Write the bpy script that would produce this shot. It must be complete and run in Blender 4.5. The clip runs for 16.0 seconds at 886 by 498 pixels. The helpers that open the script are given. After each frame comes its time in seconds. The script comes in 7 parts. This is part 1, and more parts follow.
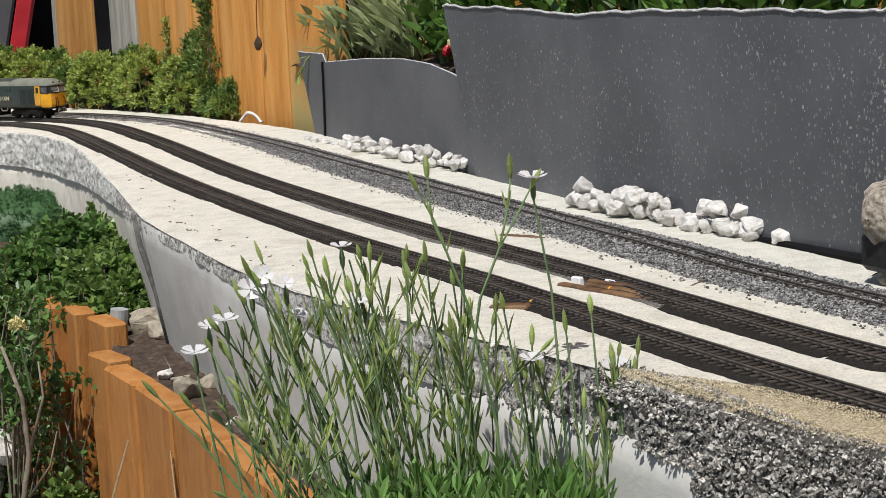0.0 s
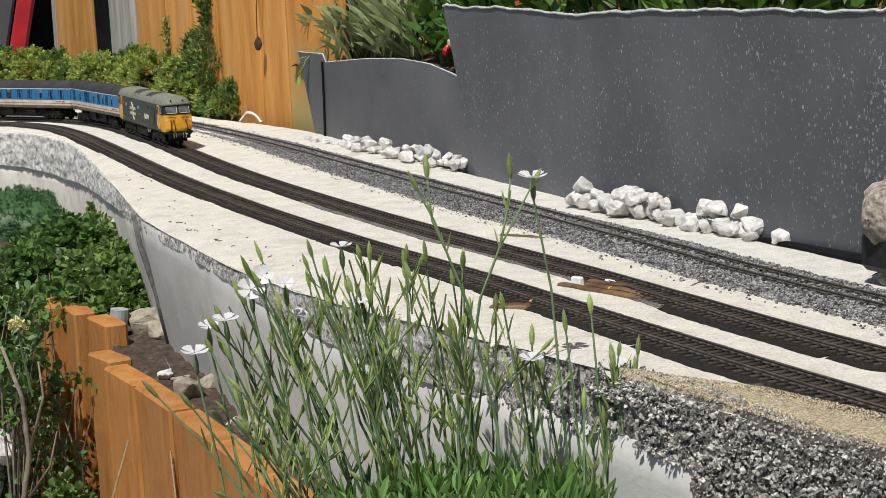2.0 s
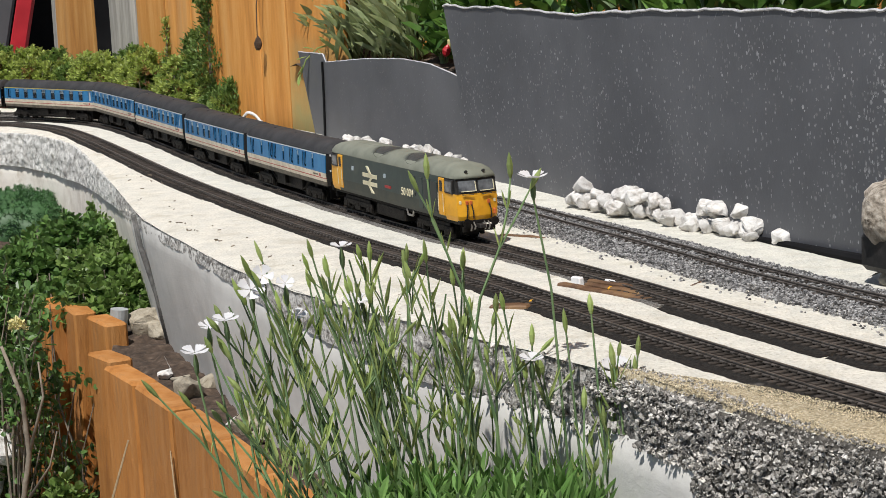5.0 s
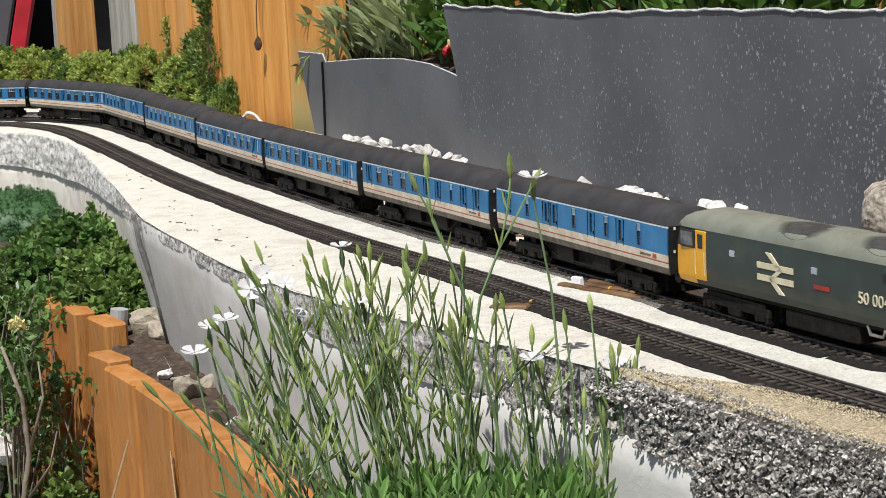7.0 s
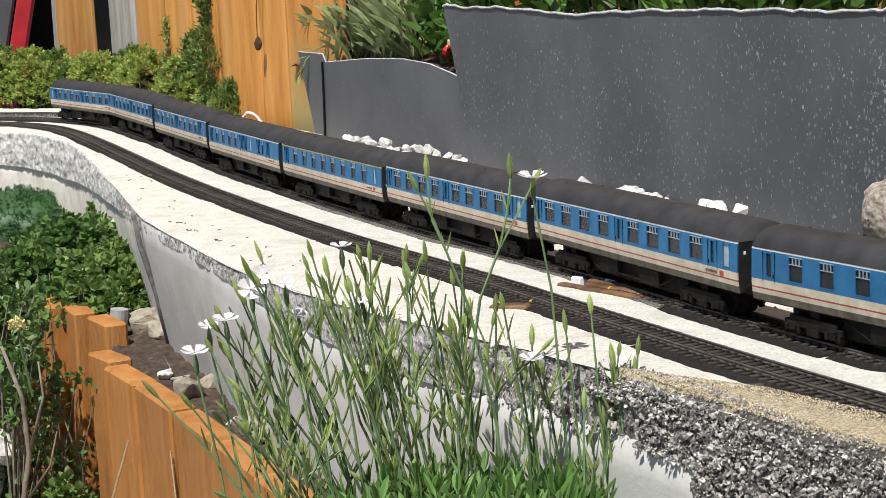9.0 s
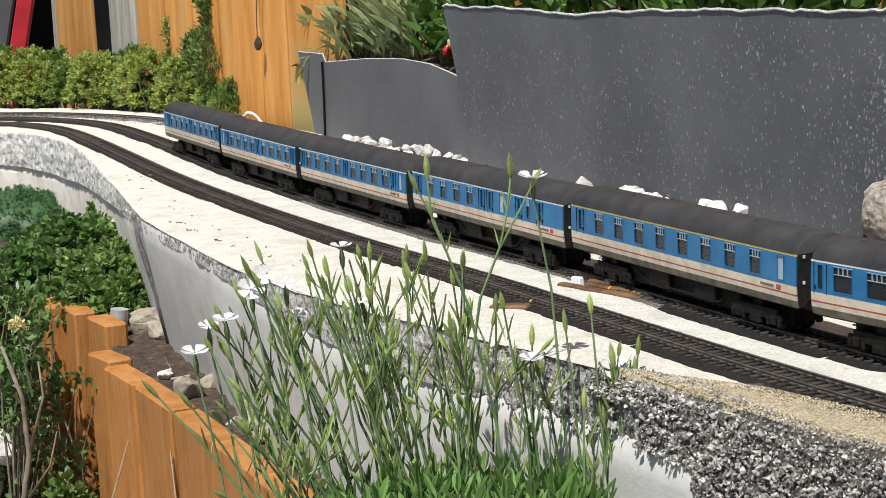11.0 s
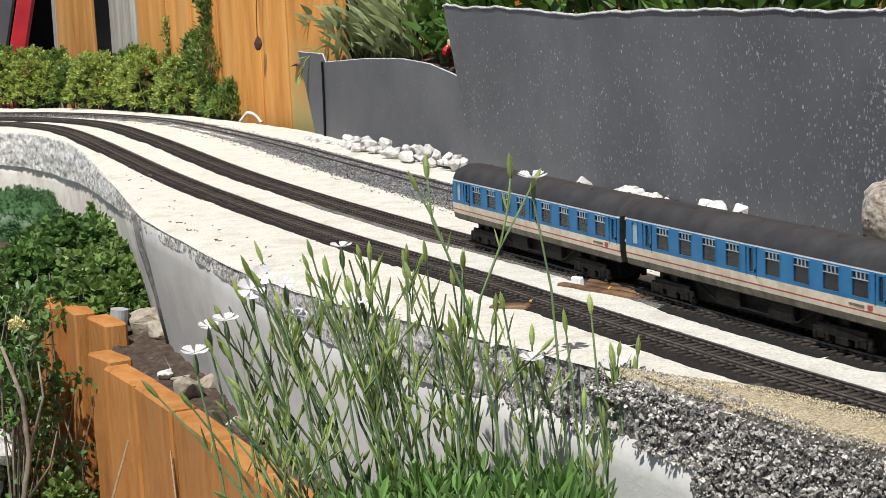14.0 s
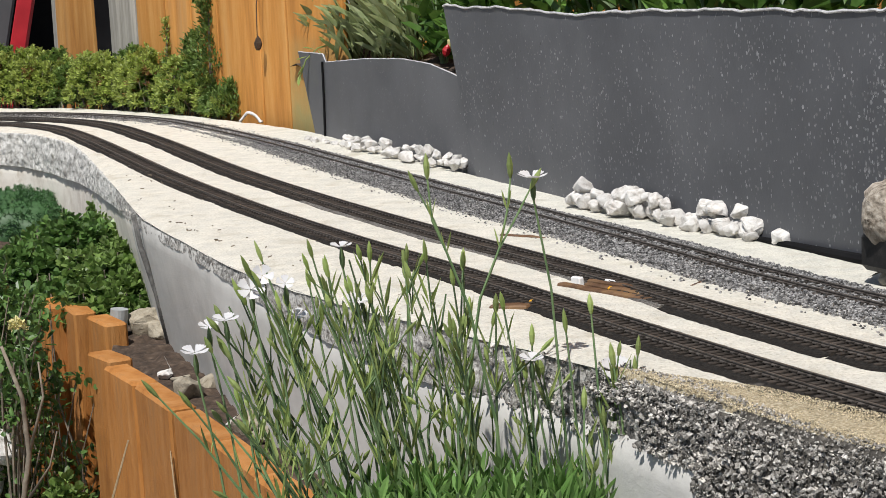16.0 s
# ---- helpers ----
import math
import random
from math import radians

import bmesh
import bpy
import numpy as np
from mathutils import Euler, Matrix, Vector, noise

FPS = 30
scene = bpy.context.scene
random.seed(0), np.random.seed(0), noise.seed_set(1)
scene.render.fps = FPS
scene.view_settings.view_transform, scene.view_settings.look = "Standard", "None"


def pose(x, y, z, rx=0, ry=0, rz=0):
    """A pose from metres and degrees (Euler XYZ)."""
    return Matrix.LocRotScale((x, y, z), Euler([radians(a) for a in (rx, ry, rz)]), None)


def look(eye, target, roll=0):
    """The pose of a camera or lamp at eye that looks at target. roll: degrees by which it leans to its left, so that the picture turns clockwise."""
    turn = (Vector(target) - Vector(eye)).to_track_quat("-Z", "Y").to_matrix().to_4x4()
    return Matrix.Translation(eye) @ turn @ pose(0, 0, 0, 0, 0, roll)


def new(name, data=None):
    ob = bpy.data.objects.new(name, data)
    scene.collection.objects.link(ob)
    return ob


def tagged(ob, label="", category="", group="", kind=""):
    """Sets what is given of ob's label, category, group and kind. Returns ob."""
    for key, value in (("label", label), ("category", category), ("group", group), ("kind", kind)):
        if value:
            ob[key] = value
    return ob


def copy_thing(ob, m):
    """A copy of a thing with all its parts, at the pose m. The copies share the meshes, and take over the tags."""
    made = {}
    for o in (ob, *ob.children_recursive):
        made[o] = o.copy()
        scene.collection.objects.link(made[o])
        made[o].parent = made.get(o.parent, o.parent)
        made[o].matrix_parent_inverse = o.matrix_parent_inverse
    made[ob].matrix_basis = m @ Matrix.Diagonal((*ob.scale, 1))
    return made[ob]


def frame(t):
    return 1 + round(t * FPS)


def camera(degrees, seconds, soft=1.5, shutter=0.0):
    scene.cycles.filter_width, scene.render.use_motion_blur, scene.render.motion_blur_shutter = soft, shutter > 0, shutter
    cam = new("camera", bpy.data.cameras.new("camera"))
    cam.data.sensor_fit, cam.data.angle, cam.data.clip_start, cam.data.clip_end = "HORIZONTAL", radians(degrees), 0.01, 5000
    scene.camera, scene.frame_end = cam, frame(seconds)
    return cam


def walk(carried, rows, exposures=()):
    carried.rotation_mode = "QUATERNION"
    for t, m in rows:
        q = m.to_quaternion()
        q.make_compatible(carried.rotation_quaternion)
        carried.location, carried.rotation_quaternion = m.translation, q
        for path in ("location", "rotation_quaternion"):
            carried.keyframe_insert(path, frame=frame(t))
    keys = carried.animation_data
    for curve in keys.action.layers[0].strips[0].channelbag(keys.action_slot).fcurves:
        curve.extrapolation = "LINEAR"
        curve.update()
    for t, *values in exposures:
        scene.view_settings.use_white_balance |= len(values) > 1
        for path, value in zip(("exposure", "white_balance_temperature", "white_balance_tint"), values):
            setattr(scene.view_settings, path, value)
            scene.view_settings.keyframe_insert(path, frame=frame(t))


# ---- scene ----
# ---- camera: it stands still ----
cam = camera(27.194, 16.0, soft=0.85, shutter=0.08)
EYE = Vector((0.0, 0.0, 0.2124))
STAND = look(EYE, EYE + Vector((0.0, 0.98762, -0.15686)), roll=-2.61)
walk(cam, [(0.0, STAND), (16.0, STAND)], [(0.0, -0.17), (2.0, -0.15), (4.0, -0.12), (6.5, 0.05), (9.0, 0.14), (12.5, 0.13), (14.5, 0.09), (16.0, -0.08)])

# ---- light: clear sky, high sun from behind and left of the camera ----
SUN_AZ, SUN_EL = math.atan2(-0.92, -0.42), radians(62)
world = bpy.data.worlds.new("sky")
scene.world = world
world.use_nodes = True
wn = world.node_tree
sky = wn.nodes.new("ShaderNodeTexSky")
sky.sky_type = "NISHITA"
sky.sun_disc = False
sky.sun_elevation = SUN_EL
sky.sun_rotation = math.pi / 2 - SUN_AZ
wn.links.new(sky.outputs[0], wn.nodes["Background"].inputs[0])
wn.nodes["Background"].inputs[1].default_value = 0.07
sun = new("sun", bpy.data.lights.new("sun", "SUN"))
sun.data.energy, sun.data.angle, sun.data.color = 4.9, radians(0.53), (1.0, 0.975, 0.94)
sun_from = Vector((math.cos(SUN_AZ) * math.cos(SUN_EL), math.sin(SUN_AZ) * math.cos(SUN_EL), math.sin(SUN_EL)))
sun.matrix_world = look(sun_from * 6, (0, 0, 0))


# ---- materials ----
def surface(name, stops, scale=40.0, detail=6.0, rough=0.8, bump=0.2, bump_scale=None, metal=0.0,
            spots=None, stretch=(1, 1, 1), vary=0.0, island=False, coat=0.0, second=None):
    """A procedural surface: a colour ramp over noise, broad patches, spots, piece-to-piece variation and relief."""
    m = bpy.data.materials.new(name)
    m.use_nodes = True
    nt = m.node_tree
    b = nt.nodes["Principled BSDF"]
    b.inputs["Roughness"].default_value, b.inputs["Metallic"].default_value = rough, metal
    b.inputs["Coat Weight"].default_value = coat
    tc = nt.nodes.new("ShaderNodeTexCoord")
    mp = nt.nodes.new("ShaderNodeMapping")
    mp.inputs["Scale"].default_value = stretch
    nt.links.new(tc.outputs["Object"], mp.inputs["Vector"])

    def noise_tex(s, d=detail, r=0.6):
        n = nt.nodes.new("ShaderNodeTexNoise")
        n.inputs["Scale"].default_value, n.inputs["Detail"].default_value, n.inputs["Roughness"].default_value = s, d, r
        nt.links.new(mp.outputs[0], n.inputs["Vector"])
        return n

    def ramp(src, rows):
        r = nt.nodes.new("ShaderNodeValToRGB")
        while len(r.color_ramp.elements) < len(rows):
            r.color_ramp.elements.new(0.5)
        for e, (pos, col) in zip(r.color_ramp.elements, rows):
            e.position, e.color = pos, (*col, 1)
        nt.links.new(src, r.inputs[0])
        return r

    def mix(kind, fac, a, c):
        x = nt.nodes.new("ShaderNodeMix")
        x.data_type, x.blend_type = "RGBA", kind
        for sock, v in ((x.inputs[0], fac), (x.inputs[6], a), (x.inputs[7], c)):
            if hasattr(v, "links"):
                nt.links.new(v, sock)
            else:
                sock.default_value = v
        return x.outputs[2]

    fine = noise_tex(scale)
    col = ramp(fine.outputs[0], stops).outputs[0]
    broad = noise_tex(scale * 0.13, 3.0)
    shade = ramp(broad.outputs[0], [(0.3, (0.82, 0.82, 0.82)), (0.7, (1.12, 1.1, 1.08))]).outputs[0]
    col = mix("MULTIPLY", 0.7, col, shade)
    if second:  # (colour, scale, from, to): broad stains of another colour
        s = noise_tex(second[1], 4.0)
        f = ramp(s.outputs[0], [(second[2], (0, 0, 0)), (second[3], (1, 1, 1))]).outputs[0]
        col = mix("MIX", f, col, (*second[0], 1))
    if spots:  # (colour, scale, size): small marks
        v = nt.nodes.new("ShaderNodeTexVoronoi")
        v.inputs["Scale"].default_value = spots[1]
        nt.links.new(mp.outputs[0], v.inputs["Vector"])
        f = ramp(v.outputs["Distance"], [(spots[2] * 0.5, (1, 1, 1)), (spots[2], (0, 0, 0))]).outputs[0]
        col = mix("MIX", f, col, (*spots[0], 1))
    if vary:
        g = nt.nodes.new("ShaderNodeNewGeometry") if island else nt.nodes.new("ShaderNodeObjectInfo")
        out = g.outputs["Random Per Island"] if island else g.outputs["Random"]
        f = ramp(out, [(0.0, (1 - vary,) * 3), (1.0, (1 + vary * 0.6,) * 3)]).outputs[0]
        col = mix("MULTIPLY", 1.0, col, f)
    nt.links.new(col, b.inputs["Base Color"])
    if bump:
        h = noise_tex(bump_scale or scale * 2.0, 8.0, 0.65)
        bp = nt.nodes.new("ShaderNodeBump")
        bp.inputs["Strength"].default_value, bp.inputs["Distance"].default_value = bump, 0.002
        nt.links.new(h.outputs[0], bp.inputs["Height"])
        nt.links.new(bp.outputs[0], b.inputs["Normal"])
    return m


def two(a, b):
    return [(0.35, a), (0.65, b)]


M = {}
M["sand"] = surface("pale_sand", [(0.3, (0.46, 0.44, 0.37)), (0.42, (0.66, 0.64, 0.56)), (0.6, (0.76, 0.745, 0.67))], 520, 10, 0.95, 0.9, 600, second=((0.5, 0.46, 0.36), 26, 0.56, 0.8))
M["gold_sand"] = surface("golden_sand", [(0.32, (0.2, 0.165, 0.1)), (0.5, (0.42, 0.35, 0.225)), (0.66, (0.66, 0.6, 0.46))], 620, 8, 0.95, 0.8, 800)
# concrete coloured dark, so the gaps between loose stones look shaded
M["shaded_rubble_bed"] = surface("crumbled_concrete_with_gap_shade", [(0.3, (0.02, 0.018, 0.015)), (0.5, (0.07, 0.064, 0.055)), (0.68, (0.2, 0.185, 0.16))], 320, 10, 0.97, 1.0, 260)
M["pale_rough"] = surface("pale_rough_concrete", [(0.3, (0.16, 0.15, 0.135)), (0.42, (0.46, 0.45, 0.42)), (0.58, (0.66, 0.65, 0.62))], 120, 10, 0.95, 1.0, 160, second=((0.3, 0.285, 0.26), 42, 0.55, 0.72))
M["rough_concrete"] = surface("rough_concrete", [(0.3, (0.06, 0.056, 0.05)), (0.44, (0.26, 0.25, 0.23)), (0.57, (0.54, 0.525, 0.495))], 300, 10, 0.95, 1.0, 260, second=((0.1, 0.095, 0.09), 60, 0.55, 0.7))
M["render"] = surface("cement_render", [(0.3, (0.47, 0.46, 0.435)), (0.7, (0.6, 0.59, 0.56))], 30, 8, 0.85, 0.25, 220, second=((0.62, 0.61, 0.58), 9, 0.5, 0.75))
M["white_render"] = surface("white_render", [(0.3, (0.58, 0.53, 0.46)), (0.6, (0.74, 0.7, 0.63))], 35, 8, 0.9, 0.4, 150, second=((0.45, 0.38, 0.3), 28, 0.62, 0.75))
M["underlay"] = surface("dark_foam_underlay", two((0.014, 0.013, 0.012), (0.04, 0.037, 0.034)), 500, 8, 0.95, 0.9, 900, second=((0.14, 0.13, 0.12), 45, 0.62, 0.75))
M["ballasted"] = surface("glued_grey_ballast", [(0.3, (0.05, 0.047, 0.043)), (0.5, (0.14, 0.132, 0.12)), (0.68, (0.33, 0.315, 0.29))], 620, 8, 0.95, 1.0, 700, second=((0.06, 0.055, 0.05), 40, 0.5, 0.72))
M["sleeper"] = surface("dark_plastic_sleeper", two((0.032, 0.027, 0.023), (0.075, 0.064, 0.056)), 400, 5, 0.75, 0.3, 800, vary=0.35)
M["rail"] = surface("weathered_rail", two((0.07, 0.06, 0.053), (0.15, 0.13, 0.115)), 300, 5, 0.5, 0.2, 900, metal=0.35)
M["granule"] = surface("ballast_chippings", two((0.12, 0.118, 0.117), (0.38, 0.373, 0.366)), 300, 3, 0.85, 0.4, 900, vary=0.9, island=True)
M["panel"] = surface("grey_plastic_sheet", two((0.083, 0.086, 0.095), (0.108, 0.111, 0.122)), 12, 6, 0.55, 0.12, 240, second=((0.15, 0.153, 0.163), 5, 0.5, 0.85))
M["panel_edge"] = surface("torn_white_edge", two((0.4, 0.4, 0.42), (0.7, 0.7, 0.7)), 200, 5, 0.7, 0.3)
M["splash"] = surface("dried_splash_marks", two((0.16, 0.164, 0.172), (0.3, 0.304, 0.312)), 200, 4, 0.8, 0.0, vary=0.45, island=True)
M["fence"] = surface("orange_stained_wood", [(0.3, (0.46, 0.185, 0.032)), (0.5, (0.63, 0.28, 0.058)), (0.72, (0.72, 0.38, 0.115))], 22, 8, 0.7, 0.35, 120, stretch=(2, 2, 0.25), vary=0.18, second=((0.45, 0.27, 0.12), 7, 0.55, 0.8))
M["grey_wood"] = surface("weathered_grey_wood", [(0.3, (0.2, 0.185, 0.16)), (0.7, (0.5, 0.47, 0.42))], 26, 8, 0.85, 0.5, 120, stretch=(3, 3, 0.2))
M["post_wood"] = surface("orange_stained_edging", [(0.26, (0.24, 0.085, 0.016)), (0.45, (0.43, 0.17, 0.032)), (0.74, (0.52, 0.25, 0.08))], 30, 10, 0.8, 0.8, 140, stretch=(1.7, 1.7, 0.3), vary=0.12, second=((0.2, 0.09, 0.028), 13, 0.58, 0.8))
M["algae_wood"] = surface("green_algae_wood", [(0.3, (0.24, 0.2, 0.06)), (0.7, (0.44, 0.33, 0.14))], 30, 8, 0.85, 0.4, 150, second=((0.42, 0.2, 0.06), 14, 0.5, 0.7))
M["algae_fence"] = surface("orange_wood_with_algae_foot", [(0.3, (0.46, 0.185, 0.032)), (0.5, (0.63, 0.28, 0.058)), (0.72, (0.72, 0.38, 0.115))], 22, 8, 0.75, 0.35, 120, stretch=(2, 2, 0.25))


def algae_foot(m):
    """Green growth on the lowest hand's breadth of a board, with a ragged upper limit."""
    nt = m.node_tree
    b = nt.nodes["Principled BSDF"]
    tc, sep, n, add = nt.nodes.new("ShaderNodeTexCoord"), nt.nodes.new("ShaderNodeSeparateXYZ"), nt.nodes.new("ShaderNodeTexNoise"), nt.nodes.new("ShaderNodeMath")
    n.inputs["Scale"].default_value = 45
    add.operation, add.inputs[1].default_value = "MULTIPLY_ADD", 0.12
    r, mx = nt.nodes.new("ShaderNodeValToRGB"), nt.nodes.new("ShaderNodeMix")
    mx.data_type = "RGBA"
    r.color_ramp.elements[0].position, r.color_ramp.elements[1].position = 0.05, 0.19
    r.color_ramp.elements[0].color, r.color_ramp.elements[1].color = (1, 1, 1, 1), (0, 0, 0, 1)
    nt.links.new(tc.outputs["Object"], sep.inputs[0])
    nt.links.new(tc.outputs["Object"], n.inputs["Vector"])
    nt.links.new(n.outputs[0], add.inputs[0])
    nt.links.new(sep.outputs["Z"], add.inputs[2])
    nt.links.new(add.outputs[0], r.inputs[0])
    nt.links.new(r.outputs[0], mx.inputs[0])
    nt.links.new(b.inputs["Base Color"].links[0].from_socket, mx.inputs[6])
    mx.inputs[7].default_value = (0.36, 0.29, 0.11, 1)
    nt.links.new(mx.outputs[2], b.inputs["Base Color"])


algae_foot(M["algae_fence"])
M["red_paint"] = surface("red_paint", two((0.42, 0.012, 0.02), (0.52, 0.02, 0.03)), 30, 4, 0.45, 0.1)
# near-black for painted gap shade, and for the joint between two sheets
M["dark_void"] = surface("gap_shade_and_joint_black", two((0.004, 0.004, 0.005), (0.011, 0.011, 0.012)), 8, 4, 0.9, 0.2)
M["slate_grey"] = surface("grey_painted_board", two((0.06, 0.06, 0.065), (0.09, 0.09, 0.095)), 10, 4, 0.7, 0.2)
M["soil"] = surface("dry_brown_soil", [(0.3, (0.022, 0.014, 0.009)), (0.55, (0.075, 0.05, 0.034)), (0.75, (0.17, 0.125, 0.09))], 130, 10, 0.98, 1.0, 200)
M["gravel_ground"] = surface("stony_ground", [(0.3, (0.05, 0.045, 0.04)), (0.55, (0.25, 0.24, 0.22)), (0.72, (0.6, 0.59, 0.56))], 70, 8, 0.95, 1.0, 120)
M["lawn"] = surface("garden_ground", two((0.05, 0.06, 0.03), (0.14, 0.13, 0.08)), 6, 8, 0.95, 0.6, 30)


# ---- mesh helpers ----
def mesh_of(name, bm_or_data, mats=()):
    me = bpy.data.meshes.new(name)
    if isinstance(bm_or_data, tuple):
        me.from_pydata(*bm_or_data)
    else:
        bm_or_data.to_mesh(me)
        bm_or_data.free()
    for m in mats:
        me.materials.append(m)
    return me


def smooth(me, on=True):
    me.polygons.foreach_set("use_smooth", [on] * len(me.polygons))
    return me


def part(name, bm, material, parent=None, label="", is_smooth=False):
    mats = material if isinstance(material, (list, tuple)) else [material]
    me = bm if isinstance(bm, bpy.types.Mesh) else mesh_of(name, bm, mats)
    if is_smooth:
        smooth(me)
    ob = new(name, me)
    ob.parent = parent
    if label:
        ob["label"] = label
    return ob


def thing(name, at, label, category, group="", kind=""):
    ob = new(name)
    ob.empty_display_size = 0.02
    ob.location = at
    return tagged(ob, label, category, group, kind)


def box(bm, x0, x1, y0, y1, z0, z1, bevel=0.0, taper=0.0):
    pts = [bm.verts.new(((x0 if i in (0, 3) else x1), (y0 if i < 2 else y1), z)) for z in (z0, z1) for i in range(4)]
    if taper:
        cx, cy = (x0 + x1) / 2, (y0 + y1) / 2
        for v in pts[4:]:
            v.co.x, v.co.y = cx + (v.co.x - cx) * (1 - taper), cy + (v.co.y - cy) * (1 - taper)
    faces = [bm.faces.new([pts[i] for i in q]) for q in ((3, 2, 1, 0), (4, 5, 6, 7), (0, 1, 5, 4), (1, 2, 6, 5), (2, 3, 7, 6), (3, 0, 4, 7))]
    if bevel:
        edges = list({e for f in faces for e in f.edges})
        bmesh.ops.bevel(bm, geom=edges, offset=bevel, segments=1, affect="EDGES")
    return bm


def boxed(*args, **kw):
    return box(bmesh.new(), *args, **kw)


def cyl(bm, c, axis, r, length, n=12, r2=None):
    """A capped cylinder or cone from c along axis."""
    a = Vector(axis).normalized()
    u = a.orthogonal().normalized()
    w = a.cross(u)
    rings = []
    for rr, d in ((r, 0), (r if r2 is None else r2, length)):
        rings.append([bm.verts.new(Vector(c) + a * d + (u * math.cos(k * 2 * math.pi / n) + w * math.sin(k * 2 * math.pi / n)) * rr) for k in range(n)])
    for k in range(n):
        bm.faces.new((rings[0][k], rings[0][(k + 1) % n], rings[1][(k + 1) % n], rings[1][k]))
    bm.faces.new(rings[0][::-1])
    bm.faces.new(rings[1])
    return bm


def tube(bm, pts, radii, n=5):
    rings = []
    for i, q in enumerate(pts):
        q = Vector(q)
        d = (Vector(pts[min(i + 1, len(pts) - 1)]) - Vector(pts[max(i - 1, 0)])).normalized()
        u = d.cross(Vector((0.31, 0.87, 0.38))).normalized()
        w = d.cross(u)
        rings.append([bm.verts.new(q + (u * math.cos(k * 2 * math.pi / n) + w * math.sin(k * 2 * math.pi / n)) * radii[i]) for k in range(n)])
    for a, b in zip(rings, rings[1:]):
        for k in range(n):
            bm.faces.new((a[k], a[(k + 1) % n], b[(k + 1) % n], b[k]))
    bm.faces.new(rings[0][::-1])
    bm.faces.new(rings[-1])
    return bm


def strip(rows, closed=False):
    """A sheet through rows of points: vertices and quads."""
    n = len(rows[0])
    verts = [tuple(q) for row in rows for q in row]
    faces = []
    for i in range(len(rows) - 1):
        for k in range(n if closed else n - 1):
            a, b = i * n + k, i * n + (k + 1) % n
            faces.append((a, b, b + n, a + n))
    return verts, [], faces


def spline(points, step=0.01):
    """Catmull-Rom through plan points, at even steps."""
    P = [Vector(q) for q in points]
    P = [P[0] * 2 - P[1]] + P + [P[-1] * 2 - P[-2]]
    out = []
    for a, b, c, d in zip(P, P[1:], P[2:], P[3:]):
        k = max(2, int((c - b).length / step))
        for i in range(k):
            u = i / k
            out.append(0.5 * (2 * b + (c - a) * u + (2 * a - 5 * b + 4 * c - d) * u * u + (3 * b - a - 3 * c + d) * u ** 3))
    return out + [P[-2]]


class Line:
    """A plan curve by arc length."""

    def __init__(self, points, step=0.006):
        self.q = np.array([tuple(v) for v in spline(points, step)])
        self.s = np.r_[0, np.cumsum(np.linalg.norm(np.diff(self.q, axis=0), axis=1))]

    def at(self, s, off=0.0):
        x, y = np.interp(s, self.s, self.q[:, 0]), np.interp(s, self.s, self.q[:, 1])
        h = self.turn(s)
        return x + off * math.sin(h), y - off * math.cos(h)

    def turn(self, s):
        a, b = s - 0.012, s + 0.012
        return math.atan2(np.interp(b, self.s, self.q[:, 1]) - np.interp(a, self.s, self.q[:, 1]), np.interp(b, self.s, self.q[:, 0]) - np.interp(a, self.s, self.q[:, 0]))

    def where(self, y):
        """Arc length at which the curve comes down to that y."""
        ok = (self.q[:, 0] > -0.95) & (self.q[:, 1] <= y)
        return float(self.s[np.argmax(ok)])


# ---- plan: z = 0 is the top of the rails; the deck lies 10 mm lower ----
DECK = -0.0045
TRACK_B = Line([(-3.55, 2.94), (-2.9, 2.945), (-2.2, 2.942), (-1.6, 2.936), (-1.2, 2.926), (-0.9877, 2.9163), (-0.8685, 2.9053), (-0.7536, 2.8712), (-0.6478, 2.815), (-0.5569, 2.7371), (-0.4868, 2.64), (-0.4352, 2.5317),
                (-0.3917, 2.4199), (-0.3058, 2.1958), (-0.2199, 1.9717), (-0.1309, 1.7488), (-0.0379, 1.5276), (0.0569, 1.3071), (0.1038, 1.1966), (0.1499, 1.0858), (0.198, 0.9759),
                (0.2521, 0.8688), (0.3138, 0.7659), (0.45, 0.545), (0.72, 0.12), (1.1, -0.48), (1.6, -1.28), (2.1, -2.08)])


def sag(y):
    """The bed is not quite level along its length."""
    return float(np.interp(y, [0.7, 1.09, 1.2, 1.31, 1.42, 1.53, 1.64, 1.86, 1.97, 2.08, 2.2, 2.31, 2.42, 2.53, 2.64, 2.74, 2.9], [0.0021, 0.002, 0.0014, 0.0001, -0.0014, -0.0025, -0.0031, -0.0032, -0.0027, -0.0015, 0.0003, 0.0018, 0.0024, 0.0021, 0.0013, 0.0006, 0.0]))


def rise(y):
    """The far track climbs a little towards its near end."""
    return float(np.interp(y, [0.7, 1.15, 1.3, 1.45], [0.0021, 0.002, 0.0009, 0.0]))


S0 = float(np.interp(-0.9877, TRACK_B.q[:520, 0], TRACK_B.s[:520])) + 0.15
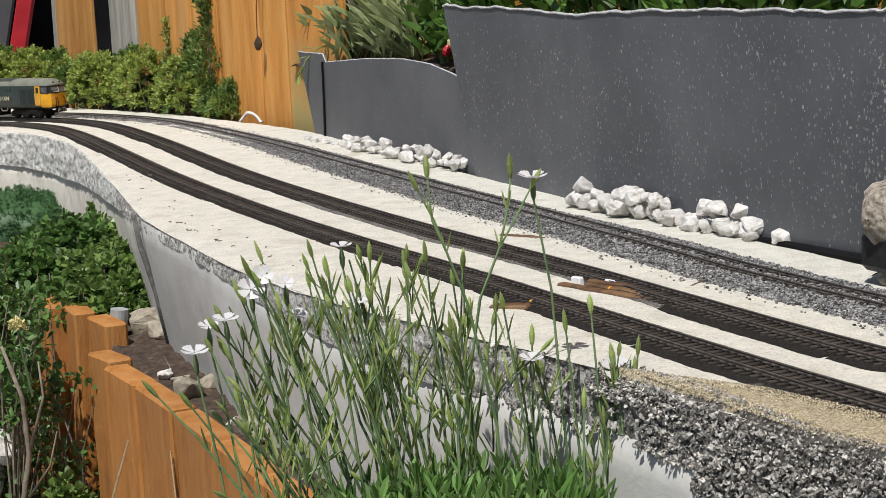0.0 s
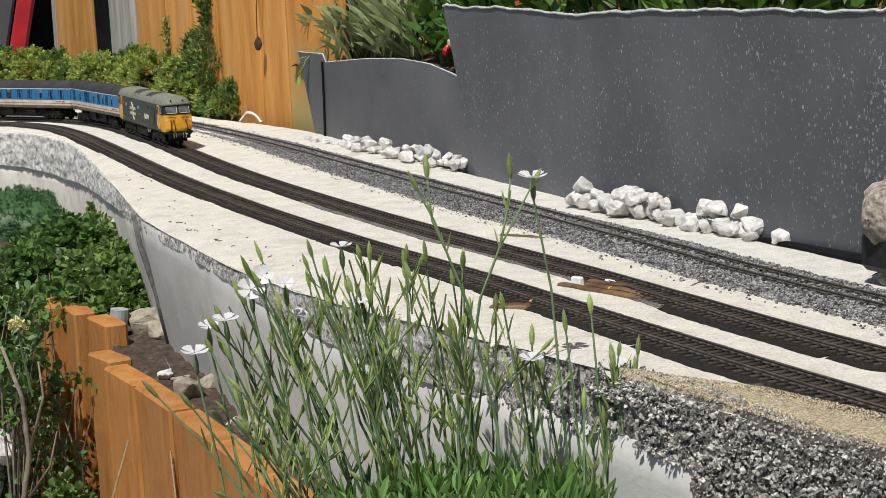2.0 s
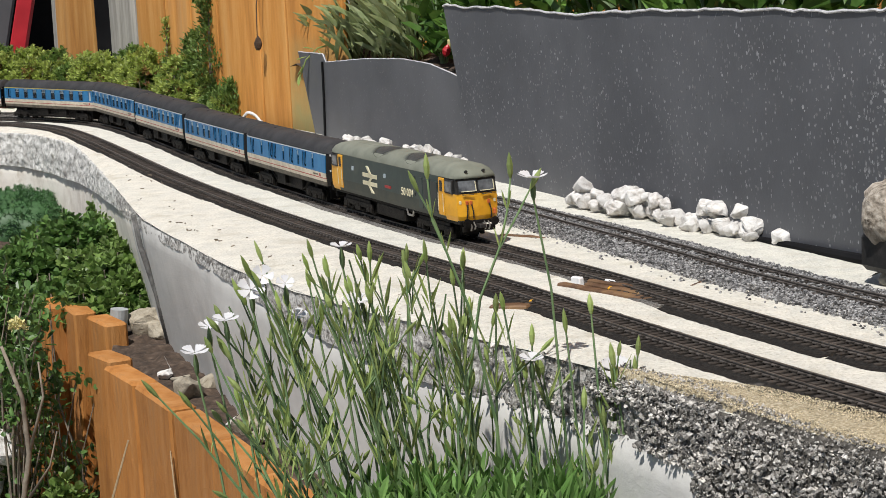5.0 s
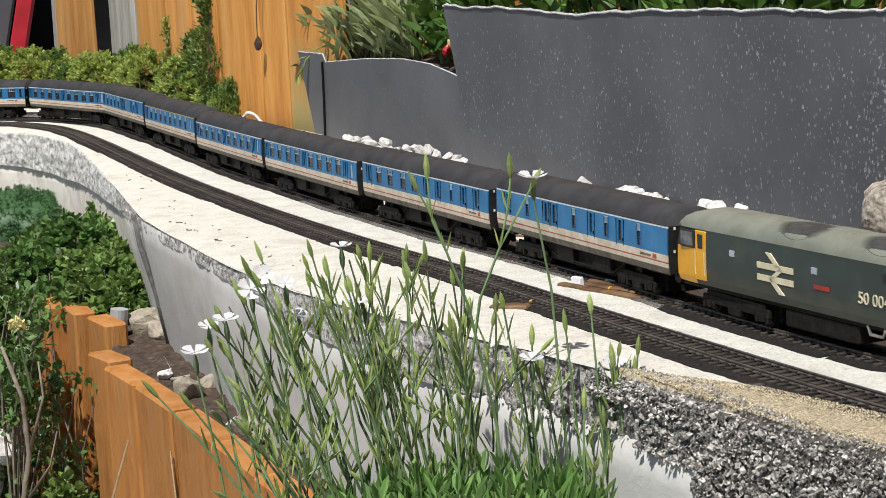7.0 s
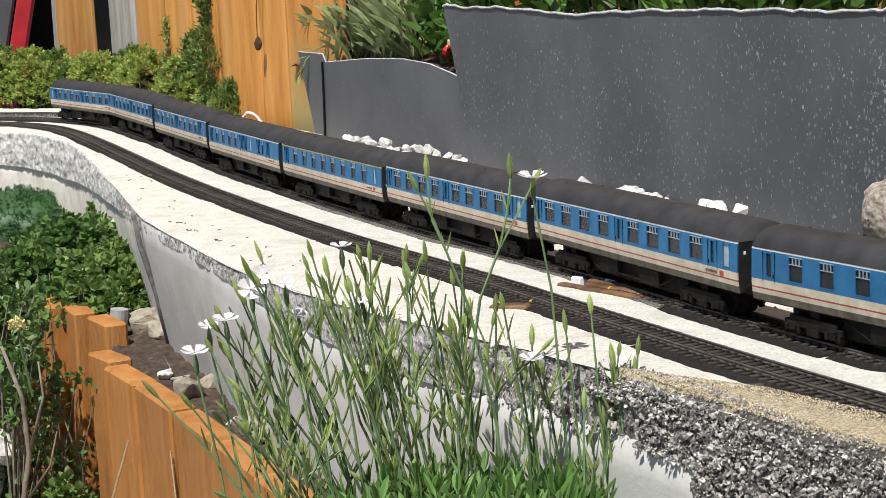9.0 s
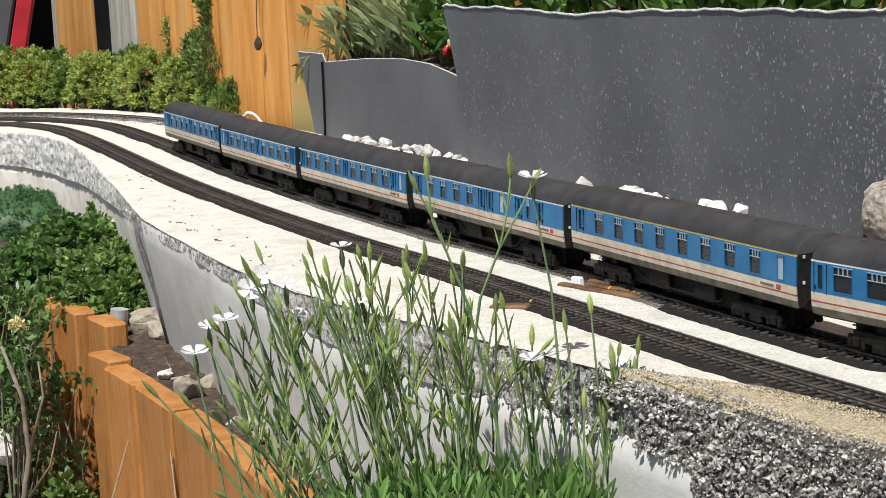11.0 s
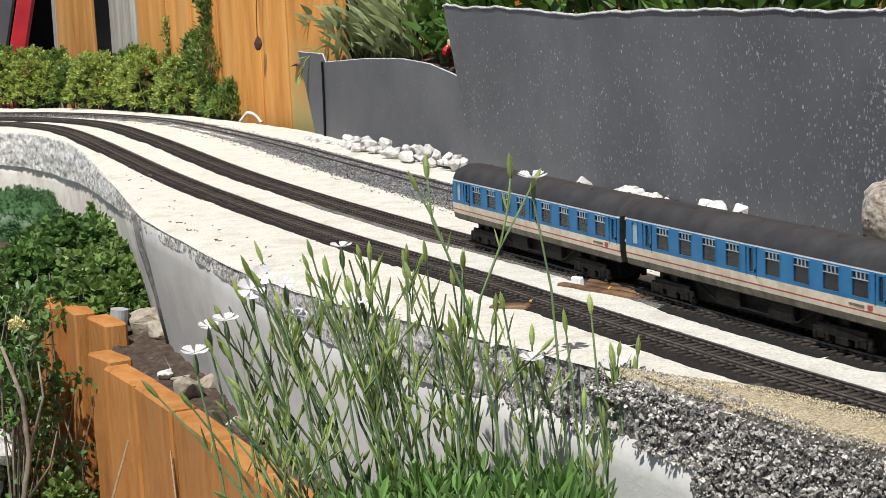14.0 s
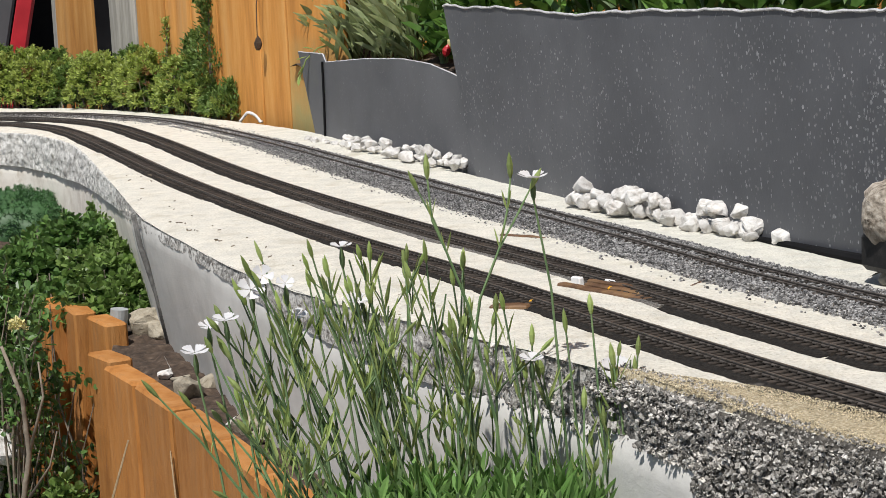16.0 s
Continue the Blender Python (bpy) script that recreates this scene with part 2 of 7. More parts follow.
# the near track runs beside it, the far track swings wider
TRACK_A = Line([TRACK_B.at(s, float(np.interp(TRACK_B.at(s)[1], [0.75, 0.84, 0.91, 1.0, 1.2, 1.4], [0.070, 0.0685, 0.065, 0.064, 0.0675, 0.0707]))) for s in np.arange(0.02, TRACK_B.s[-1], 0.06)])
TRACK_C = Line([(-3.55, 3.1), (-2.4, 3.1), (-1.5, 3.08), (-1.0, 3.02), (-0.8, 2.97), (-0.6969, 2.928), (-0.5953, 2.8725), (-0.4917, 2.78), (-0.3854, 2.6403), (-0.2789, 2.42), (-0.1873, 2.205), (-0.109, 2.005), (-0.0443, 1.84),
                (0.0109, 1.697), (0.0586, 1.578), (0.0997, 1.473), (0.1354, 1.379), (0.1662, 1.295), (0.1935, 1.216), (0.219, 1.151), (0.2559, 1.067), (0.34, 0.895), (0.5, 0.61), (0.8, 0.12), (1.2, -0.5), (2.1, -2.0)])
EDGE = Line([(-3.4, 2.62), (-2.0, 2.64), (-1.2, 2.68), (-0.9, 2.695), (-0.74, 2.67), (-0.622, 2.603), (-0.558, 2.531), (-0.469, 2.351), (-0.37, 2.016), (-0.291, 1.72), (-0.263, 1.623), (-0.208, 1.473), (-0.162, 1.348), (-0.12, 1.253), (-0.068, 1.156),
             (-0.01, 1.07), (0.028, 1.013), (0.063, 0.962), (0.096, 0.903), (0.132, 0.827), (0.16, 0.772), (0.181, 0.741), (0.25, 0.62), (0.42, 0.36), (0.7, -0.08), (1.0, -0.52), (1.9, -1.9)])
BACK = Line([(-3.4, 3.3), (-1.6, 3.29), (-1.1, 3.25), (-0.736, 3.095), (-0.574, 2.992), (-0.407, 2.792), (-0.282, 2.583), (-0.148, 2.33), (0.038, 1.845), (0.122, 1.632), (0.284, 1.218), (0.42, 0.97), (0.7, 0.53), (1.0, 0.08), (1.5, -0.7), (2.3, -2.0)])
# ---- ground and deck ----
def lumpy(x, y, z, amp, size, seed=0.0):
    return amp * noise.fractal(Vector((x / size + seed, y / size, z / size)), 0.9, 2.1, 4)


def build_ground():
    rows = []
    xs = [-60, -20, -6, -3, -2, -1.4] + list(np.linspace(-1.0, 0.6, 60)) + [1, 2, 4, 8, 20, 60]
    ys = [-60, -15, -4, -1.5, -0.5, 0.1] + list(np.linspace(0.5, 2.9, 80)) + [3.5, 5, 8, 20, 60]
    for y in ys:
        rows.append([(x, y, -0.42 + lumpy(x, y, 0, 0.008, 0.05)) for x in xs])
    ob = part("ground", mesh_of("ground", strip(rows), [M["gravel_ground"]]), None)
    tagged(ob, "stony grey garden ground below the raised railway bed", "ground", kind="structure")


def build_deck():
    n, k = 420, 34
    rows = []
    for i in range(n):
        u = i / (n - 1)
        # finer steps in the stretch that is seen
        e, b = EDGE.at(EDGE.s[-1] * u), BACK.at(BACK.s[-1] * u)
        row = []
        for j in range(k):
            v = j / (k - 1)
            x, y = e[0] + (b[0] - e[0]) * v, e[1] + (b[1] - e[1]) * v
            z = DECK + sag(y) + lumpy(x, y, 0, 0.0008, 0.03)
            if j == 0:
                z -= 0.0015
            row.append((x, y, z))
        rows.append(row)
    me = smooth(mesh_of("deck", strip(rows), [M["sand"]]))
    tagged(part("deck", me, M["sand"]), "pale sand-covered concrete deck of a raised model railway", "railway bed", kind="structure")


def wall_profile(y):
    """How far down the rough edge band reaches, and how far it bulges out, along the front edge."""
    ys = [-3, 0.74, 0.80, 0.828, 0.848, 0.93, 1.1, 1.25, 1.37, 1.5, 1.65, 1.75, 2.05, 2.39, 2.57, 2.65, 4]
    band = [0.16, 0.16, 0.15, 0.09, 0.030, 0.034, 0.034, 0.019, 0.011, 0.010, 0.012, 0.016, 0.026, 0.048, 0.047, 0.044, 0.044]
    bulge = [0.03, 0.03, 0.026, 0.016, 0.005, 0.003, 0.003, 0.002, 0.001, 0.001, 0.0, 0.001, 0.003, 0.004, 0.003, 0.002, 0.002]
    return float(np.interp(y, ys, band)), float(np.interp(y, ys, bulge))


def lean_in(y, z):
    """The rendered wall leans in towards its foot along the middle stretch."""
    return float(np.interp(y, [1.15, 1.5, 1.85, 2.1], [0.0, 0.165, 0.165, 0.0])) * min(0.16, max(0.0, -0.015 - z))


def build_wall():
    s_all = np.r_[np.arange(0, EDGE.where(2.68), 0.05), np.arange(EDGE.where(2.68), EDGE.where(0.66), 0.0026), np.arange(EDGE.where(0.66), EDGE.s[-1], 0.05)]
    upper, lower, white = [], [], []
    for s in s_all:
        x, y = EDGE.at(s)
        h = EDGE.turn(s)
        ox, oy = math.sin(h), -math.cos(h)
        band, bulge = wall_profile(y)
        coarse = 1.0 if band > 0.03 else 0.55
        row = []
        for j in range(26):
            v = j / 25
            z = DECK + sag(y) - 0.0015 - band * v
            out = bulge * math.sin(v * 1.5) + float(np.interp(y, [0.86, 0.96, 1.9, 2.0], [0.0015, -0.0009, -0.0009, 0.0015]))
            bump = lumpy(x, y, z, 0.0022 * coarse, 0.011, 3.0) + lumpy(x, y, z, 0.0011 * coarse, 0.004, 9.0)
            if j in (0,):
                bump *= 0.3
            if j == 0:
                row.append((x - ox * 0.004, y - oy * 0.004, DECK + sag(y) - 0.002))
            row.append((x + ox * (out + bump), y + oy * (out + bump), z))
        upper.append(row)
        ledge = float(np.interp(y, [0.8, 0.83, 0.9, 1.0, 1.15], [0.006, 0.011, 0.008, 0.0035, 0.0016]))
        low = [(x - ox * 0.002, y - oy * 0.002, DECK - band + 0.0055)]
        for j in range(9):
            z = DECK - 0.002 - band + 0.006 - (0.42 - band) * (j / 8) ** 1.5
            bump = lumpy(x, y, z, 0.0012, 0.09, 5.0) - lean_in(y, z)
            low.append((x + ox * (bump + ledge - (0.002 if j == 0 else 0)), y + oy * (bump + ledge - (0.002 if j == 0 else 0)), z))
        lower.append((y, low))
    k_far = next(k for k, (y, _r) in enumerate(lower) if y < 1.9 and k > 60)
    k_near = next(k for k, (y, _r) in enumerate(lower) if y < 0.862 and k > 60)
    tagged(part("wall_edge_curve", smooth(mesh_of("wall_edge_curve", strip(upper[:k_far + 1]), [M["pale_rough"]])), None), "pale lumpy concrete edge of the curving wall", "concrete edge", kind="structure")
    tagged(part("wall_edge_broken", smooth(mesh_of("wall_edge_broken", strip(upper[k_near:]), [M["shaded_rubble_bed"]])), None), "crumbled concrete edge of the raised bed, coloured dark as shade between stones", "concrete edge", kind="structure")
    tagged(part("wall_edge", smooth(mesh_of("wall_edge", strip(upper[k_far:k_near + 1]), [M["rough_concrete"]])), None), "rough broken grey concrete edge of the raised bed", "concrete edge", kind="structure")
    near = [r for y, r in lower if y < 1.76]
    far = [r for y, r in lower if y > 1.752]
    tagged(part("wall_front", smooth(mesh_of("wall_front", strip(near), [M["render"]])), None), "smooth grey cement-rendered retaining wall", "retaining wall", kind="structure")
    tagged(part("wall_curve", smooth(mesh_of("wall_curve", strip(far), [M["white_render"]])), None), "stained white rendered retaining wall curving away", "retaining wall", kind="structure")
    # the golden sand that spills along the near edge
    rows = []
    for s in np.arange(EDGE.where(0.93), EDGE.where(0.5), 0.004):
        y = EDGE.at(s)[1]
        w = float(np.interp(y, [0.5, 0.78, 0.85, 0.9, 0.93], [0.054, 0.050, 0.038, 0.012, 0.002])) + 0.004 * noise.noise(Vector((s * 60, 0, 0)))
        row = []
        for j in range(9):
            q = EDGE.at(s, 0.001 - w * j / 8)
            row.append((q[0], q[1], DECK + sag(y) + 0.0026 * math.sin(math.pi * j / 8) ** 0.6 + lumpy(q[0], q[1], 0, 0.0008, 0.006) - (0.004 if j == 0 else 0.003 if j == 8 else 0)))
        rows.append(row)
    tagged(part("sand_drift", smooth(mesh_of("sand_drift", strip(rows), [M["gold_sand"]])), None), "coarse golden sand spilled along the deck edge", "sand", kind="stuff")
    # the crumbling shoulder between sand and broken edge
    rows = []
    for s in np.arange(EDGE.where(0.9), EDGE.where(0.5), 0.0022):
        y = EDGE.at(s)[1]
        w = float(np.interp(y, [0.5, 0.78, 0.82, 0.865, 0.95], [0.004, 0.004, 0.007, 0.012, 0.004])) + 0.004 * noise.noise(Vector((s * 45, 2, 0)))
        row = []
        for j in range(17):
            u = j / 16
            q = EDGE.at(s, -w + (w + 0.008) * u)
            up = lumpy(q[0], q[1], 0, 0.0014, 0.006, 4.0) + lumpy(q[0], q[1], 0, 0.0007, 0.0025, 8.0)
            row.append((q[0], q[1], DECK + sag(y) + 0.0022 + up * min(1, 4 * u) - (0.026 if y < 0.84 else 0.014) * u ** 2.4 - (0.004 if j == 0 else 0)))
        rows.append(row)
    tagged(part("wall_shoulder", smooth(mesh_of("wall_shoulder", strip(rows), [M["shaded_rubble_bed"]])), None), "crumbling grey concrete shoulder along the deck edge", "concrete edge", kind="structure")
    # soil behind the panels, and in the bed in front of the wall
    rows = []
    for s in np.arange(BACK.where(2.45), BACK.where(-0.6), 0.02):
        row = []
        for j in range(12):
            q = BACK.at(s, -0.012 - 0.2 * j / 11)
            row.append((q[0], q[1], 0.076 + 0.055 * min(1, max(0, (1.82 - q[1]) / 0.08)) + 0.02 * math.sin(j / 3.5) + lumpy(q[0], q[1], 0, 0.01, 0.04)))
        rows.append(row)
    tagged(part("soil_bed", smooth(mesh_of("soil_bed", strip(rows), [M["soil"]])), None), "dark crumbly soil filling the planter behind the panels", "soil", kind="structure")
    rows = []
    for s in np.arange(EDGE.where(2.6), EDGE.where(0.55), 0.008):
        row = []
        wide = float(np.interp(EDGE.at(s)[1], [0.55, 1.2, 1.66, 1.72, 1.9, 2.6], [0.045, 0.045, 0.045, 0.04, 0.17, 0.3]))
        for j in range(14):
            q = EDGE.at(s, -0.032 + (wide + 0.026) * j / 13)
            row.append((q[0], q[1], -0.128 + lumpy(q[0], q[1], 0, 0.005, 0.02) + lumpy(q[0], q[1], 0, 0.002, 0.006) - (0.02 if j == 13 else 0)))
        rows.append(row)
    tagged(part("soil_strip", smooth(mesh_of("soil_strip", strip(rows), [M["soil"]])), None), "dry brown soil between wall and timber edging", "soil", kind="structure")


# ---- grey plastic panels that hold the planter ----
def sheet(name, foot, top, thick=0.003):
    """An upright bent sheet: foot and top are matching rows of points."""
    n = len(foot)
    rows = []
    for j in range(9):
        v = j / 8
        rows.append([tuple(Vector(foot[i]).lerp(Vector(top[i]), v)) for i in range(n)])
    back = [[(x + 0.92 * thick, y + 0.39 * thick, z) for x, y, z in r] for r in rows]
    ring = [r + b[::-1] for r, b in zip(rows, back)]
    v, e, f = strip(ring, closed=True)
    m = 2 * n
    for i in range(n - 1):
        for base in (0, 8 * m):
            f.append((base + i, base + i + 1, base + m - 2 - i, base + m - 1 - i))
    return mesh_of(name, (v, e, f), [M["panel"]])


def along(a, b, n):
    return [Vector(a).lerp(Vector(b), i / (n - 1)) for i in range(n)]


def build_panels():
    n = 70
    foot = along((0.0375, 1.842, -0.011), (0.284, 1.218, -0.011), n) + along((0.2865, 1.2125, -0.011), (0.307, 1.176, -0.011), 12)
    top = []
    for i, q in enumerate(foot):
        u = i / (len(foot) - 1)
        jag = 0.0025 * noise.noise(Vector((u * 23, 0, 0))) + 0.0012 * noise.noise(Vector((u * 70, 1, 0)))
        z = float(np.interp(u, [0, 0.2, 0.35, 0.42, 0.6, 1], [0.163, 0.162, 0.157, 0.161, 0.164, 0.166])) + jag
        top.append(Vector((q.x - 0.026 * (1 - u) ** 2, q.y + 0.068 * (1 - u) ** 2, z)))
    big = thing("garden_screen", (0, 0, 0), "large grey plastic sheet with torn white top edge, splash-marked", "panel")
    part("sheet", sheet("sheet", foot, top), M["panel"], big)
    bm = bmesh.new()
    tube(bm, [q + Vector((-0.0002 - 0.0010 * abs(noise.noise(Vector((i * 0.23, 9, 0)))), -0.0006, 0.0004 + 0.0006 * noise.noise(Vector((i * 0.7, 0, 0))))) for i, q in enumerate(top)], [0.0011 + 0.0007 * abs(noise.noise(Vector((i * 0.5, 5, 0)))) for i in range(len(top))], 5)
    part("torn_edge", bm, M["panel_edge"], big, "frayed white edge")
    # dried splashes: thin upright drops on the sheet
    rnd = random.Random(4)
    v, f = [], []
    for _ in range(6500):
        u, h = rnd.random() * 0.93, rnd.random()
        if rnd.random() > (0.4 + 0.6 * min(1, max(0, noise.noise(Vector((u * 5, h * 3, 2))) + 0.55))) * min(1, 0.25 + 1.5 * min(h, 1 - h) + 0.3 * u):
            continue
        i = u * (len(foot) - 1)
        k = int(i)
        a = foot[k].lerp(foot[k + 1], i - k)
        b = top[k].lerp(top[k + 1], i - k)
        q = a.lerp(b, h) - Vector((0.92, 0.39, 0)) * 0.00015
        t = (foot[k + 1] - foot[k]).normalized()
        r, L = rnd.uniform(0.0002, 0.0006), rnd.uniform(0.0005, 0.0016)
        if rnd.random() < 0.22:
            r, L = r * 1.7, L * 1.2
        m = len(v)
        for c in range(6):
            an = c * 2 * math.pi / 6
            v.append(tuple(q + t * r * 1.6 * math.cos(an) + Vector((0, 0, L * math.sin(an)))))
        f.append(tuple(range(m, m + 6)))
    part("splash_marks", mesh_of("splash_marks", (v, [], f), [M["splash"]]), M["splash"], big, "pale dried water splashes")["kind"] = "stuff"

    # black tube in place of the shade in the gap under the sheet
    bm = bmesh.new()
    pts = [Vector((0.2365, 1.3385, -0.003)), Vector((0.284, 1.2165, -0.001)), Vector((0.2865, 1.211, -0.001)), Vector((0.305, 1.175, -0.001))]
    tube(bm, [q - Vector((0.003, 0.0012, 0)) for q in pts], [0.002, 0.0042, 0.0042, 0.0042], 8)
    part("base_strip", bm, M["dark_void"], big, "black strip standing for the dark gap under the sheet")

    foot = along((-0.155, 2.342, -0.012), (0.044, 1.853, -0.012), 60)
    top = []
    for i, q in enumerate(foot):
        u = i / 59
        z = float(np.interp(u, [0, 0.168, 0.1695, 0.4, 0.62, 0.76, 0.9, 1], [0.096, 0.096, 0.086, 0.095, 0.099, 0.096, 0.086, 0.08]))
        top.append(q + Vector((-0.022 * (1 - u) ** 2, 0.055 * (1 - u) ** 2, z + 0.016 + 0.0008 * noise.noise(Vector((u * 40, 3, 0))))))
    small = thing("garden_screen", (0, 0, 0), "low grey plastic sheet with a wavy cut top edge", "panel")
    part("sheet", sheet("sheet", foot, top), M["panel"], small)
    bm = bmesh.new()
    tube(bm, [q + Vector((0.001, 0, 0.0003)) for q in top], [0.0008] * len(top), 5)
    part("cut_edge", bm, M["panel_edge"], small)
    v, f = [], []
    for _ in range(1500):
        u, h = 0.2 + 0.8 * rnd.random(), rnd.random() ** 1.3
        i = u * 59 * 0.999
        k = int(i)
        q = foot[k].lerp(foot[k + 1], i - k).lerp(top[k].lerp(top[k + 1], i - k), h) - Vector((0.92, 0.39, 0)) * 0.00015
        t = (foot[k + 1] - foot[k]).normalized()
        r, L = rnd.uniform(0.0002, 0.0005), rnd.uniform(0.0003, 0.001)
        m = len(v)
        for c in range(6):
            an = c * 2 * math.pi / 6
            v.append(tuple(q + t * r * 1.6 * math.cos(an) + Vector((0, 0, L * math.sin(an)))))
        f.append(tuple(range(m, m + 6)))
    part("splash_marks", mesh_of("splash_marks", (v, [], f), [M["splash"]]), M["splash"], small, "few pale dried splashes")["kind"] = "stuff"
    bm = bmesh.new()
    tube(bm, [Vector((-0.1425, 2.308, -0.01)), Vector((-0.141, 2.303, 0.04)), Vector((-0.1405, 2.3015, 0.091))], [0.0016] * 3, 6)
    part("joint_strip", bm, M["dark_void"], small, "black joint between two sheets")


# ---- fence ----
def build_fence():
    a, b = Vector((-0.10, 2.307, 0)), Vector((-1.9, 5.77, 0))
    d = (b - a).normalized()
    nrm = Vector((d.y, -d.x, 0)) * -1

    def at(y):
        return (2.307 - y) / (2.307 - 5.77) * (b - a).length

    fence = thing("fence", (0, 0, 0), "orange-stained vertical board fence with gaps and one grey board", "fence")
    boards = [(at(2.32), at(2.48), "algae_fence", 0.9), (at(2.483), at(2.565), "fence", 0.9), (at(2.567), at(2.703), "fence", 0.9), (at(2.708), at(2.805), "fence", 0.9), (at(2.808), at(2.91), "fence", 0.9), (at(2.915), at(3.035), "fence", 0.9),
              (at(3.045), at(3.168), "grey_wood", 0.9), (at(3.255), at(3.455), "fence", 0.9), (at(3.455), at(3.478), "grey_wood", 0.9)]
    s = at(4.2)
    while s < at(5.7):
        boards.append((s, s + 0.1, "fence", 0.9))
        s += 0.108
    for k, (s0, s1, m, top) in enumerate(boards):
        bm = bmesh.new()
        box(bm, s0 + 0.0008, s1 - 0.0008, 0, 0.007, -0.42, top, 0.0012)
        bmesh.ops.subdivide_edges(bm, edges=[e for e in bm.edges if abs(e.verts[0].co.z - e.verts[1].co.z) > 0.5], cuts=14)
        for v in bm.verts:
            v.co.y += 0.0015 * noise.noise(Vector((v.co.x * 5, k, v.co.z * 4)))
        ob = part("board", bm, M[m], fence, "weathered grey board" if m == "grey_wood" else "")
        ob.matrix_local = Matrix.Translation(a) @ Matrix.Rotation(math.atan2(d.y, d.x), 4, "Z")
    for z in (0.28, 0.62):
        bm = boxed(0, at(5.7), -0.03, -0.001, z, z + 0.04, 0.002)
        ob = part("rail", bm, M["fence"], fence)
        ob.matrix_local = Matrix.Translation(a + nrm * -0.018) @ Matrix.Rotation(math.atan2(d.y, d.x), 4, "Z")
    # the fence behind the planter
    c, e = Vector((0.04, 2.32, 0)), Vector((1.0, 0.02, 0))
    g = (e - c).normalized()
    second = thing("fence", (0, 0, 0), "orange-stained vertical board fence behind the planter", "fence")
    s = -0.22
    while s < (e - c).length:
        ob = part("board", boxed(s, s + 0.098, 0, 0.016, -0.42, 0.9, 0.0012), M["fence"], second)
        ob.matrix_local = Matrix.Translation(c) @ Matrix.Rotation(math.atan2(g.y, g.x), 4, "Z")
        s += 0.1
    # near-black sheet added as the shade behind the gaps, with the red post
    shed = thing("shed", (0, 0, 0), "added near-black sheet for the shade behind fence gaps, with a leaning red post", "shed")
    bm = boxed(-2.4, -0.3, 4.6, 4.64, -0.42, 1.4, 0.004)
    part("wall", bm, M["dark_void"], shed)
    ob = part("post", boxed(-0.016, 0.016, -0.012, 0.012, -0.5, 0.6, 0.002), M["red_paint"], shed, "red painted post")
    ob.matrix_local = Matrix.Translation((-0.83, 3.72, 0.1)) @ Matrix.Rotation(radians(13), 4, "Y")
    ob = part("side_board", boxed(-0.1, 0.1, -0.008, 0.008, -0.5, 0.7, 0.002), M["slate_grey"], shed, "grey painted board")
    ob.matrix_local = Matrix.Translation((-0.965, 3.76, 0.1)) @ Matrix.Rotation(radians(13), 4, "Y")


# ---- timber edging of the low bed ----
def build_edging():
    rnd = random.Random(8)
    rows = [(-0.412, 1.79, 0.036, -0.102), (-0.386, 1.765, 0.04, -0.103), (-0.352, 1.735, 0.05, -0.105), (-0.317, 1.685, 0.058, -0.108), (-0.292, 1.552, 0.056, -0.113), (-0.262, 1.478, 0.085, -0.113),
            (-0.222, 1.392, 0.1, -0.113), (-0.178, 1.298, 0.1, -0.113), (-0.138, 1.205, 0.1, -0.114), (-0.1, 1.115, 0.1, -0.115), (-0.065, 1.02, 0.1, -0.116)]
    for i, (x, y, w, top) in enumerate(rows):
        bm = boxed(-w / 2, w / 2, -0.011, 0.011, -0.31, 0.0, 0.0022)
        bmesh.ops.subdivide_edges(bm, edges=[e for e in bm.edges if abs(e.verts[0].co.z - e.verts[1].co.z) > 0.2], cuts=8)
        for v in bm.verts:
            v.co.y += 0.003 * noise.noise(Vector((v.co.x * 20, i * 3.0, v.co.z * 6)))
            v.co.z += 0.006 * noise.noise(Vector((v.co.x * 30, i * 5.0, 1))) if v.co.z > -0.05 else 0
        post = thing("edging_board", (x, y, top), "upright orange-stained edging board with worn rounded top", "edging board", "timber edging")
        ob = part("board", bm, M["post_wood"], post)
        post.rotation_euler = (0, 0, math.atan2(-0.9, 0.42) + rnd.uniform(-0.03, 0.03))
        post.rotation_euler.x = rnd.uniform(-0.012, 0.012)


build_ground()
build_deck()
build_wall()
build_panels()
build_fence()
build_edging()
# ---- tracks: underlay, sleepers, two rails ----
def sweep(line, s_list, profile):
    """A profile of (offset, height) carried along a line."""
    rows = []
    for s in s_list:
        x0, y0 = line.at(s)
        rows.append([(*line.at(s, o), z + (sag(y0) if line is not TRACK_C else rise(y0))) for o, z in profile])
    v, e, f = strip(rows, closed=True)
    n = len(profile)
    f.append(tuple(range(n))[::-1])
    f.append(tuple(range(len(v) - n, len(v))))
    return v, e, f


RAIL_W = 0.0011
def _chaired():
    bm = boxed(-0.0018, 0.0018, -0.0150, 0.0150, -0.0046, -0.0024, 0.0003)
    for y in (-0.00825, 0.00825):
        box(bm, -0.0014, 0.0014, y - 0.0022, y + 0.0022, -0.0024, -0.0014)
    return mesh_of("sleeper", bm, [M["sleeper"]])
SLEEPER = _chaired()


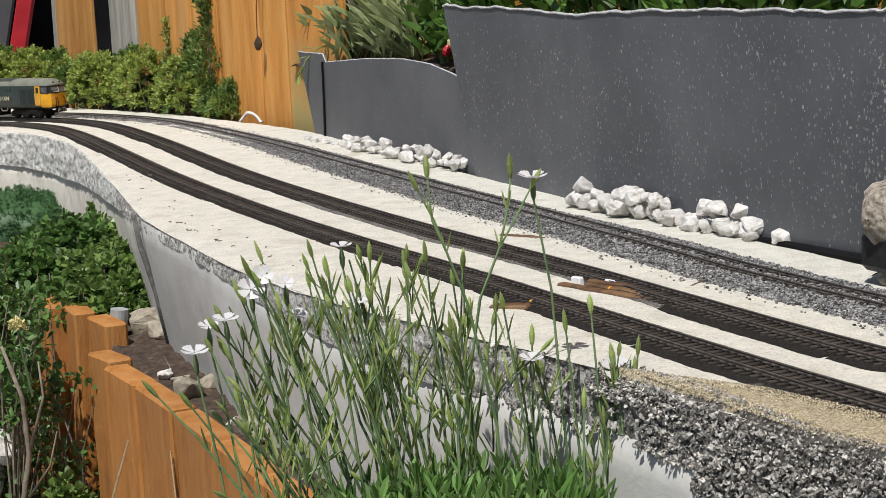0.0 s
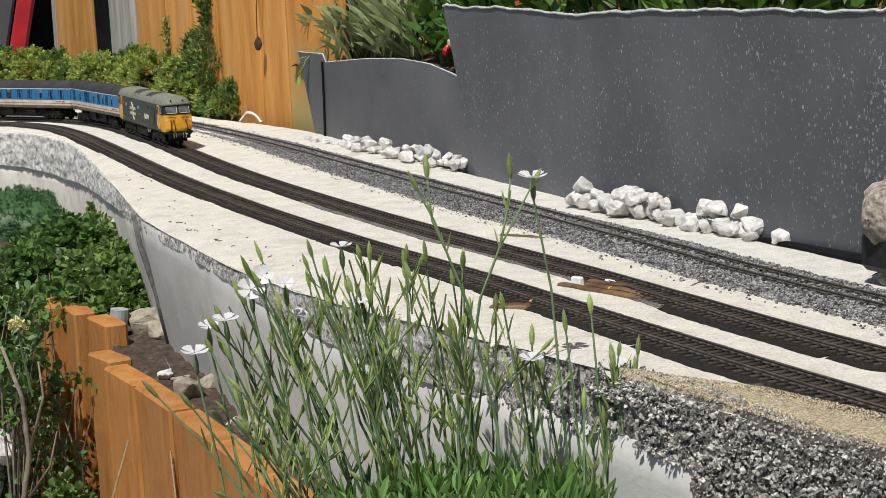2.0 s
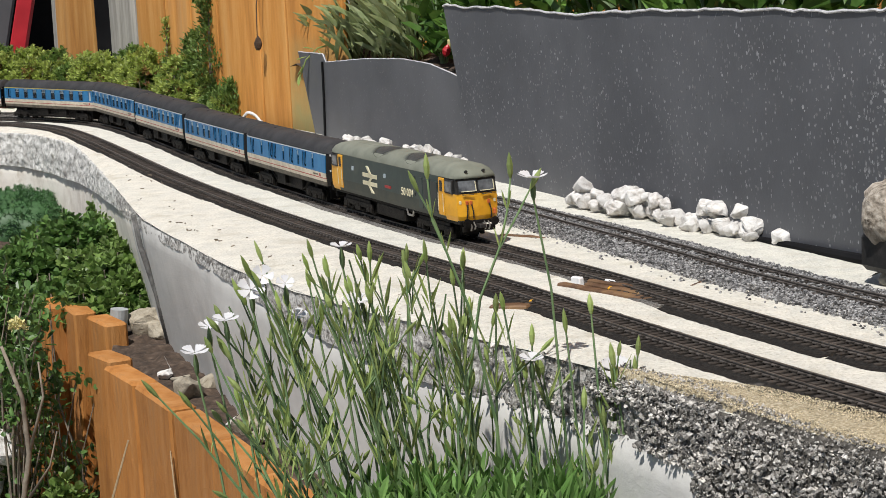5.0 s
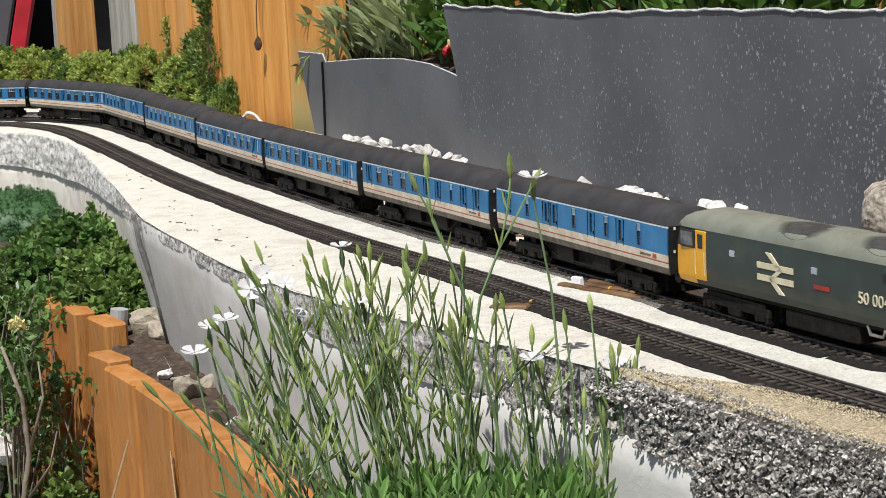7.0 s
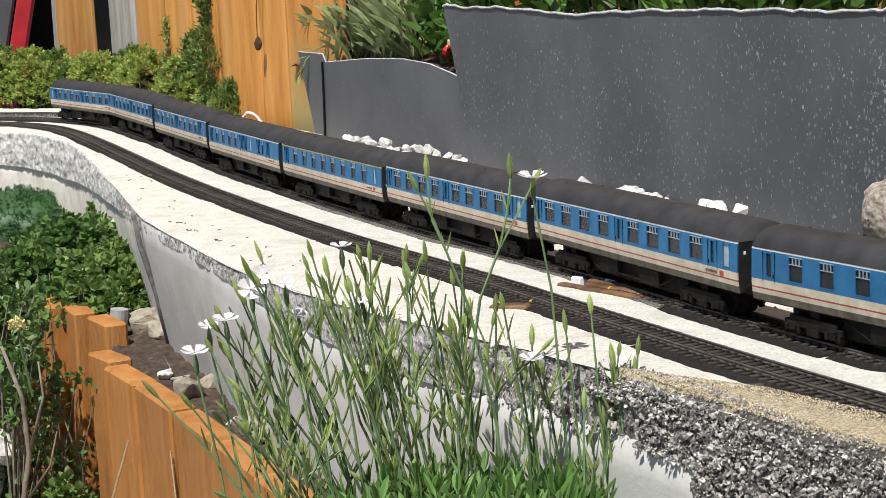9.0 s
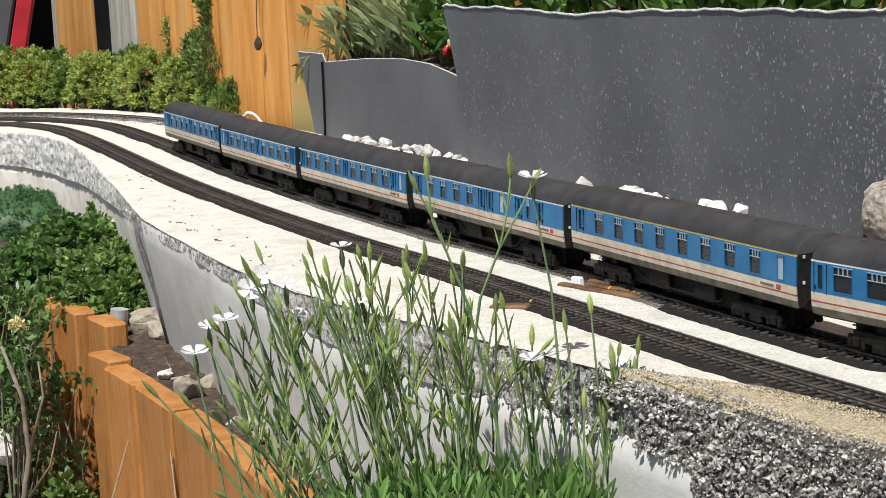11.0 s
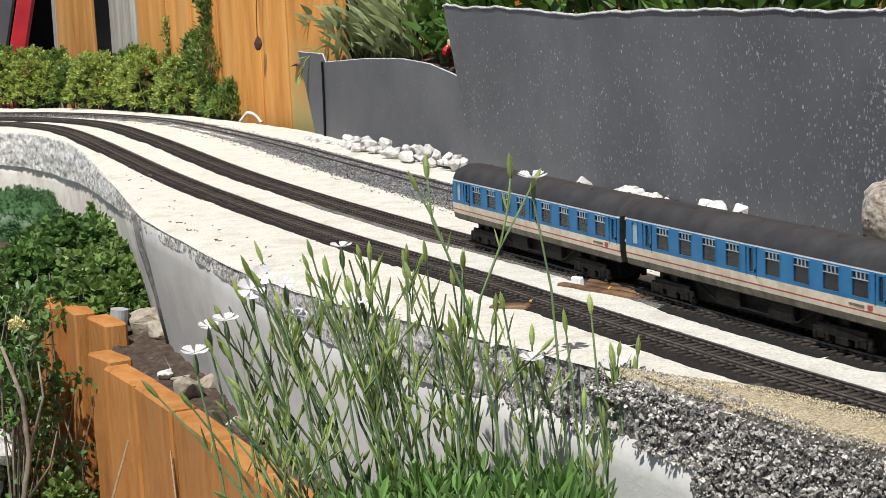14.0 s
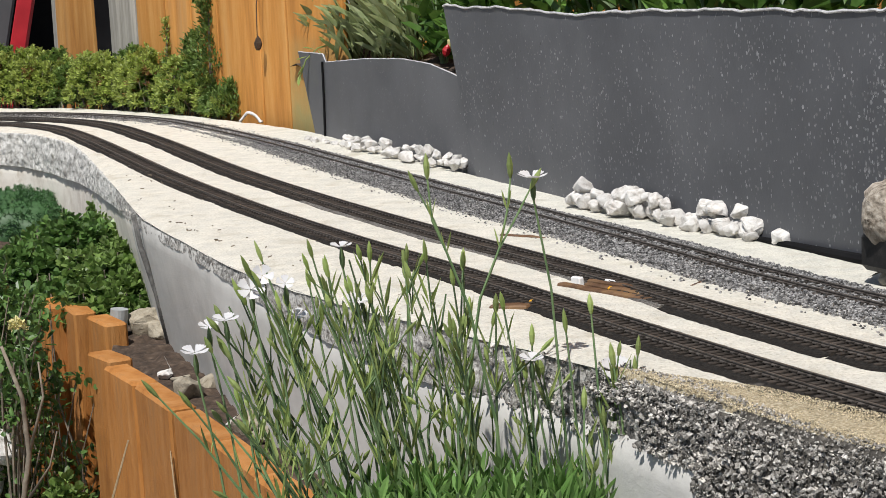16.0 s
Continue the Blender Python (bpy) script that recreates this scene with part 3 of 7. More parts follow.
def build_track(line, label, bed, y_far=2.93, y_near=0.70, joints=0.168):
    track = thing("track", (0, 0, 0), label, "railway track", "model railway tracks")
    s0, s1 = line.where(2.94) - 0.12, line.where(0.62)
    lows = np.r_[np.arange(0.1, s0, 0.06), np.arange(s0, s1, 0.012), np.arange(s1, line.s[-1] - 0.1, 0.06)]
    for side in (-0.00825, 0.00825):
        prof = [(side - 0.0014, -0.0024), (side - 0.0014, -0.0018), (side - 0.0004, -0.0013), (side - 0.0004, -0.0007), (side - 0.0007, -0.0005), (side - 0.0006, 0.0), (side + 0.0006, 0.0), (side + 0.0007, -0.0005), (side + 0.0004, -0.0007), (side + 0.0004, -0.0013), (side + 0.0014, -0.0018), (side + 0.0014, -0.0024)]
        part("rail", mesh_of("rail", sweep(line, lows, prof), [M["rail"]]), M["rail"], track)
    if bed:
        # underlay in set lengths, with slightly ragged long edges
        s, k = s0, 0
        while s < s1:
            e = min(s + joints, s1)
            rows = []
            for q in np.arange(s + 0.0006, e, 0.003):
                g = 0.0012 * noise.noise(Vector((q * 130, k, 0))) + 0.0009 * (k % 3 - 1)
                h = 0.0012 * noise.noise(Vector((q * 130, k, 7)))
                dz = sag(line.at(q)[1])
                wd = float(np.interp(line.at(q)[1], [1.0, 1.4], [0.0, 0.0016]))
                wd += float(np.interp(line.at(q)[1], *(([1.05, 1.15], [0.0052, 0.0]) if line is TRACK_B else ([0.8, 1.1, 1.5], [0.0055, 0.004, 0.0]))))
                rows.append([(*line.at(q, o), z + dz) for o, z in ((-0.0185 - h, DECK - 0.002), (-0.0178 - h, -0.0042), (-0.0168, -0.0037), (-0.0152, -0.0033), (-0.006, -0.0033), (0.006, -0.0033), (0.0152, -0.0033), (0.0168, -0.0037), (0.0168 + wd + g, -0.0042), (0.0174 + wd + g, DECK - 0.002))])
            v, ed, f = strip(rows)
            f += [tuple(range(10))[::-1], tuple(range(len(v) - 10, len(v)))]
            mid = line.at((s + e) / 2)[1]
            grey = bed == "ballasted" and 1.08 < mid < 1.75
            part("underlay", mesh_of("underlay", (v, ed, f), [M["ballasted"] if grey else M["underlay"]]), M["underlay"], track, "grey ballasted underlay" if grey else "dark foam underlay")
            s, k = e, k + 1
        bm_rows = [(-0.0185, DECK - 0.002), (-0.0165, -0.0036), (0.0165, -0.0036), (0.0185, DECK - 0.002)]
        for a, b in ((0.1, s0), (s1, line.s[-1] - 0.1)):
            part("underlay", mesh_of("underlay", sweep(line, np.arange(a, b, 0.06), bm_rows), [M["underlay"]]), M["underlay"], track)
    # the nearer sleepers one by one, those far off joined
    pitch = 0.0118 if line is TRACK_C else 0.0074
    far_v, far_f = [], []
    for n in range(int((s1 - s0) / pitch)):
        s = s0 + pitch * n
        x, y = line.at(s)
        z, turn = 0.0001 * (n % 3) + (sag(y) if line is not TRACK_C else rise(y)), line.turn(s) + 0.02 * noise.noise(Vector((s * 40, 2, 0)))
        if y < 2.35:
            ob = new("sleeper", SLEEPER)
            ob.parent = track
            ob.location, ob.rotation_euler = (x, y, z), (0, 0, turn)
        else:
            m, k = Matrix.Translation((x, y, z)) @ Matrix.Rotation(turn, 4, "Z"), len(far_v)
            far_v.extend(tuple(m @ v.co) for v in SLEEPER.vertices)
            far_f.extend(tuple(i + k for i in p.vertices) for p in SLEEPER.polygons)
    part("far_sleepers", mesh_of("far_sleepers", (far_v, [], far_f), [M["sleeper"]]), M["sleeper"], track)["kind"] = "stuff"
    return track


build_track(TRACK_A, "dark model railway track on black foam underlay beside the wall edge", "underlay")
build_track(TRACK_B, "model railway track on grey ballasted foam underlay", "ballasted")
build_track(TRACK_C, "model railway track bedded in loose grey ballast", "")


def build_ballast():
    line = TRACK_C
    s0, s1 = line.where(2.93) - 0.15, line.where(0.7)
    rows = []
    for s in np.arange(s0, s1, 0.004):
        w = float(np.interp(line.at(s)[1], [0.7, 1.2, 1.6, 2.2, 3.0], [0.036, 0.038, 0.035, 0.031, 0.026])) + 0.004 * noise.noise(Vector((s * 18, 4, 0)))
        row = []
        for j in range(21):
            o = (j / 20 * 2 - 1)
            off = o * w if o > 0 else o * float(np.interp(line.at(s)[1], [1.35, 1.7], [0.032, 0.024]))
            mid = float(np.interp(line.at(s)[1], [1.3, 1.6], [-0.0037, -0.0028])) + rise(line.at(s)[1])
            z = mid if abs(off) < 0.016 else float(np.interp(abs(off), [0.016, max(w, 0.024)], [-0.0034 + rise(line.at(s)[1]), DECK - 0.004 + rise(line.at(s)[1])]))
            x, y = line.at(s, off)
            row.append((x, y, z + lumpy(x, y, 0, 0.0006, 0.004)))
        rows.append(row)
    bed = thing("ballast_bed", (0, 0, 0), "loose grey and white ballast chippings under the far track", "ballast")
    part("bed", mesh_of("bed", strip(rows), [M["ballasted"]]), M["ballasted"], bed)
    # loose chippings
    rnd = np.random.default_rng(5)
    shapes = []
    for _ in range(8):
        base = np.array([(1, 0, 0), (-1, 0, 0), (0, 1, 0), (0, -1, 0), (0, 0, 1), (0, 0, -1)], float) * rnd.uniform(0.6, 1.3, (6, 1)) + rnd.normal(0, 0.15, (6, 3))
        q, _r = np.linalg.qr(rnd.normal(size=(3, 3)))
        shapes.append(base @ q)
    tri = [(0, 2, 4), (2, 1, 4), (1, 3, 4), (3, 0, 4), (2, 0, 5), (1, 2, 5), (3, 1, 5), (0, 3, 5)]
    v, f = [], []
    count = 70000
    for i in range(count):
        s = s0 + (s1 - s0) * rnd.random() ** 0.62
        y = line.at(s)[1]
        wide = float(np.interp(y, [0.7, 1.2, 1.6, 2.2, 3.0], [0.038, 0.041, 0.038, 0.034, 0.028]))
        off = rnd.triangular(-0.026 - (0.007 if y < 1.5 else 0), 0.004, wide + 0.004) if rnd.random() < 0.45 else rnd.uniform(-0.024 - (0.005 if y < 1.5 else 0), wide)
        if rnd.random() < 0.03:
            off = rnd.uniform(-0.03, wide + 0.014)
        if abs(abs(off) - 0.00825) < 0.0016 or (abs(off) < 0.0155 and y < 1.4 and rnd.random() < 0.5):
            continue
        if abs(off) < 0.017:
            z = float(np.interp(y, [1.3, 1.6], [-0.0036, -0.0027])) + rise(y) + 0.0006 * rnd.random()
        else:
            z = float(np.interp(abs(off), [0.017, max(wide, 0.024)], [-0.0034 + rise(y), DECK + sag(y)]))
        r = rnd.uniform(0.0006, 0.00125) * (1.3 if y < 1.4 else 1)
        x, y = line.at(s, off)
        m = len(v)
        v.extend(map(tuple, shapes[i % 8] * r + (x, y, z + r * 0.4)))
        f.extend((a + m, b + m, c + m) for a, b, c in tri)
    chips = part("chippings", mesh_of("chippings", (v, [], f), [M["granule"]]), M["granule"], bed, "loose chippings")
    chips["kind"] = "stuff"


build_ballast()
# ---- train ----
M["blue"] = surface("faded_blue_paint", two((0.011, 0.125, 0.29), (0.02, 0.165, 0.36)), 90, 5, 0.45, 0.05, vary=0.1, second=((0.04, 0.17, 0.34), 60, 0.6, 0.9))
M["cream"] = surface("dirty_cream_paint", two((0.48, 0.42, 0.31), (0.64, 0.58, 0.47)), 120, 6, 0.55, 0.05, second=((0.35, 0.29, 0.2), 50, 0.55, 0.8))
M["white_line"] = surface("white_lining", two((0.6, 0.6, 0.58), (0.75, 0.75, 0.73)), 120, 4, 0.5, 0.0)
M["yellow_line"] = surface("yellow_lining", two((0.5, 0.36, 0.05), (0.6, 0.45, 0.08)), 120, 4, 0.5, 0.0)
M["red_line"] = surface("red_lining", two((0.3, 0.035, 0.03), (0.4, 0.07, 0.05)), 120, 4, 0.5, 0.0)
M["sole_grey"] = surface("grubby_grey_solebar", two((0.06, 0.05, 0.037), (0.16, 0.135, 0.1)), 120, 6, 0.7, 0.1)
M["roof"] = surface("matt_dark_grey_roof", two((0.035, 0.035, 0.037), (0.055, 0.055, 0.057)), 60, 6, 0.65, 0.1, 400)
M["black"] = surface("black_plastic", two((0.008, 0.008, 0.008), (0.022, 0.02, 0.019)), 200, 5, 0.55, 0.15)
M["chassis"] = surface("dusty_black_chassis", two((0.0045, 0.004, 0.0035), (0.018, 0.0155, 0.013)), 200, 6, 0.7, 0.3)
M["loco_green"] = surface("weathered_dark_green_paint", two((0.024, 0.037, 0.034), (0.034, 0.05, 0.045)), 60, 6, 0.5, 0.06, second=((0.085, 0.075, 0.05), 30, 0.55, 0.85))
M["panel_green"] = surface("blackish_green_paint", two((0.010, 0.015, 0.015), (0.018, 0.025, 0.024)), 80, 5, 0.45, 0.05)
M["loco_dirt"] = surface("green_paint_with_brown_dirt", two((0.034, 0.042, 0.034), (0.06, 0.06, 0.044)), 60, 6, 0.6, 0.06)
M["loco_roof"] = surface("dusty_grey_green_roof", two((0.15, 0.16, 0.125), (0.2, 0.21, 0.168)), 70, 6, 0.85, 0.1)
M["soot"] = surface("sooty_roof_grille", two((0.025, 0.025, 0.024), (0.06, 0.062, 0.057)), 120, 6, 0.8, 0.3)
def soften(m, size):
    """Fades a patch out towards its rim, by its own space."""
    nt = m.node_tree
    tc, mp = nt.nodes.new("ShaderNodeTexCoord"), nt.nodes.new("ShaderNodeMapping")
    mp.inputs["Scale"].default_value = (1 / size, 1.5 / size, 0)
    mp.inputs["Location"].default_value = (0, 0.0066 * 1.5 / size, 0)
    g, r = nt.nodes.new("ShaderNodeTexGradient"), nt.nodes.new("ShaderNodeValToRGB")
    g.gradient_type = "SPHERICAL"
    r.color_ramp.elements[0].position, r.color_ramp.elements[1].position = 0.02, 0.5
    nt.links.new(tc.outputs["Object"], mp.inputs[0])
    nt.links.new(mp.outputs[0], g.inputs[0])
    nt.links.new(g.outputs[0], r.inputs[0])
    nt.links.new(r.outputs[0], nt.nodes["Principled BSDF"].inputs["Alpha"])


soften(M["soot"], 0.0215)
M["yellow"] = surface("warning_yellow_paint", two((0.62, 0.29, 0.01), (0.76, 0.38, 0.018)), 70, 5, 0.4, 0.03, second=((0.4, 0.2, 0.03), 90, 0.62, 0.8))
M["ivory"] = surface("faded_ivory_transfer", two((0.58, 0.53, 0.36), (0.7, 0.65, 0.46)), 120, 4, 0.5, 0.0)
M["red_plate"] = surface("red_nameplate", two((0.3, 0.02, 0.02), (0.4, 0.04, 0.03)), 100, 4, 0.5, 0.0)
M["orange_tip"] = surface("orange_red_fittings", two((0.45, 0.09, 0.02), (0.55, 0.14, 0.03)), 100, 4, 0.5, 0.0)
M["steel"] = surface("dull_steel", two((0.25, 0.24, 0.22), (0.42, 0.4, 0.37)), 200, 4, 0.4, 0.1, metal=0.7)
M["seat"] = surface("pale_moulded_seats", two((0.08, 0.07, 0.065), (0.2, 0.175, 0.16)), 90, 4, 0.8, 0.1)
M["frame_grey"] = surface("silver_window_frame", two((0.28, 0.36, 0.43), (0.4, 0.48, 0.54)), 90, 3, 0.4, 0.0, metal=0.2)
M["frosted"] = surface("frosted_pane", two((0.3, 0.36, 0.4), (0.4, 0.46, 0.5)), 90, 3, 0.5, 0.0)


def glass(name, tint):
    m = bpy.data.materials.new(name)
    m.use_nodes = True
    nt = m.node_tree
    b = nt.nodes["Principled BSDF"]
    b.inputs["Base Color"].default_value = (*tint, 1)
    b.inputs["Roughness"].default_value = 0.12
    b.inputs["Alpha"].default_value = 0.74
    n = nt.nodes.new("ShaderNodeTexNoise")
    n.inputs["Scale"].default_value = 160
    r = nt.nodes.new("ShaderNodeValToRGB")
    r.color_ramp.elements[0].color, r.color_ramp.elements[1].color = (0.08, 0.08, 0.08, 1), (0.3, 0.3, 0.3, 1)
    nt.links.new(n.outputs[0], r.inputs[0])
    nt.links.new(r.outputs[0], b.inputs["Roughness"])
    return m


M["dark_glass"] = surface("dark_glossy_glazing", two((0.05, 0.055, 0.06), (0.16, 0.17, 0.18)), 90, 3, 0.15, 0.0)
M["glass"] = glass("clear_plastic_glazing", (0.02, 0.024, 0.03))

for dull in ("dark_void", "chassis", "underlay", "sleeper", "roof"):
    M[dull].node_tree.nodes["Principled BSDF"].inputs["Specular IOR Level"].default_value = 0.15
HALF = 0.0181
# coach side from the bottom up: height, half width, material above
SIDE = [(0.0118, 0.0168, "sole_grey"), (0.0158, 0.0176, "cream"), (0.0184, 0.0179, "red_line"), (0.0193, 0.0180, "cream"), (0.0236, 0.0181, "blue"), (0.0253, 0.0181, "blue"), (0.0389, 0.0177, "blue"), (0.0398, 0.0176, "white_line"), (0.0408, 0.0175, "roof")]
ROOF = [(0.0175, 0.0408), (0.0168, 0.0432), (0.0150, 0.0462), (0.0120, 0.0486), (0.0080, 0.0504), (0.0035, 0.0513), (-0.0035, 0.0513), (-0.0080, 0.0504), (-0.0120, 0.0486), (-0.0150, 0.0462), (-0.0168, 0.0432), (-0.0175, 0.0408)]
WIN = (5, 6)  # the rows of SIDE between which windows lie


def coach_body(length, windows, line_mat):
    names = ["sole_grey", "cream", "red_line", "blue", line_mat]
    ids = {n: i for i, n in enumerate(names)}
    ids["white_line"] = 4
    bm = bmesh.new()
    x0, x1 = -length / 2, length / 2
    cuts = sorted({x0, x1, *[c for a, b, _ in windows for c in (a, b)]})
    for sgn in (-1, 1):
        grid = [[bm.verts.new((x, sgn * w, z)) for z, w, _ in SIDE] for x in cuts]
        for i in range(len(cuts) - 1):
            mid = (cuts[i] + cuts[i + 1]) / 2
            for j in range(len(SIDE) - 1):
                if j == WIN[0] and any(a < mid < b for a, b, _ in windows):
                    continue
                q = [grid[i][j], grid[i + 1][j], grid[i + 1][j + 1], grid[i][j + 1]]
                fc = bm.faces.new(q if sgn < 0 else q[::-1])
                fc.material_index = ids[SIDE[j][2]]
    return bm, [M[n] for n in names]


def make_coach(length, layout, first, label, line_mat="white_line"):
    """layout: windows as (centre, width, kind) along the body; kinds large, door, toilet."""
    coach = thing("coach", (0, 0, 0), label, "railway coach", "train coaches")
    wins = [(c - w / 2, c + w / 2, k) for c, w, k in layout]
    bm, mats = coach_body(length, wins, line_mat)
    body = part("body", bm, mats, coach)
    sol = body.modifiers.new("shell", "SOLIDIFY")
    sol.thickness, sol.offset = 0.0009, -1
    x0, x1 = -length / 2, length / 2
    # roof with rainstrips and vents
    bm = bmesh.new()
    rings = [[bm.verts.new((x, y * k, 0.0408 + (z - 0.0408) * k2)) for y, z in ROOF] for x, k, k2 in ((x0, 0.985, 0.93), (x0 + 0.002, 1.012, 1), (x1 - 0.002, 1.012, 1), (x1, 0.985, 0.93))]
    for a, b in zip(rings, rings[1:]):
        for i in range(len(ROOF) - 1):
            bm.faces.new((a[i], b[i], b[i + 1], a[i + 1]))
    for r in (rings[0], rings[-1]):
        bm.faces.new(r)
    bmesh.ops.recalc_face_normals(bm, faces=bm.faces)
    roof = part("roof", bm, M["roof"], coach, "matt dark grey roof", True)
    for i in range(7):
        x = x0 + length * (i + 0.7) / 7.4
        part("roof_vent", cyl(bmesh.new(), (x, 0.004 * (-1) ** i, 0.0505), (0, 0, 1), 0.0016, 0.0013, 8, 0.001), M["roof"], roof)
    # ends, gangways, buffers, floor, interior
    for sx in (-1, 1):
        bm = bmesh.new()
        prof = [(w * 0.985, z) for z, w, _ in SIDE] + [(y * 0.98, 0.0408 + (z - 0.0408) * 0.92) for y, z in ROOF[1:-1]] + [(-w * 0.985, z) for z, w, _ in SIDE[::-1]]
        xa, xb = sx * (length / 2 - 0.0012), sx * (length / 2 - 0.0002)
        for x in (xa, xb):
            bm.faces.new([bm.verts.new((x, y, z)) for y, z in prof])
        va, vb = list(bm.verts)[:len(prof)], list(bm.verts)[len(prof):]
        for i in range(len(prof)):
            j = (i + 1) % len(prof)
            bm.faces.new((va[i], va[j], vb[j], vb[i]))
        bmesh.ops.recalc_face_normals(bm, faces=bm.faces)
        end = part("end", bm, M["black"], coach, "black coach end")
        bm = boxed(min(xb, xb + sx * 0.0052), max(xb, xb + sx * 0.0052), -0.0068, 0.0068, 0.0135, 0.0425, 0.0007)
        for z in (0.018, 0.024, 0.030, 0.036):
            box(bm, min(xb, xb + sx * 0.0046), max(xb, xb + sx * 0.0046), -0.0076, 0.0076, z, z + 0.0022, 0.0003)
        part("gangway", bm, M["black"], end, "black bellows gangway")
        bm = bmesh.new()
        for y in (-0.0118, 0.0118):
            cyl(bm, (xb, y, 0.0138), (sx, 0, 0), 0.0012, 0.0035, 8)
            cyl(bm, (xb + sx * 0.0035, y, 0.0138), (sx, 0, 0), 0.0031, 0.0008, 10)
        part("buffers", bm, M["chassis"], end)
        bm = bmesh.new()
        for z, y in ((0.0385, -0.0125), (0.0245, -0.0128), (0.0335, 0.0128)):
            box(bm, min(xb, xb + sx * 0.0006), max(xb, xb + sx * 0.0006), y - 0.0006, y + 0.0006, z, z + 0.0017)
        part("end_plates", bm, M["white_line"], end, "small pale lamp and data plates")
        box_x = sorted((sx * (length / 2), sx * (length / 2 + 0.0095)))
        part("coupling", boxed(box_x[0], box_x[1], -0.0022, 0.0022, 0.0075, 0.0105, 0.0004), M["black"], coach)
    part("underframe", boxed(x0 + 0.001, x1 - 0.001, -0.0158, 0.0158, 0.0108, 0.0134, 0.0004), M["chassis"], coach)
    part("centre_frame", boxed(x0 + 0.066, x1 - 0.066, -0.0105, 0.0105, -0.0015, 0.0110, 0.0006), M["chassis"], coach, "black underfloor frame")
    bm = bmesh.new()
    k = int(length / 0.0125)
    for i in range(k):
        x = x0 + 0.012 + (length - 0.024) * i / (k - 1)
        for y in (-0.0095, 0.0095):
            box(bm, x - 0.0012, x + 0.0012, y - 0.0055, y + 0.0055, 0.0134, 0.0288, 0.0006)
    part("seats", bm, M["seat"], coach, "pale moulded seats")
    # windows
    for a, b, kind in wins:
        for sgn in (-1, 1):
            z0, z1 = SIDE[WIN[0]][0], SIDE[WIN[1]][0]
            y0, y1 = sgn * 0.0181, sgn * 0.0178
            bm = bmesh.new()
            t = 0.0004
            bars = [(a, b, z0, z0 + t), (a, b, z1 - t, z1), (a, a + t, z0, z1), (b - t, b, z0, z1)]
            if kind == "large":
                zt = z0 + (z1 - z0) * 0.68
                bars.append((a, b, zt, zt + t))
                bars += [(a + (b - a) * q - t / 2, a + (b - a) * q + t / 2, zt, z1) for q in (0.27, 0.5, 0.73)]
            for xa, xb, za, zb in bars:
                ya = y0 + (y1 - y0) * ((za - z0) / (z1 - z0)) + sgn * 0.0002
                n0 = len(bm.faces)
                box(bm, xa, xb, min(ya, ya - sgn * 0.0006), max(ya, ya - sgn * 0.0006), za, zb)
                if kind == "large" and za > z0 + (z1 - z0) * 0.5:
                    for fc in list(bm.faces)[n0:]:
                        fc.material_index = 1
            win = part("window", bm, [M["blue"], M["frame_grey"]], coach)
            bm = bmesh.new()
            e = sgn * 0.0005
            vs = [(a, y0 - e, z0), (b, y0 - e, z0), (b, y1 - e, z1), (a, y1 - e, z1)]
            inner = [(x, y - sgn * 0.0004, z) for x, y, z in vs]
            q = [bm.verts.new(c) for c in vs + inner]
            for fc in ((0, 1, 2, 3), (7, 6, 5, 4), (0, 4, 5, 1), (1, 5, 6, 2), (2, 6, 7, 3), (3, 7, 4, 0)):
                bm.faces.new([q[i] for i in fc])
            part("pane", bm, M["frosted"] if kind == "toilet" else M["glass"], win, "pale frosted pane" if kind == "toilet" else "")
    # door lines, handles and small lettering bars on the sides
    for sgn in (-1, 1):
        for i, (a, b, kind) in enumerate(wins):
            if kind != "door":
                continue
            bm = bmesh.new()
            for x in (a - 0.0024, b + 0.0024):
                box(bm, x - 0.00007, x + 0.00007, min(sgn * 0.0177, sgn * 0.01835), max(sgn * 0.0177, sgn * 0.01835), 0.0225, 0.0392)
            box(bm, b + 0.0012, b + 0.0018, min(sgn * 0.018, sgn * 0.0187), max(sgn * 0.018, sgn * 0.0187), 0.0255, 0.0275)
            part("door_edge", bm, M["chassis"], body, "door joint lines and handle")
        bm = bmesh.new()
        e = sgn * 0.0184
        u = -sgn * (length * 0.43)
        for k in range(5):
            xa = u + (0.0028 + 0.0026 * k) * sgn
            box(bm, min(xa, xa + sgn * 0.0022), max(xa, xa + sgn * 0.0022), min(sgn * 0.0176, e), max(sgn * 0.0176, e), 0.0206, 0.0219)
        part("lettering", bm, M["sole_grey"], body, "plain grey lettering bar")
        bm = bmesh.new()
        box(bm, min(u, u - sgn * 0.004), max(u, u - sgn * 0.004), min(sgn * 0.0176, e), max(sgn * 0.0176, e), 0.0200, 0.0226)
        part("emblem", bm, M["red_line"], body, "small red emblem block")
    # battery boxes and trusses
    bm = bmesh.new()
    for x in (-0.022, 0.03):
        box(bm, x - 0.012, x + 0.012, -0.0145, 0.0145, 0.0005, 0.0108, 0.0006)
    for y in (-0.0135, 0.0135):
        for a, b in (((-0.055, y, 0.0105), (-0.035, y, 0.002)), ((-0.035, y, 0.002), (0.045, y, 0.002)), ((0.045, y, 0.002), (0.06, y, 0.0105))):
            tube(bm, [a, b], [0.0007, 0.0007], 4)
    part("underfloor_gear", bm, M["chassis"], coach, "dusty black battery boxes and truss rods")
    coach["bogie_at"] = length / 2 - 0.046
    for sx in (-1, 1):
        make_bogie(coach, sx * (length / 2 - 0.046), 0.0345, 0.0064, 2)
    return coach


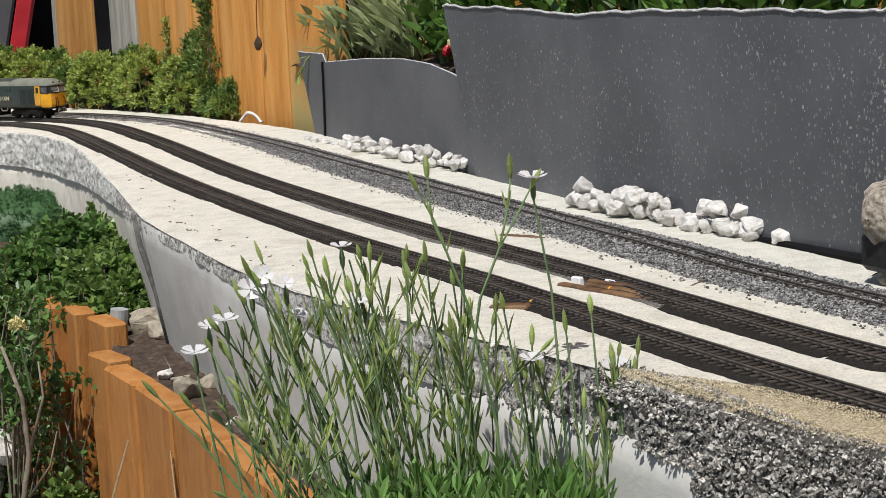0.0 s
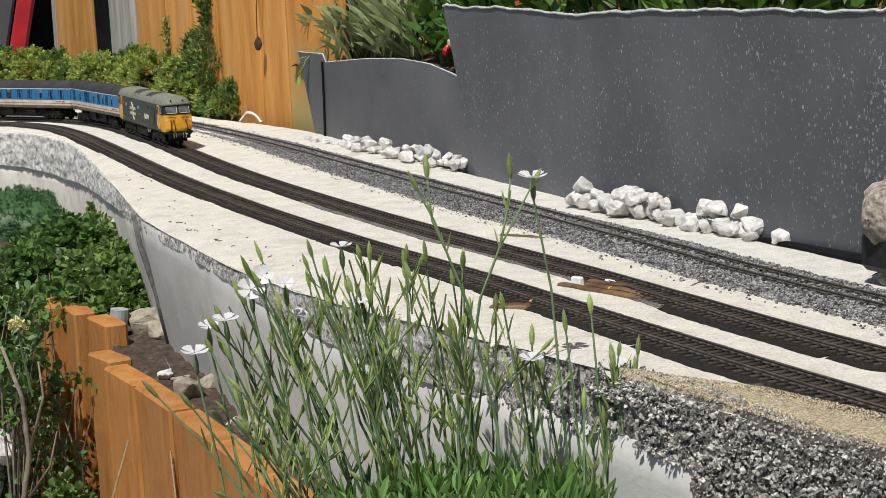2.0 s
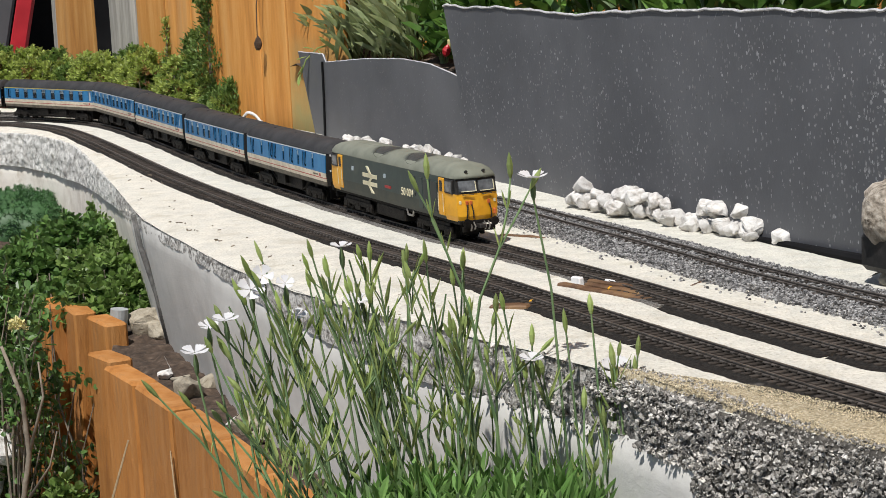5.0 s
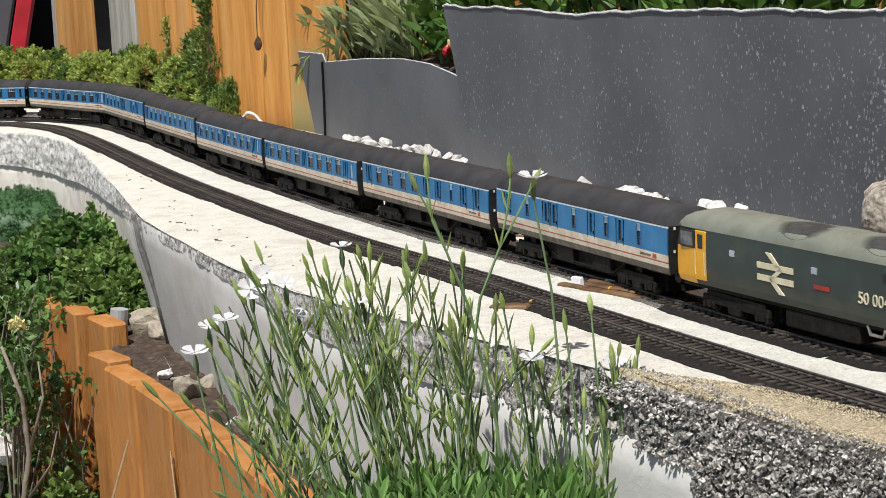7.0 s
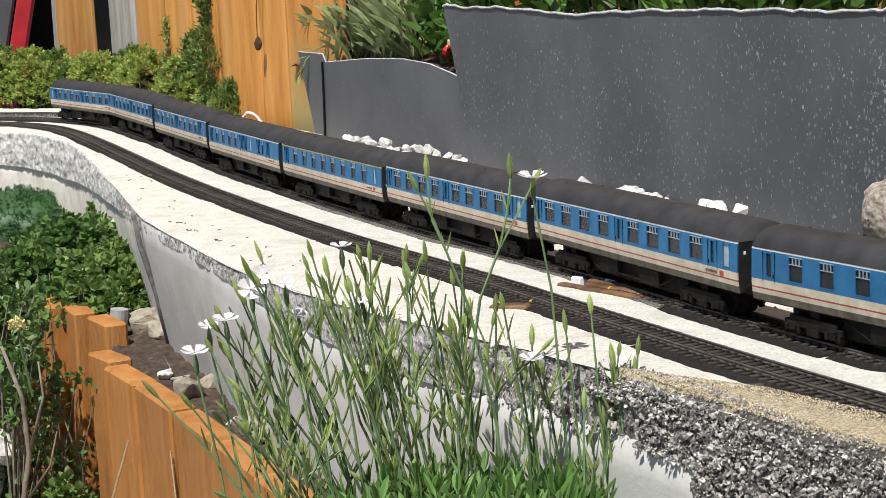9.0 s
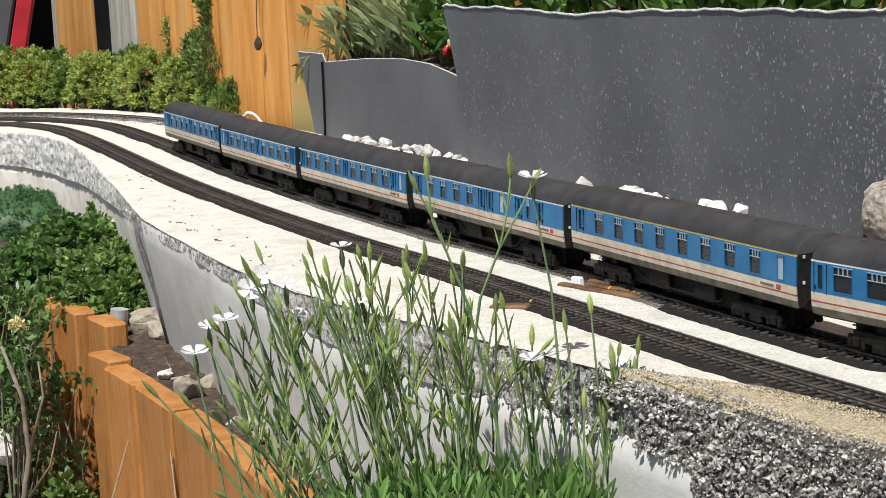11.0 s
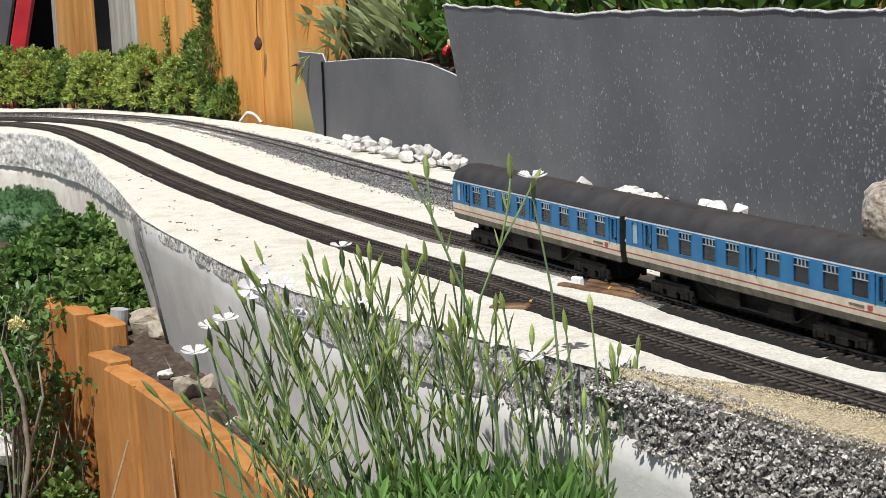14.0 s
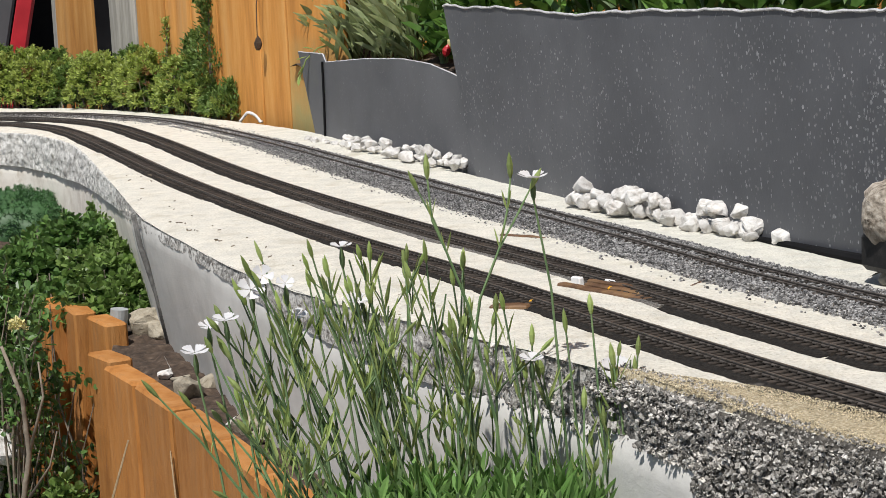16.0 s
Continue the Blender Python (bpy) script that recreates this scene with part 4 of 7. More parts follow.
def make_bogie(vehicle, x, base, r, axles, tall=0.0):
    bm = bmesh.new()
    hb = base / 2
    for y in (-0.0128, 0.0128):
        box(bm, -hb - 0.007, hb + 0.007, y - 0.0011, y + 0.0011, 0.0062, 0.0098 + tall, 0.0004)
        for i in range(axles):
            ax = -hb + base * i / (axles - 1)
            box(bm, ax - 0.0026, ax + 0.0026, y - 0.0019, y + 0.0019, 0.0036, 0.0088, 0.0005)
            box(bm, ax - 0.0065, ax - 0.004, y - 0.0017, y + 0.0017, 0.0030, 0.0075, 0.0004)
            box(bm, ax + 0.004, ax + 0.0065, y - 0.0017, y + 0.0017, 0.0030, 0.0075, 0.0004)
        box(bm, -0.005, 0.005, y - 0.0017, y + 0.0017, 0.0026, 0.0068, 0.0005)
    box(bm, -0.004, 0.004, -0.012, 0.012, 0.006, 0.0165, 0.0004)
    box(bm, -hb - 0.009, hb + 0.009, -0.0068, 0.0068, 0.0035, 0.0165, 0.0004)
    for y in (-0.0128, 0.0128):
        box(bm, -hb - 0.003, hb + 0.003, y - 0.0008, y + 0.0008, 0.0095 + tall, 0.0125 + tall, 0.0004)
    bogie = part("bogie", bm, M["chassis"], vehicle, "dusty black bogie")
    bogie.location = (x, 0, 0)
    for i in range(axles):
        bm = bmesh.new()
        ax = -hb + base * i / (axles - 1)
        for y in (-0.0083, 0.0083):
            s = 1 if y > 0 else -1
            cyl(bm, (0, y - s * 0.0014, 0), (0, s, 0), r, 0.0026, 18)
            cyl(bm, (0, y - s * 0.0020, 0), (0, s, 0), r + 0.0008, 0.0007, 18)
        cyl(bm, (0, -0.009, 0), (0, 1, 0), 0.001, 0.018, 8)
        w = part("wheelset", bm, M["chassis"], bogie)
        w.location = (ax, 0, r)
    return bogie


L = 0.2585


def spread(*rows):
    return [((u - 0.5) * L, w, k) for u, w, k in rows]


OPEN = spread((0.043, 0.0072, "toilet"), (0.100, 0.0052, "door"), *[(u, 0.0146, "large") for u in (0.170, 0.267, 0.366, 0.460)], (0.531, 0.0052, "door"), *[(u, 0.0146, "large") for u in (0.610, 0.712, 0.812, 0.907)], (0.972, 0.0048, "door"))
FIRST = spread((0.05, 0.0052, "door"), *[(0.15 + 0.1 * i, 0.0118, "large") for i in range(8)], (0.945, 0.0065, "toilet"))
BRAKE = spread((0.05, 0.0052, "door"), *[(u, 0.0118, "large") for u in (0.14, 0.235, 0.33, 0.425)], (0.505, 0.0052, "door"), (0.56, 0.0052, "door"), (0.635, 0.0075, "toilet"), (0.745, 0.0052, "door"), (0.80, 0.0062, "large"), (0.87, 0.0052, "door"))
VAN_L = 0.2425


def van(*rows):
    return [((u - 0.5) * VAN_L, w, k) for u, w, k in rows]


VAN = van((0.08, 0.0048, "door"), (0.21, 0.0062, "large"), (0.33, 0.0048, "door"), (0.38, 0.0048, "door"), (0.5, 0.0062, "large"), (0.6, 0.0048, "door"), (0.685, 0.0062, "large"), (0.76, 0.0048, "door"), (0.86, 0.0058, "large"))
SECOND = [(x * 0.2505 / L, w, k) for x, w, k in spread((0.06, 0.0052, "door"), *[(u, 0.0118, "large") for u in (0.15, 0.25, 0.36, 0.45)], (0.55, 0.0052, "door"), (0.64, 0.0052, "door"), (0.74, 0.0062, "large"), (0.83, 0.0052, "door"), (0.92, 0.0052, "door"))]


# ---- the diesel locomotive ----
LL = 0.2740
LSIDE = [(0.0112, 0.0166), (0.0150, 0.0176), (0.0215, 0.0180), (0.0320, 0.0180), (0.0435, 0.0174)]
LROOF = [(0.0174, 0.0435), (0.0168, 0.0462), (0.0150, 0.0495), (0.0118, 0.0521), (0.0064, 0.0538), (-0.0064, 0.0538), (-0.0118, 0.0521), (-0.0150, 0.0495), (-0.0168, 0.0462), (-0.0174, 0.0435)]


def brow(z):
    """How far the roof end lies back from the nose at each height."""
    return float(np.interp(z, [0.0435, 0.0462, 0.0495, 0.0521, 0.0538], [0.0016, 0.0032, 0.0068, 0.0125, 0.0215]))


def make_loco():
    loco = thing("locomotive", (0, 0, 0), "weathered dark green model diesel locomotive with yellow cab ends", "locomotive")
    hl = LL / 2
    # the nose steps back above the waist: inset of the end at each height
    nose = lambda z: float(np.interp(z, [0.0112, 0.0150, 0.0315, 0.0435], [0.0010, 0.0, 0.0004, 0.0036]))
    cuts = [-hl, -hl + 0.0205, -hl + 0.036, hl - 0.036, hl - 0.0205, hl]
    bm = bmesh.new()
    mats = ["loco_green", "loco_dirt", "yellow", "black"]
    for sgn in (-1, 1):
        grid = []
        for i, x in enumerate(cuts):
            col = []
            for z, w in LSIDE:
                xx = x
                if i == 0:
                    xx = x + nose(z)
                if i == len(cuts) - 1:
                    xx = x - nose(z)
                k = 0.93 if i in (0, len(cuts) - 1) else 1
                col.append(bm.verts.new((xx, sgn * w * k, z)))
            grid.append(col)
        for i in range(len(cuts) - 1):
            for j in range(len(LSIDE) - 1):
                q = [grid[i][j], grid[i + 1][j], grid[i + 1][j + 1], grid[i][j + 1]]
                fc = bm.faces.new(q if sgn < 0 else q[::-1])
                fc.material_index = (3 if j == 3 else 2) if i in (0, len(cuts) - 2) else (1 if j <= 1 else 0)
    bmesh.ops.remove_doubles(bm, verts=bm.verts, dist=1e-6)
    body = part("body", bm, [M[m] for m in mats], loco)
    # cab fronts: lower yellow panel and the set-back windscreen
    for sx in (-1, 1):
        bm = bmesh.new()
        rows = []
        for z, w in LSIDE:
            x = sx * (hl - nose(z))
            bulge = sx * 0.0022
            rows.append([(x, -w * 0.93, z), (x + bulge * 0.75, -w * 0.55, z), (x + bulge, 0, z), (x + bulge * 0.75, w * 0.55, z), (x, w * 0.93, z)])
        v, e, f = strip(rows)
        face = mesh_of("cab_front", (v, e, f), [M["yellow"], M["black"]])
        face.polygons.foreach_set("material_index", [1 if max(q) >= 20 else 0 for q in f])
        front = part("cab_front", face, M["yellow"], loco, "warning yellow cab front with black window band")
        xs = lambda z: sx * (hl - nose(z))
        # windscreen surround and panes
        def slab(y0, y1, z0, z1, off, m, name, parent, label=""):
            bm = bmesh.new()
            q = []
            for d in (off, off - 0.0008):
                for y, z in ((y0, z0), (y1, z0), (y1, z1), (y0, z1)):
                    ww = 0.0166
                    q.append(bm.verts.new((xs(z) + sx * (0.0022 * (1 - (y / ww) ** 2) + d), y, z)))
            for fc in ((0, 1, 2, 3), (7, 6, 5, 4), (0, 4, 5, 1), (1, 5, 6, 2), (2, 6, 7, 3), (3, 7, 4, 0)):
                bm.faces.new([q[i] for i in fc])
            bmesh.ops.recalc_face_normals(bm, faces=bm.faces)
            return part(name, bm, m, parent, label)
        sur = slab(-0.0164, 0.0164, 0.0322, 0.0430, 0.0007, M["black"], "windscreen_surround", front, "black windscreen surround")
        for y0, y1 in ((-0.0146, -0.0010), (0.0010, 0.0146)):
            slab(y0, y1, 0.0338, 0.0418, 0.0011, M["dark_glass"], "windscreen", front, "dark reflecting windscreen pane")
            slab(y0 + 0.001, y1 - 0.0004, 0.0338, 0.0342, 0.0016, M["ivory"], "windscreen_sill", front, "pale lower rim")
            slab(y1 - 0.0008, y1 - 0.0003, 0.0340, 0.0412, 0.0016, M["ivory"], "windscreen_rim", front, "pale side rim")
            slab(y0 + 0.002, y1 - 0.003, 0.0312, 0.0316, 0.0016, M["loco_dirt"], "lamp_iron", front)
        # side windows of the cab
        for sgn in (-1, 1):
            xa, xb = sorted((sx * (hl - 0.0195), sx * (hl - 0.0052)))
            ya = sorted((sgn * 0.0164, sgn * 0.0183))
            part("cab_side_window", boxed(xa, xb, ya[0], ya[1], 0.0318, 0.0425, 0.0004), M["black"], front, "black-framed cab side window")
            part("cab_side_pane", boxed(xa + 0.0012, xb - 0.0012, min(sgn * 0.017, sgn * 0.0186), max(sgn * 0.017, sgn * 0.0186), 0.0332, 0.0412), M["dark_glass"], front)
            # yellow cab door with its window
            da, db = sorted((sx * (hl - 0.0312), sx * (hl - 0.0208)))
            yb = sorted((sgn * 0.0168, sgn * 0.0184))
            door = part("cab_door", boxed(da, db, yb[0], yb[1], 0.0140, 0.0428, 0.0004), M["yellow"], loco, "yellow cab door")
            part("door_window", boxed(da + 0.0028, db - 0.0028, min(sgn * 0.017, sgn * 0.0186), max(sgn * 0.017, sgn * 0.0186), 0.0325, 0.0408), M["black"], door)
            for dx in (da + 0.0007, db - 0.0007):
                bm = bmesh.new()
                tube(bm, [(dx, sgn * 0.0188, 0.017), (dx, sgn * 0.0190, 0.0310)], [0.0003, 0.0003], 5)
                part("handrail", bm, M["ivory"], door)
        # front fittings
        xf = sx * (hl + 0.0012)
        for y in (-0.0093, -0.0060, 0.0088):
            part("jumper_socket", boxed(min(xf, xf + sx * 0.0013), max(xf, xf + sx * 0.0013), y - 0.0011, y + 0.0011, 0.0236, 0.0268, 0.0003), M["orange_tip"], front, "orange-red jumper socket")
        for y, dy in ((-0.0090, -0.0007), (-0.0058, 0.0009), (0.0090, 0.0009)):
            part("jumper_cable", tube(bmesh.new(), [(xf + sx * 0.0012, y, 0.0240), (xf + sx * 0.002, y + dy, 0.019), (xf + sx * 0.0014, y + dy * 1.5, 0.0130)], [0.0005] * 3, 5), M["black"], front, "black jumper cable")
        bm = bmesh.new()
        for z in (0.0202, 0.0245):
            cyl(bm, (xf - sx * 0.0002, -0.0002, z), (sx, 0, 0), 0.0012, 0.0006, 10)
        part("marker_lights", bm, M["loco_dirt"], front)
        for y in (-0.0142, 0.0142):
            part("head_lamp", boxed(min(xf - sx * 0.003, xf - sx * 0.0004), max(xf - sx * 0.003, xf - sx * 0.0004), y - 0.0009, y + 0.0009, 0.0245, 0.0270, 0.0002), M["ivory"], front, "small white lamp")
        part("hose_bracket", boxed(min(xf - sx * 0.002, xf + sx * 0.0022), max(xf - sx * 0.002, xf + sx * 0.0012), 0.0125, 0.0148, 0.0150, 0.0195, 0.0006), M["orange_tip"], front, "orange-red hose bracket")
        bm = boxed(min(xf - sx * 0.003, xf + sx * 0.0012), max(xf - sx * 0.003, xf + sx * 0.0012), -0.0165, 0.0165, 0.0090, 0.0118, 0.0005)
        part("buffer_beam", bm, M["chassis"], front, "grimy black buffer beam")
        for y in (-0.0115, 0.0115):
            bm = bmesh.new()
            cyl(bm, (xf, y, 0.0105), (sx, 0, 0), 0.0015, 0.0042, 10)
            cyl(bm, (xf + sx * 0.0042, y, 0.0105), (sx, 0, 0), 0.0033, 0.0009, 14)
            part("buffer", bm, M["chassis"], front)
        for y, z in ((-0.0075, 0.004), (-0.0045, 0.005), (0.0042, 0.0045), (0.0074, 0.004)):
            part("brake_pipe", tube(bmesh.new(), [(xf + sx * 0.001, y, 0.0105), (xf + sx * 0.0032, y + 0.0004, 0.0072), (xf + sx * 0.0022, y, z)], [0.0006] * 3, 5), M["steel"], front, "dull steel brake pipe")
        bm = boxed(min(xf, xf + sx * 0.008), max(xf, xf + sx * 0.008), -0.0024, 0.0024, 0.0062, 0.0092, 0.0004)
        part("coupling", bm, M["black"], front)
        bm = boxed(min(xf - sx * 0.002, xf + sx * 0.001), max(xf - sx * 0.002, xf + sx * 0.001), -0.0135, 0.0135, 0.0030, 0.0075, 0.0006)
        part("snow_plough", bm, M["chassis"], front)
        # headcode lamps on the roof brow
        bm = bmesh.new()
        for y in (-0.0072, 0.0072):
            cyl(bm, (sx * (hl - 0.0075), y, 0.0470), (sx, 0, 0.3), 0.0011, 0.0058, 10)
        part("roof_horns", bm, M["black"], front)
    # roof
    bm = bmesh.new()
    rings = []
    for sx, far in ((-1, 0.0), (-1, 0.007), (-1, 0.026), (1, 0.026), (1, 0.007), (1, 0.0)):
        rings.append([bm.verts.new((sx * (hl - far - brow(z) * (1 if far < 0.02 else 0.2)), y * (1.012 if far else 0.955), z)) for y, z in LROOF])
    for a, b in zip(rings, rings[1:]):
        for i in range(len(LROOF) - 1):
            bm.faces.new((a[i], b[i], b[i + 1], a[i + 1]))
    # rounded brow over the windscreen at both ends
    for sx, ring in ((-1, rings[0]), (1, rings[-1])):
        mids = [bm.verts.new((v.co.x + sx * 0.0026, 0, v.co.z)) for v in ring[:5]]
        for i in range(4):
            bm.faces.new((ring[i], ring[i + 1], mids[i + 1], mids[i]))
            bm.faces.new((mids[i], mids[i + 1], ring[-2 - i], ring[-1 - i]))
        bm.faces.new((ring[4], ring[5], mids[4]))
        back = [bm.verts.new((sx * (hl - 0.009), y, 0.0433)) for y in (0.0160, -0.0160)]
        bm.faces.new((ring[0], mids[0], ring[-1], back[1], back[0]))
    bmesh.ops.recalc_face_normals(bm, faces=bm.faces)
    roof = part("roof", bm, M["loco_roof"], loco, "dusty grey-green roof", True)
    for x in (-0.026, 0.044):
        bm = bmesh.new()
        rows = []
        for a in np.linspace(-0.0215, 0.0215, 17):
            row = []
            for b in np.linspace(-1, 1, 13):
                y = b * 0.0155
                y2 = min(0.012, max(-0.0172, y * math.sqrt(max(0.0, 1 - (a / 0.0218) ** 2)) - 0.006))
                z = float(np.interp(abs(y2), [q[0] / 1.0 for q in LROOF[4::-1]], [q[1] for q in LROOF[4::-1]])) + 0.0004
                row.append((a, y2, z))
            rows.append(row)
        part("exhaust_stain", mesh_of("exhaust_stain", strip(rows), [M["soot"]]), M["soot"], roof, "sooty black exhaust patch").location.x = x
    for x in (-0.088, -0.062, 0.0, 0.085):
        part("roof_hatch", boxed(x - 0.011, x + 0.011, -0.0062, 0.0062, 0.0533, 0.0542, 0.0004), M["loco_roof"], roof)
    # side details: grilles, portholes, emblem, number, plate
    for sgn in (-1, 1):
        def plate(name, x0, x1, z0, z1, m, label="", parent=body, proud=0.0004):
            y = sorted((sgn * 0.0172, sgn * (0.0181 + proud)))
            return part(name, boxed(x0, x1, y[0], y[1], z0, z1), m, parent, label)
        d = -sgn
        for x, w, low in ((0.0820, 0.0066, 0.0150), (0.0972, 0.0066, 0.0150)):
            rim = plate("panel_rim", x - w, x + w, low, 0.0392, M["loco_green"], "dark green panel rim", body, 0.0002)
            plate("side_panel", x - w + 0.0008, x + w - 0.0008, low + 0.0008, 0.0384, M["panel_green"], "blackish green ventilation panel", rim, 0.0004)
        plate("filter_panel", 0.0660, 0.0735, 0.0150, 0.0392, M["loco_green"], "dark green filter panel", body, 0.0002)
        for x in (0.0500, 0.0575):
            plate("small_vent", x - 0.0016, x + 0.0016, 0.0350, 0.0392, M["panel_green"], "", body, 0.0002)
        for x in (-0.080, -0.006):
            plate("porthole", x - 0.0022, x + 0.0022, 0.0318, 0.0352, M["frosted"], "small pale side window")
        plate("nameplate", -0.006, 0.007, 0.0240, 0.0262, M["red_plate"], "small red nameplate")
        # double-arrow emblem: two bars joined by slanting strokes
        bm = bmesh.new()
        def bar(pts):
            y0, y1 = sgn * 0.0176, sgn * 0.0185
            pts = [(cx + (x - cx) * E, cz + (z - cz) * E) for x, z in pts]
            a = [bm.verts.new((x, y0, z)) for x, z in pts]
            b = [bm.verts.new((x, y1, z)) for x, z in pts]
            bm.faces.new(a)
            bm.faces.new(b)
            for i in range(len(pts)):
                j = (i + 1) % len(pts)
                bm.faces.new((a[i], a[j], b[j], b[i]))
        cx, cz = -0.040, 0.0272
        E = 1.4
        bar([(cx - 0.0115, cz + 0.0012), (cx + 0.0115, cz + 0.0012), (cx + 0.0115, cz + 0.0036), (cx - 0.0115, cz + 0.0036)])
        bar([(cx - 0.0115, cz - 0.0036), (cx + 0.0115, cz - 0.0036), (cx + 0.0115, cz - 0.0012), (cx - 0.0115, cz - 0.0012)])
        m_ = -sgn
        bar([(cx - m_ * 0.0060, cz + 0.0078), (cx - m_ * 0.0028, cz + 0.0078), (cx + m_ * 0.0040, cz + 0.0024), (cx + m_ * 0.0008, cz + 0.0024)])
        bar([(cx + m_ * 0.0030, cz + 0.0024), (cx + m_ * 0.0060, cz + 0.0024), (cx - m_ * 0.0012, cz - 0.0024), (cx - m_ * 0.0042, cz - 0.0024)])
        bar([(cx - m_ * 0.0042, cz - 0.0024), (cx - m_ * 0.0010, cz - 0.0024), (cx + m_ * 0.0058, cz - 0.0078), (cx + m_ * 0.0026, cz - 0.0078)])
        bmesh.ops.recalc_face_normals(bm, faces=bm.faces)
        part("emblem", bm, M["ivory"], body, "faded ivory double-arrow emblem")
        txt = bpy.data.curves.new("number", "FONT")
        txt.body, txt.size, txt.extrude = "50 004", 0.0088, 0.00025
        txt.align_x = "CENTER"
        txt.materials.append(M["ivory"])
        num = new("number", txt)
        num.parent = body
        num["label"] = "ivory running number"
        num.matrix_local = Matrix.Translation((0.042, sgn * 0.0183, 0.0218)) @ Matrix.Rotation(0 if sgn < 0 else math.pi, 4, "Z") @ Matrix.Rotation(math.pi / 2, 4, "X")
        plate("data_panel", 0.058, 0.0595, 0.0235, 0.0262, M["black"])
    part("underframe", boxed(-hl + 0.004, hl - 0.004, -0.0155, 0.0155, 0.0088, 0.0114, 0.0004), M["chassis"], loco)
    bm = boxed(-0.036, 0.026, -0.0150, 0.0150, -0.0015, 0.0090, 0.001)
    part("fuel_tank", bm, M["chassis"], loco, "dusty black fuel tank")
    for y in (-0.0155, 0.0155):
        part("step", tube(bmesh.new(), [(0.034, y, 0.0105), (0.036, y, 0.006), (0.046, y, 0.006), (0.048, y, 0.0105)], [0.0009] * 4, 6), M["steel"], loco, "pale worn steel step")
    for sx in (-1, 1):
        make_bogie(loco, sx * 0.0835, 0.054, 0.0072, 3, 0.0012)
    return loco


LOCO = make_loco()
KINDS = {
    "van": make_coach(VAN_L, VAN, 0, "blue, white and red brake van coach with few windows"),
    "second": make_coach(0.2505, SECOND, 0, "blue, white and red brake coach with dark roof"),
    "open": make_coach(L, OPEN, 0, "blue, white and red open coach with dark grey roof"),
    "first": make_coach(L, FIRST, 0, "blue and white coach with yellow line under the roof", "yellow_line"),
    "brake": make_coach(L, BRAKE, 0, "blue, white and red half brake coach with rust-stained stripe"),
}
ORDER = ["van", "second", "open", "open", "first", "brake", "open", "open", "open"]
# where the front and rear of each vehicle lie on the middle track at the start
SPANS = [(0.314, 0.0435), (0.0287, -0.2146), (-0.2281, -0.4802), (-0.4947, -0.7541), (-0.7673, -1.0253), (-1.0381, -1.2969), (-1.3106, -1.5698), (-1.5835, -1.8433), (-1.8579, -2.1185), (-2.1301, -2.3877)]
TURNED = (3, 4, 7)  # coaches that run the other way round
LIFT = 0.0060  # bodies ride this much above the nominal height
VEHICLES = [LOCO]
used = set()
for k in ORDER:
    VEHICLES.append(copy_thing(KINDS[k], Matrix()) if k in used else KINDS[k])
    used.add(k)
# ---- plants ----
def leaf_mat(name, a, b, vary=0.35, rough=0.5, glow=0.3):
    m = surface(name, two(a, b), 60, 4, rough, 0.15, 300, vary=vary, island=True)
    nt = m.node_tree
    bs = nt.nodes["Principled BSDF"]
    out = next(n for n in nt.nodes if n.type == "OUTPUT_MATERIAL")
    tr = nt.nodes.new("ShaderNodeBsdfTranslucent")
    mx = nt.nodes.new("ShaderNodeMixShader")
    mx.inputs[0].default_value = glow
    nt.links.new(bs.inputs["Base Color"].links[0].from_socket, tr.inputs[0])
    nt.links.new(bs.outputs[0], mx.inputs[1])
    nt.links.new(tr.outputs[0], mx.inputs[2])
    nt.links.new(mx.outputs[0], out.inputs[0])
    return m


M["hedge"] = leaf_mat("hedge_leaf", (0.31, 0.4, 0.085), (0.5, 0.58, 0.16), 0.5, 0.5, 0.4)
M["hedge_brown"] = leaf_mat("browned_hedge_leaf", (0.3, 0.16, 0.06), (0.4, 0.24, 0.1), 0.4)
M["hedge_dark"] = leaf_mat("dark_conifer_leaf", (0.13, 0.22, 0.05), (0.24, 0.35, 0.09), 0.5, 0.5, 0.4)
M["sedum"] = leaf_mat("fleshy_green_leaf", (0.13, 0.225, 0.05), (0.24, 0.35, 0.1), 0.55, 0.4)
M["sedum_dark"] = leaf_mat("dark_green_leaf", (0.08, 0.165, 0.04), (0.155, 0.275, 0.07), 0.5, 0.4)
M["moss"] = leaf_mat("mossy_mat_leaf", (0.06, 0.15, 0.05), (0.11, 0.24, 0.09), 0.4)
M["pink_leaf"] = leaf_mat("blue_green_blade", (0.15, 0.3, 0.075), (0.29, 0.48, 0.15), 0.6, 0.45, 0.4)
M["bud"] = leaf_mat("pale_green_bud", (0.3, 0.41, 0.11), (0.47, 0.57, 0.21), 0.4, 0.5, 0.4)
M["stalk"] = leaf_mat("green_stalk", (0.09, 0.16, 0.065), (0.19, 0.28, 0.12), 0.5, 0.5, 0.1)
M["petal"] = leaf_mat("white_petal", (0.78, 0.78, 0.8), (0.86, 0.86, 0.86), 0.05, 0.6, 0.3)
M["sage"] = leaf_mat("grey_green_strap_leaf", (0.3, 0.38, 0.15), (0.46, 0.52, 0.27), 0.4)
M["broad"] = leaf_mat("deep_green_broad_leaf", (0.07, 0.17, 0.028), (0.14, 0.27, 0.05), 0.45, 0.4)
M["dry"] = surface("dry_straw_stem", two((0.34, 0.24, 0.13), (0.5, 0.38, 0.23)), 90, 5, 0.8, 0.3, vary=0.3, island=True)
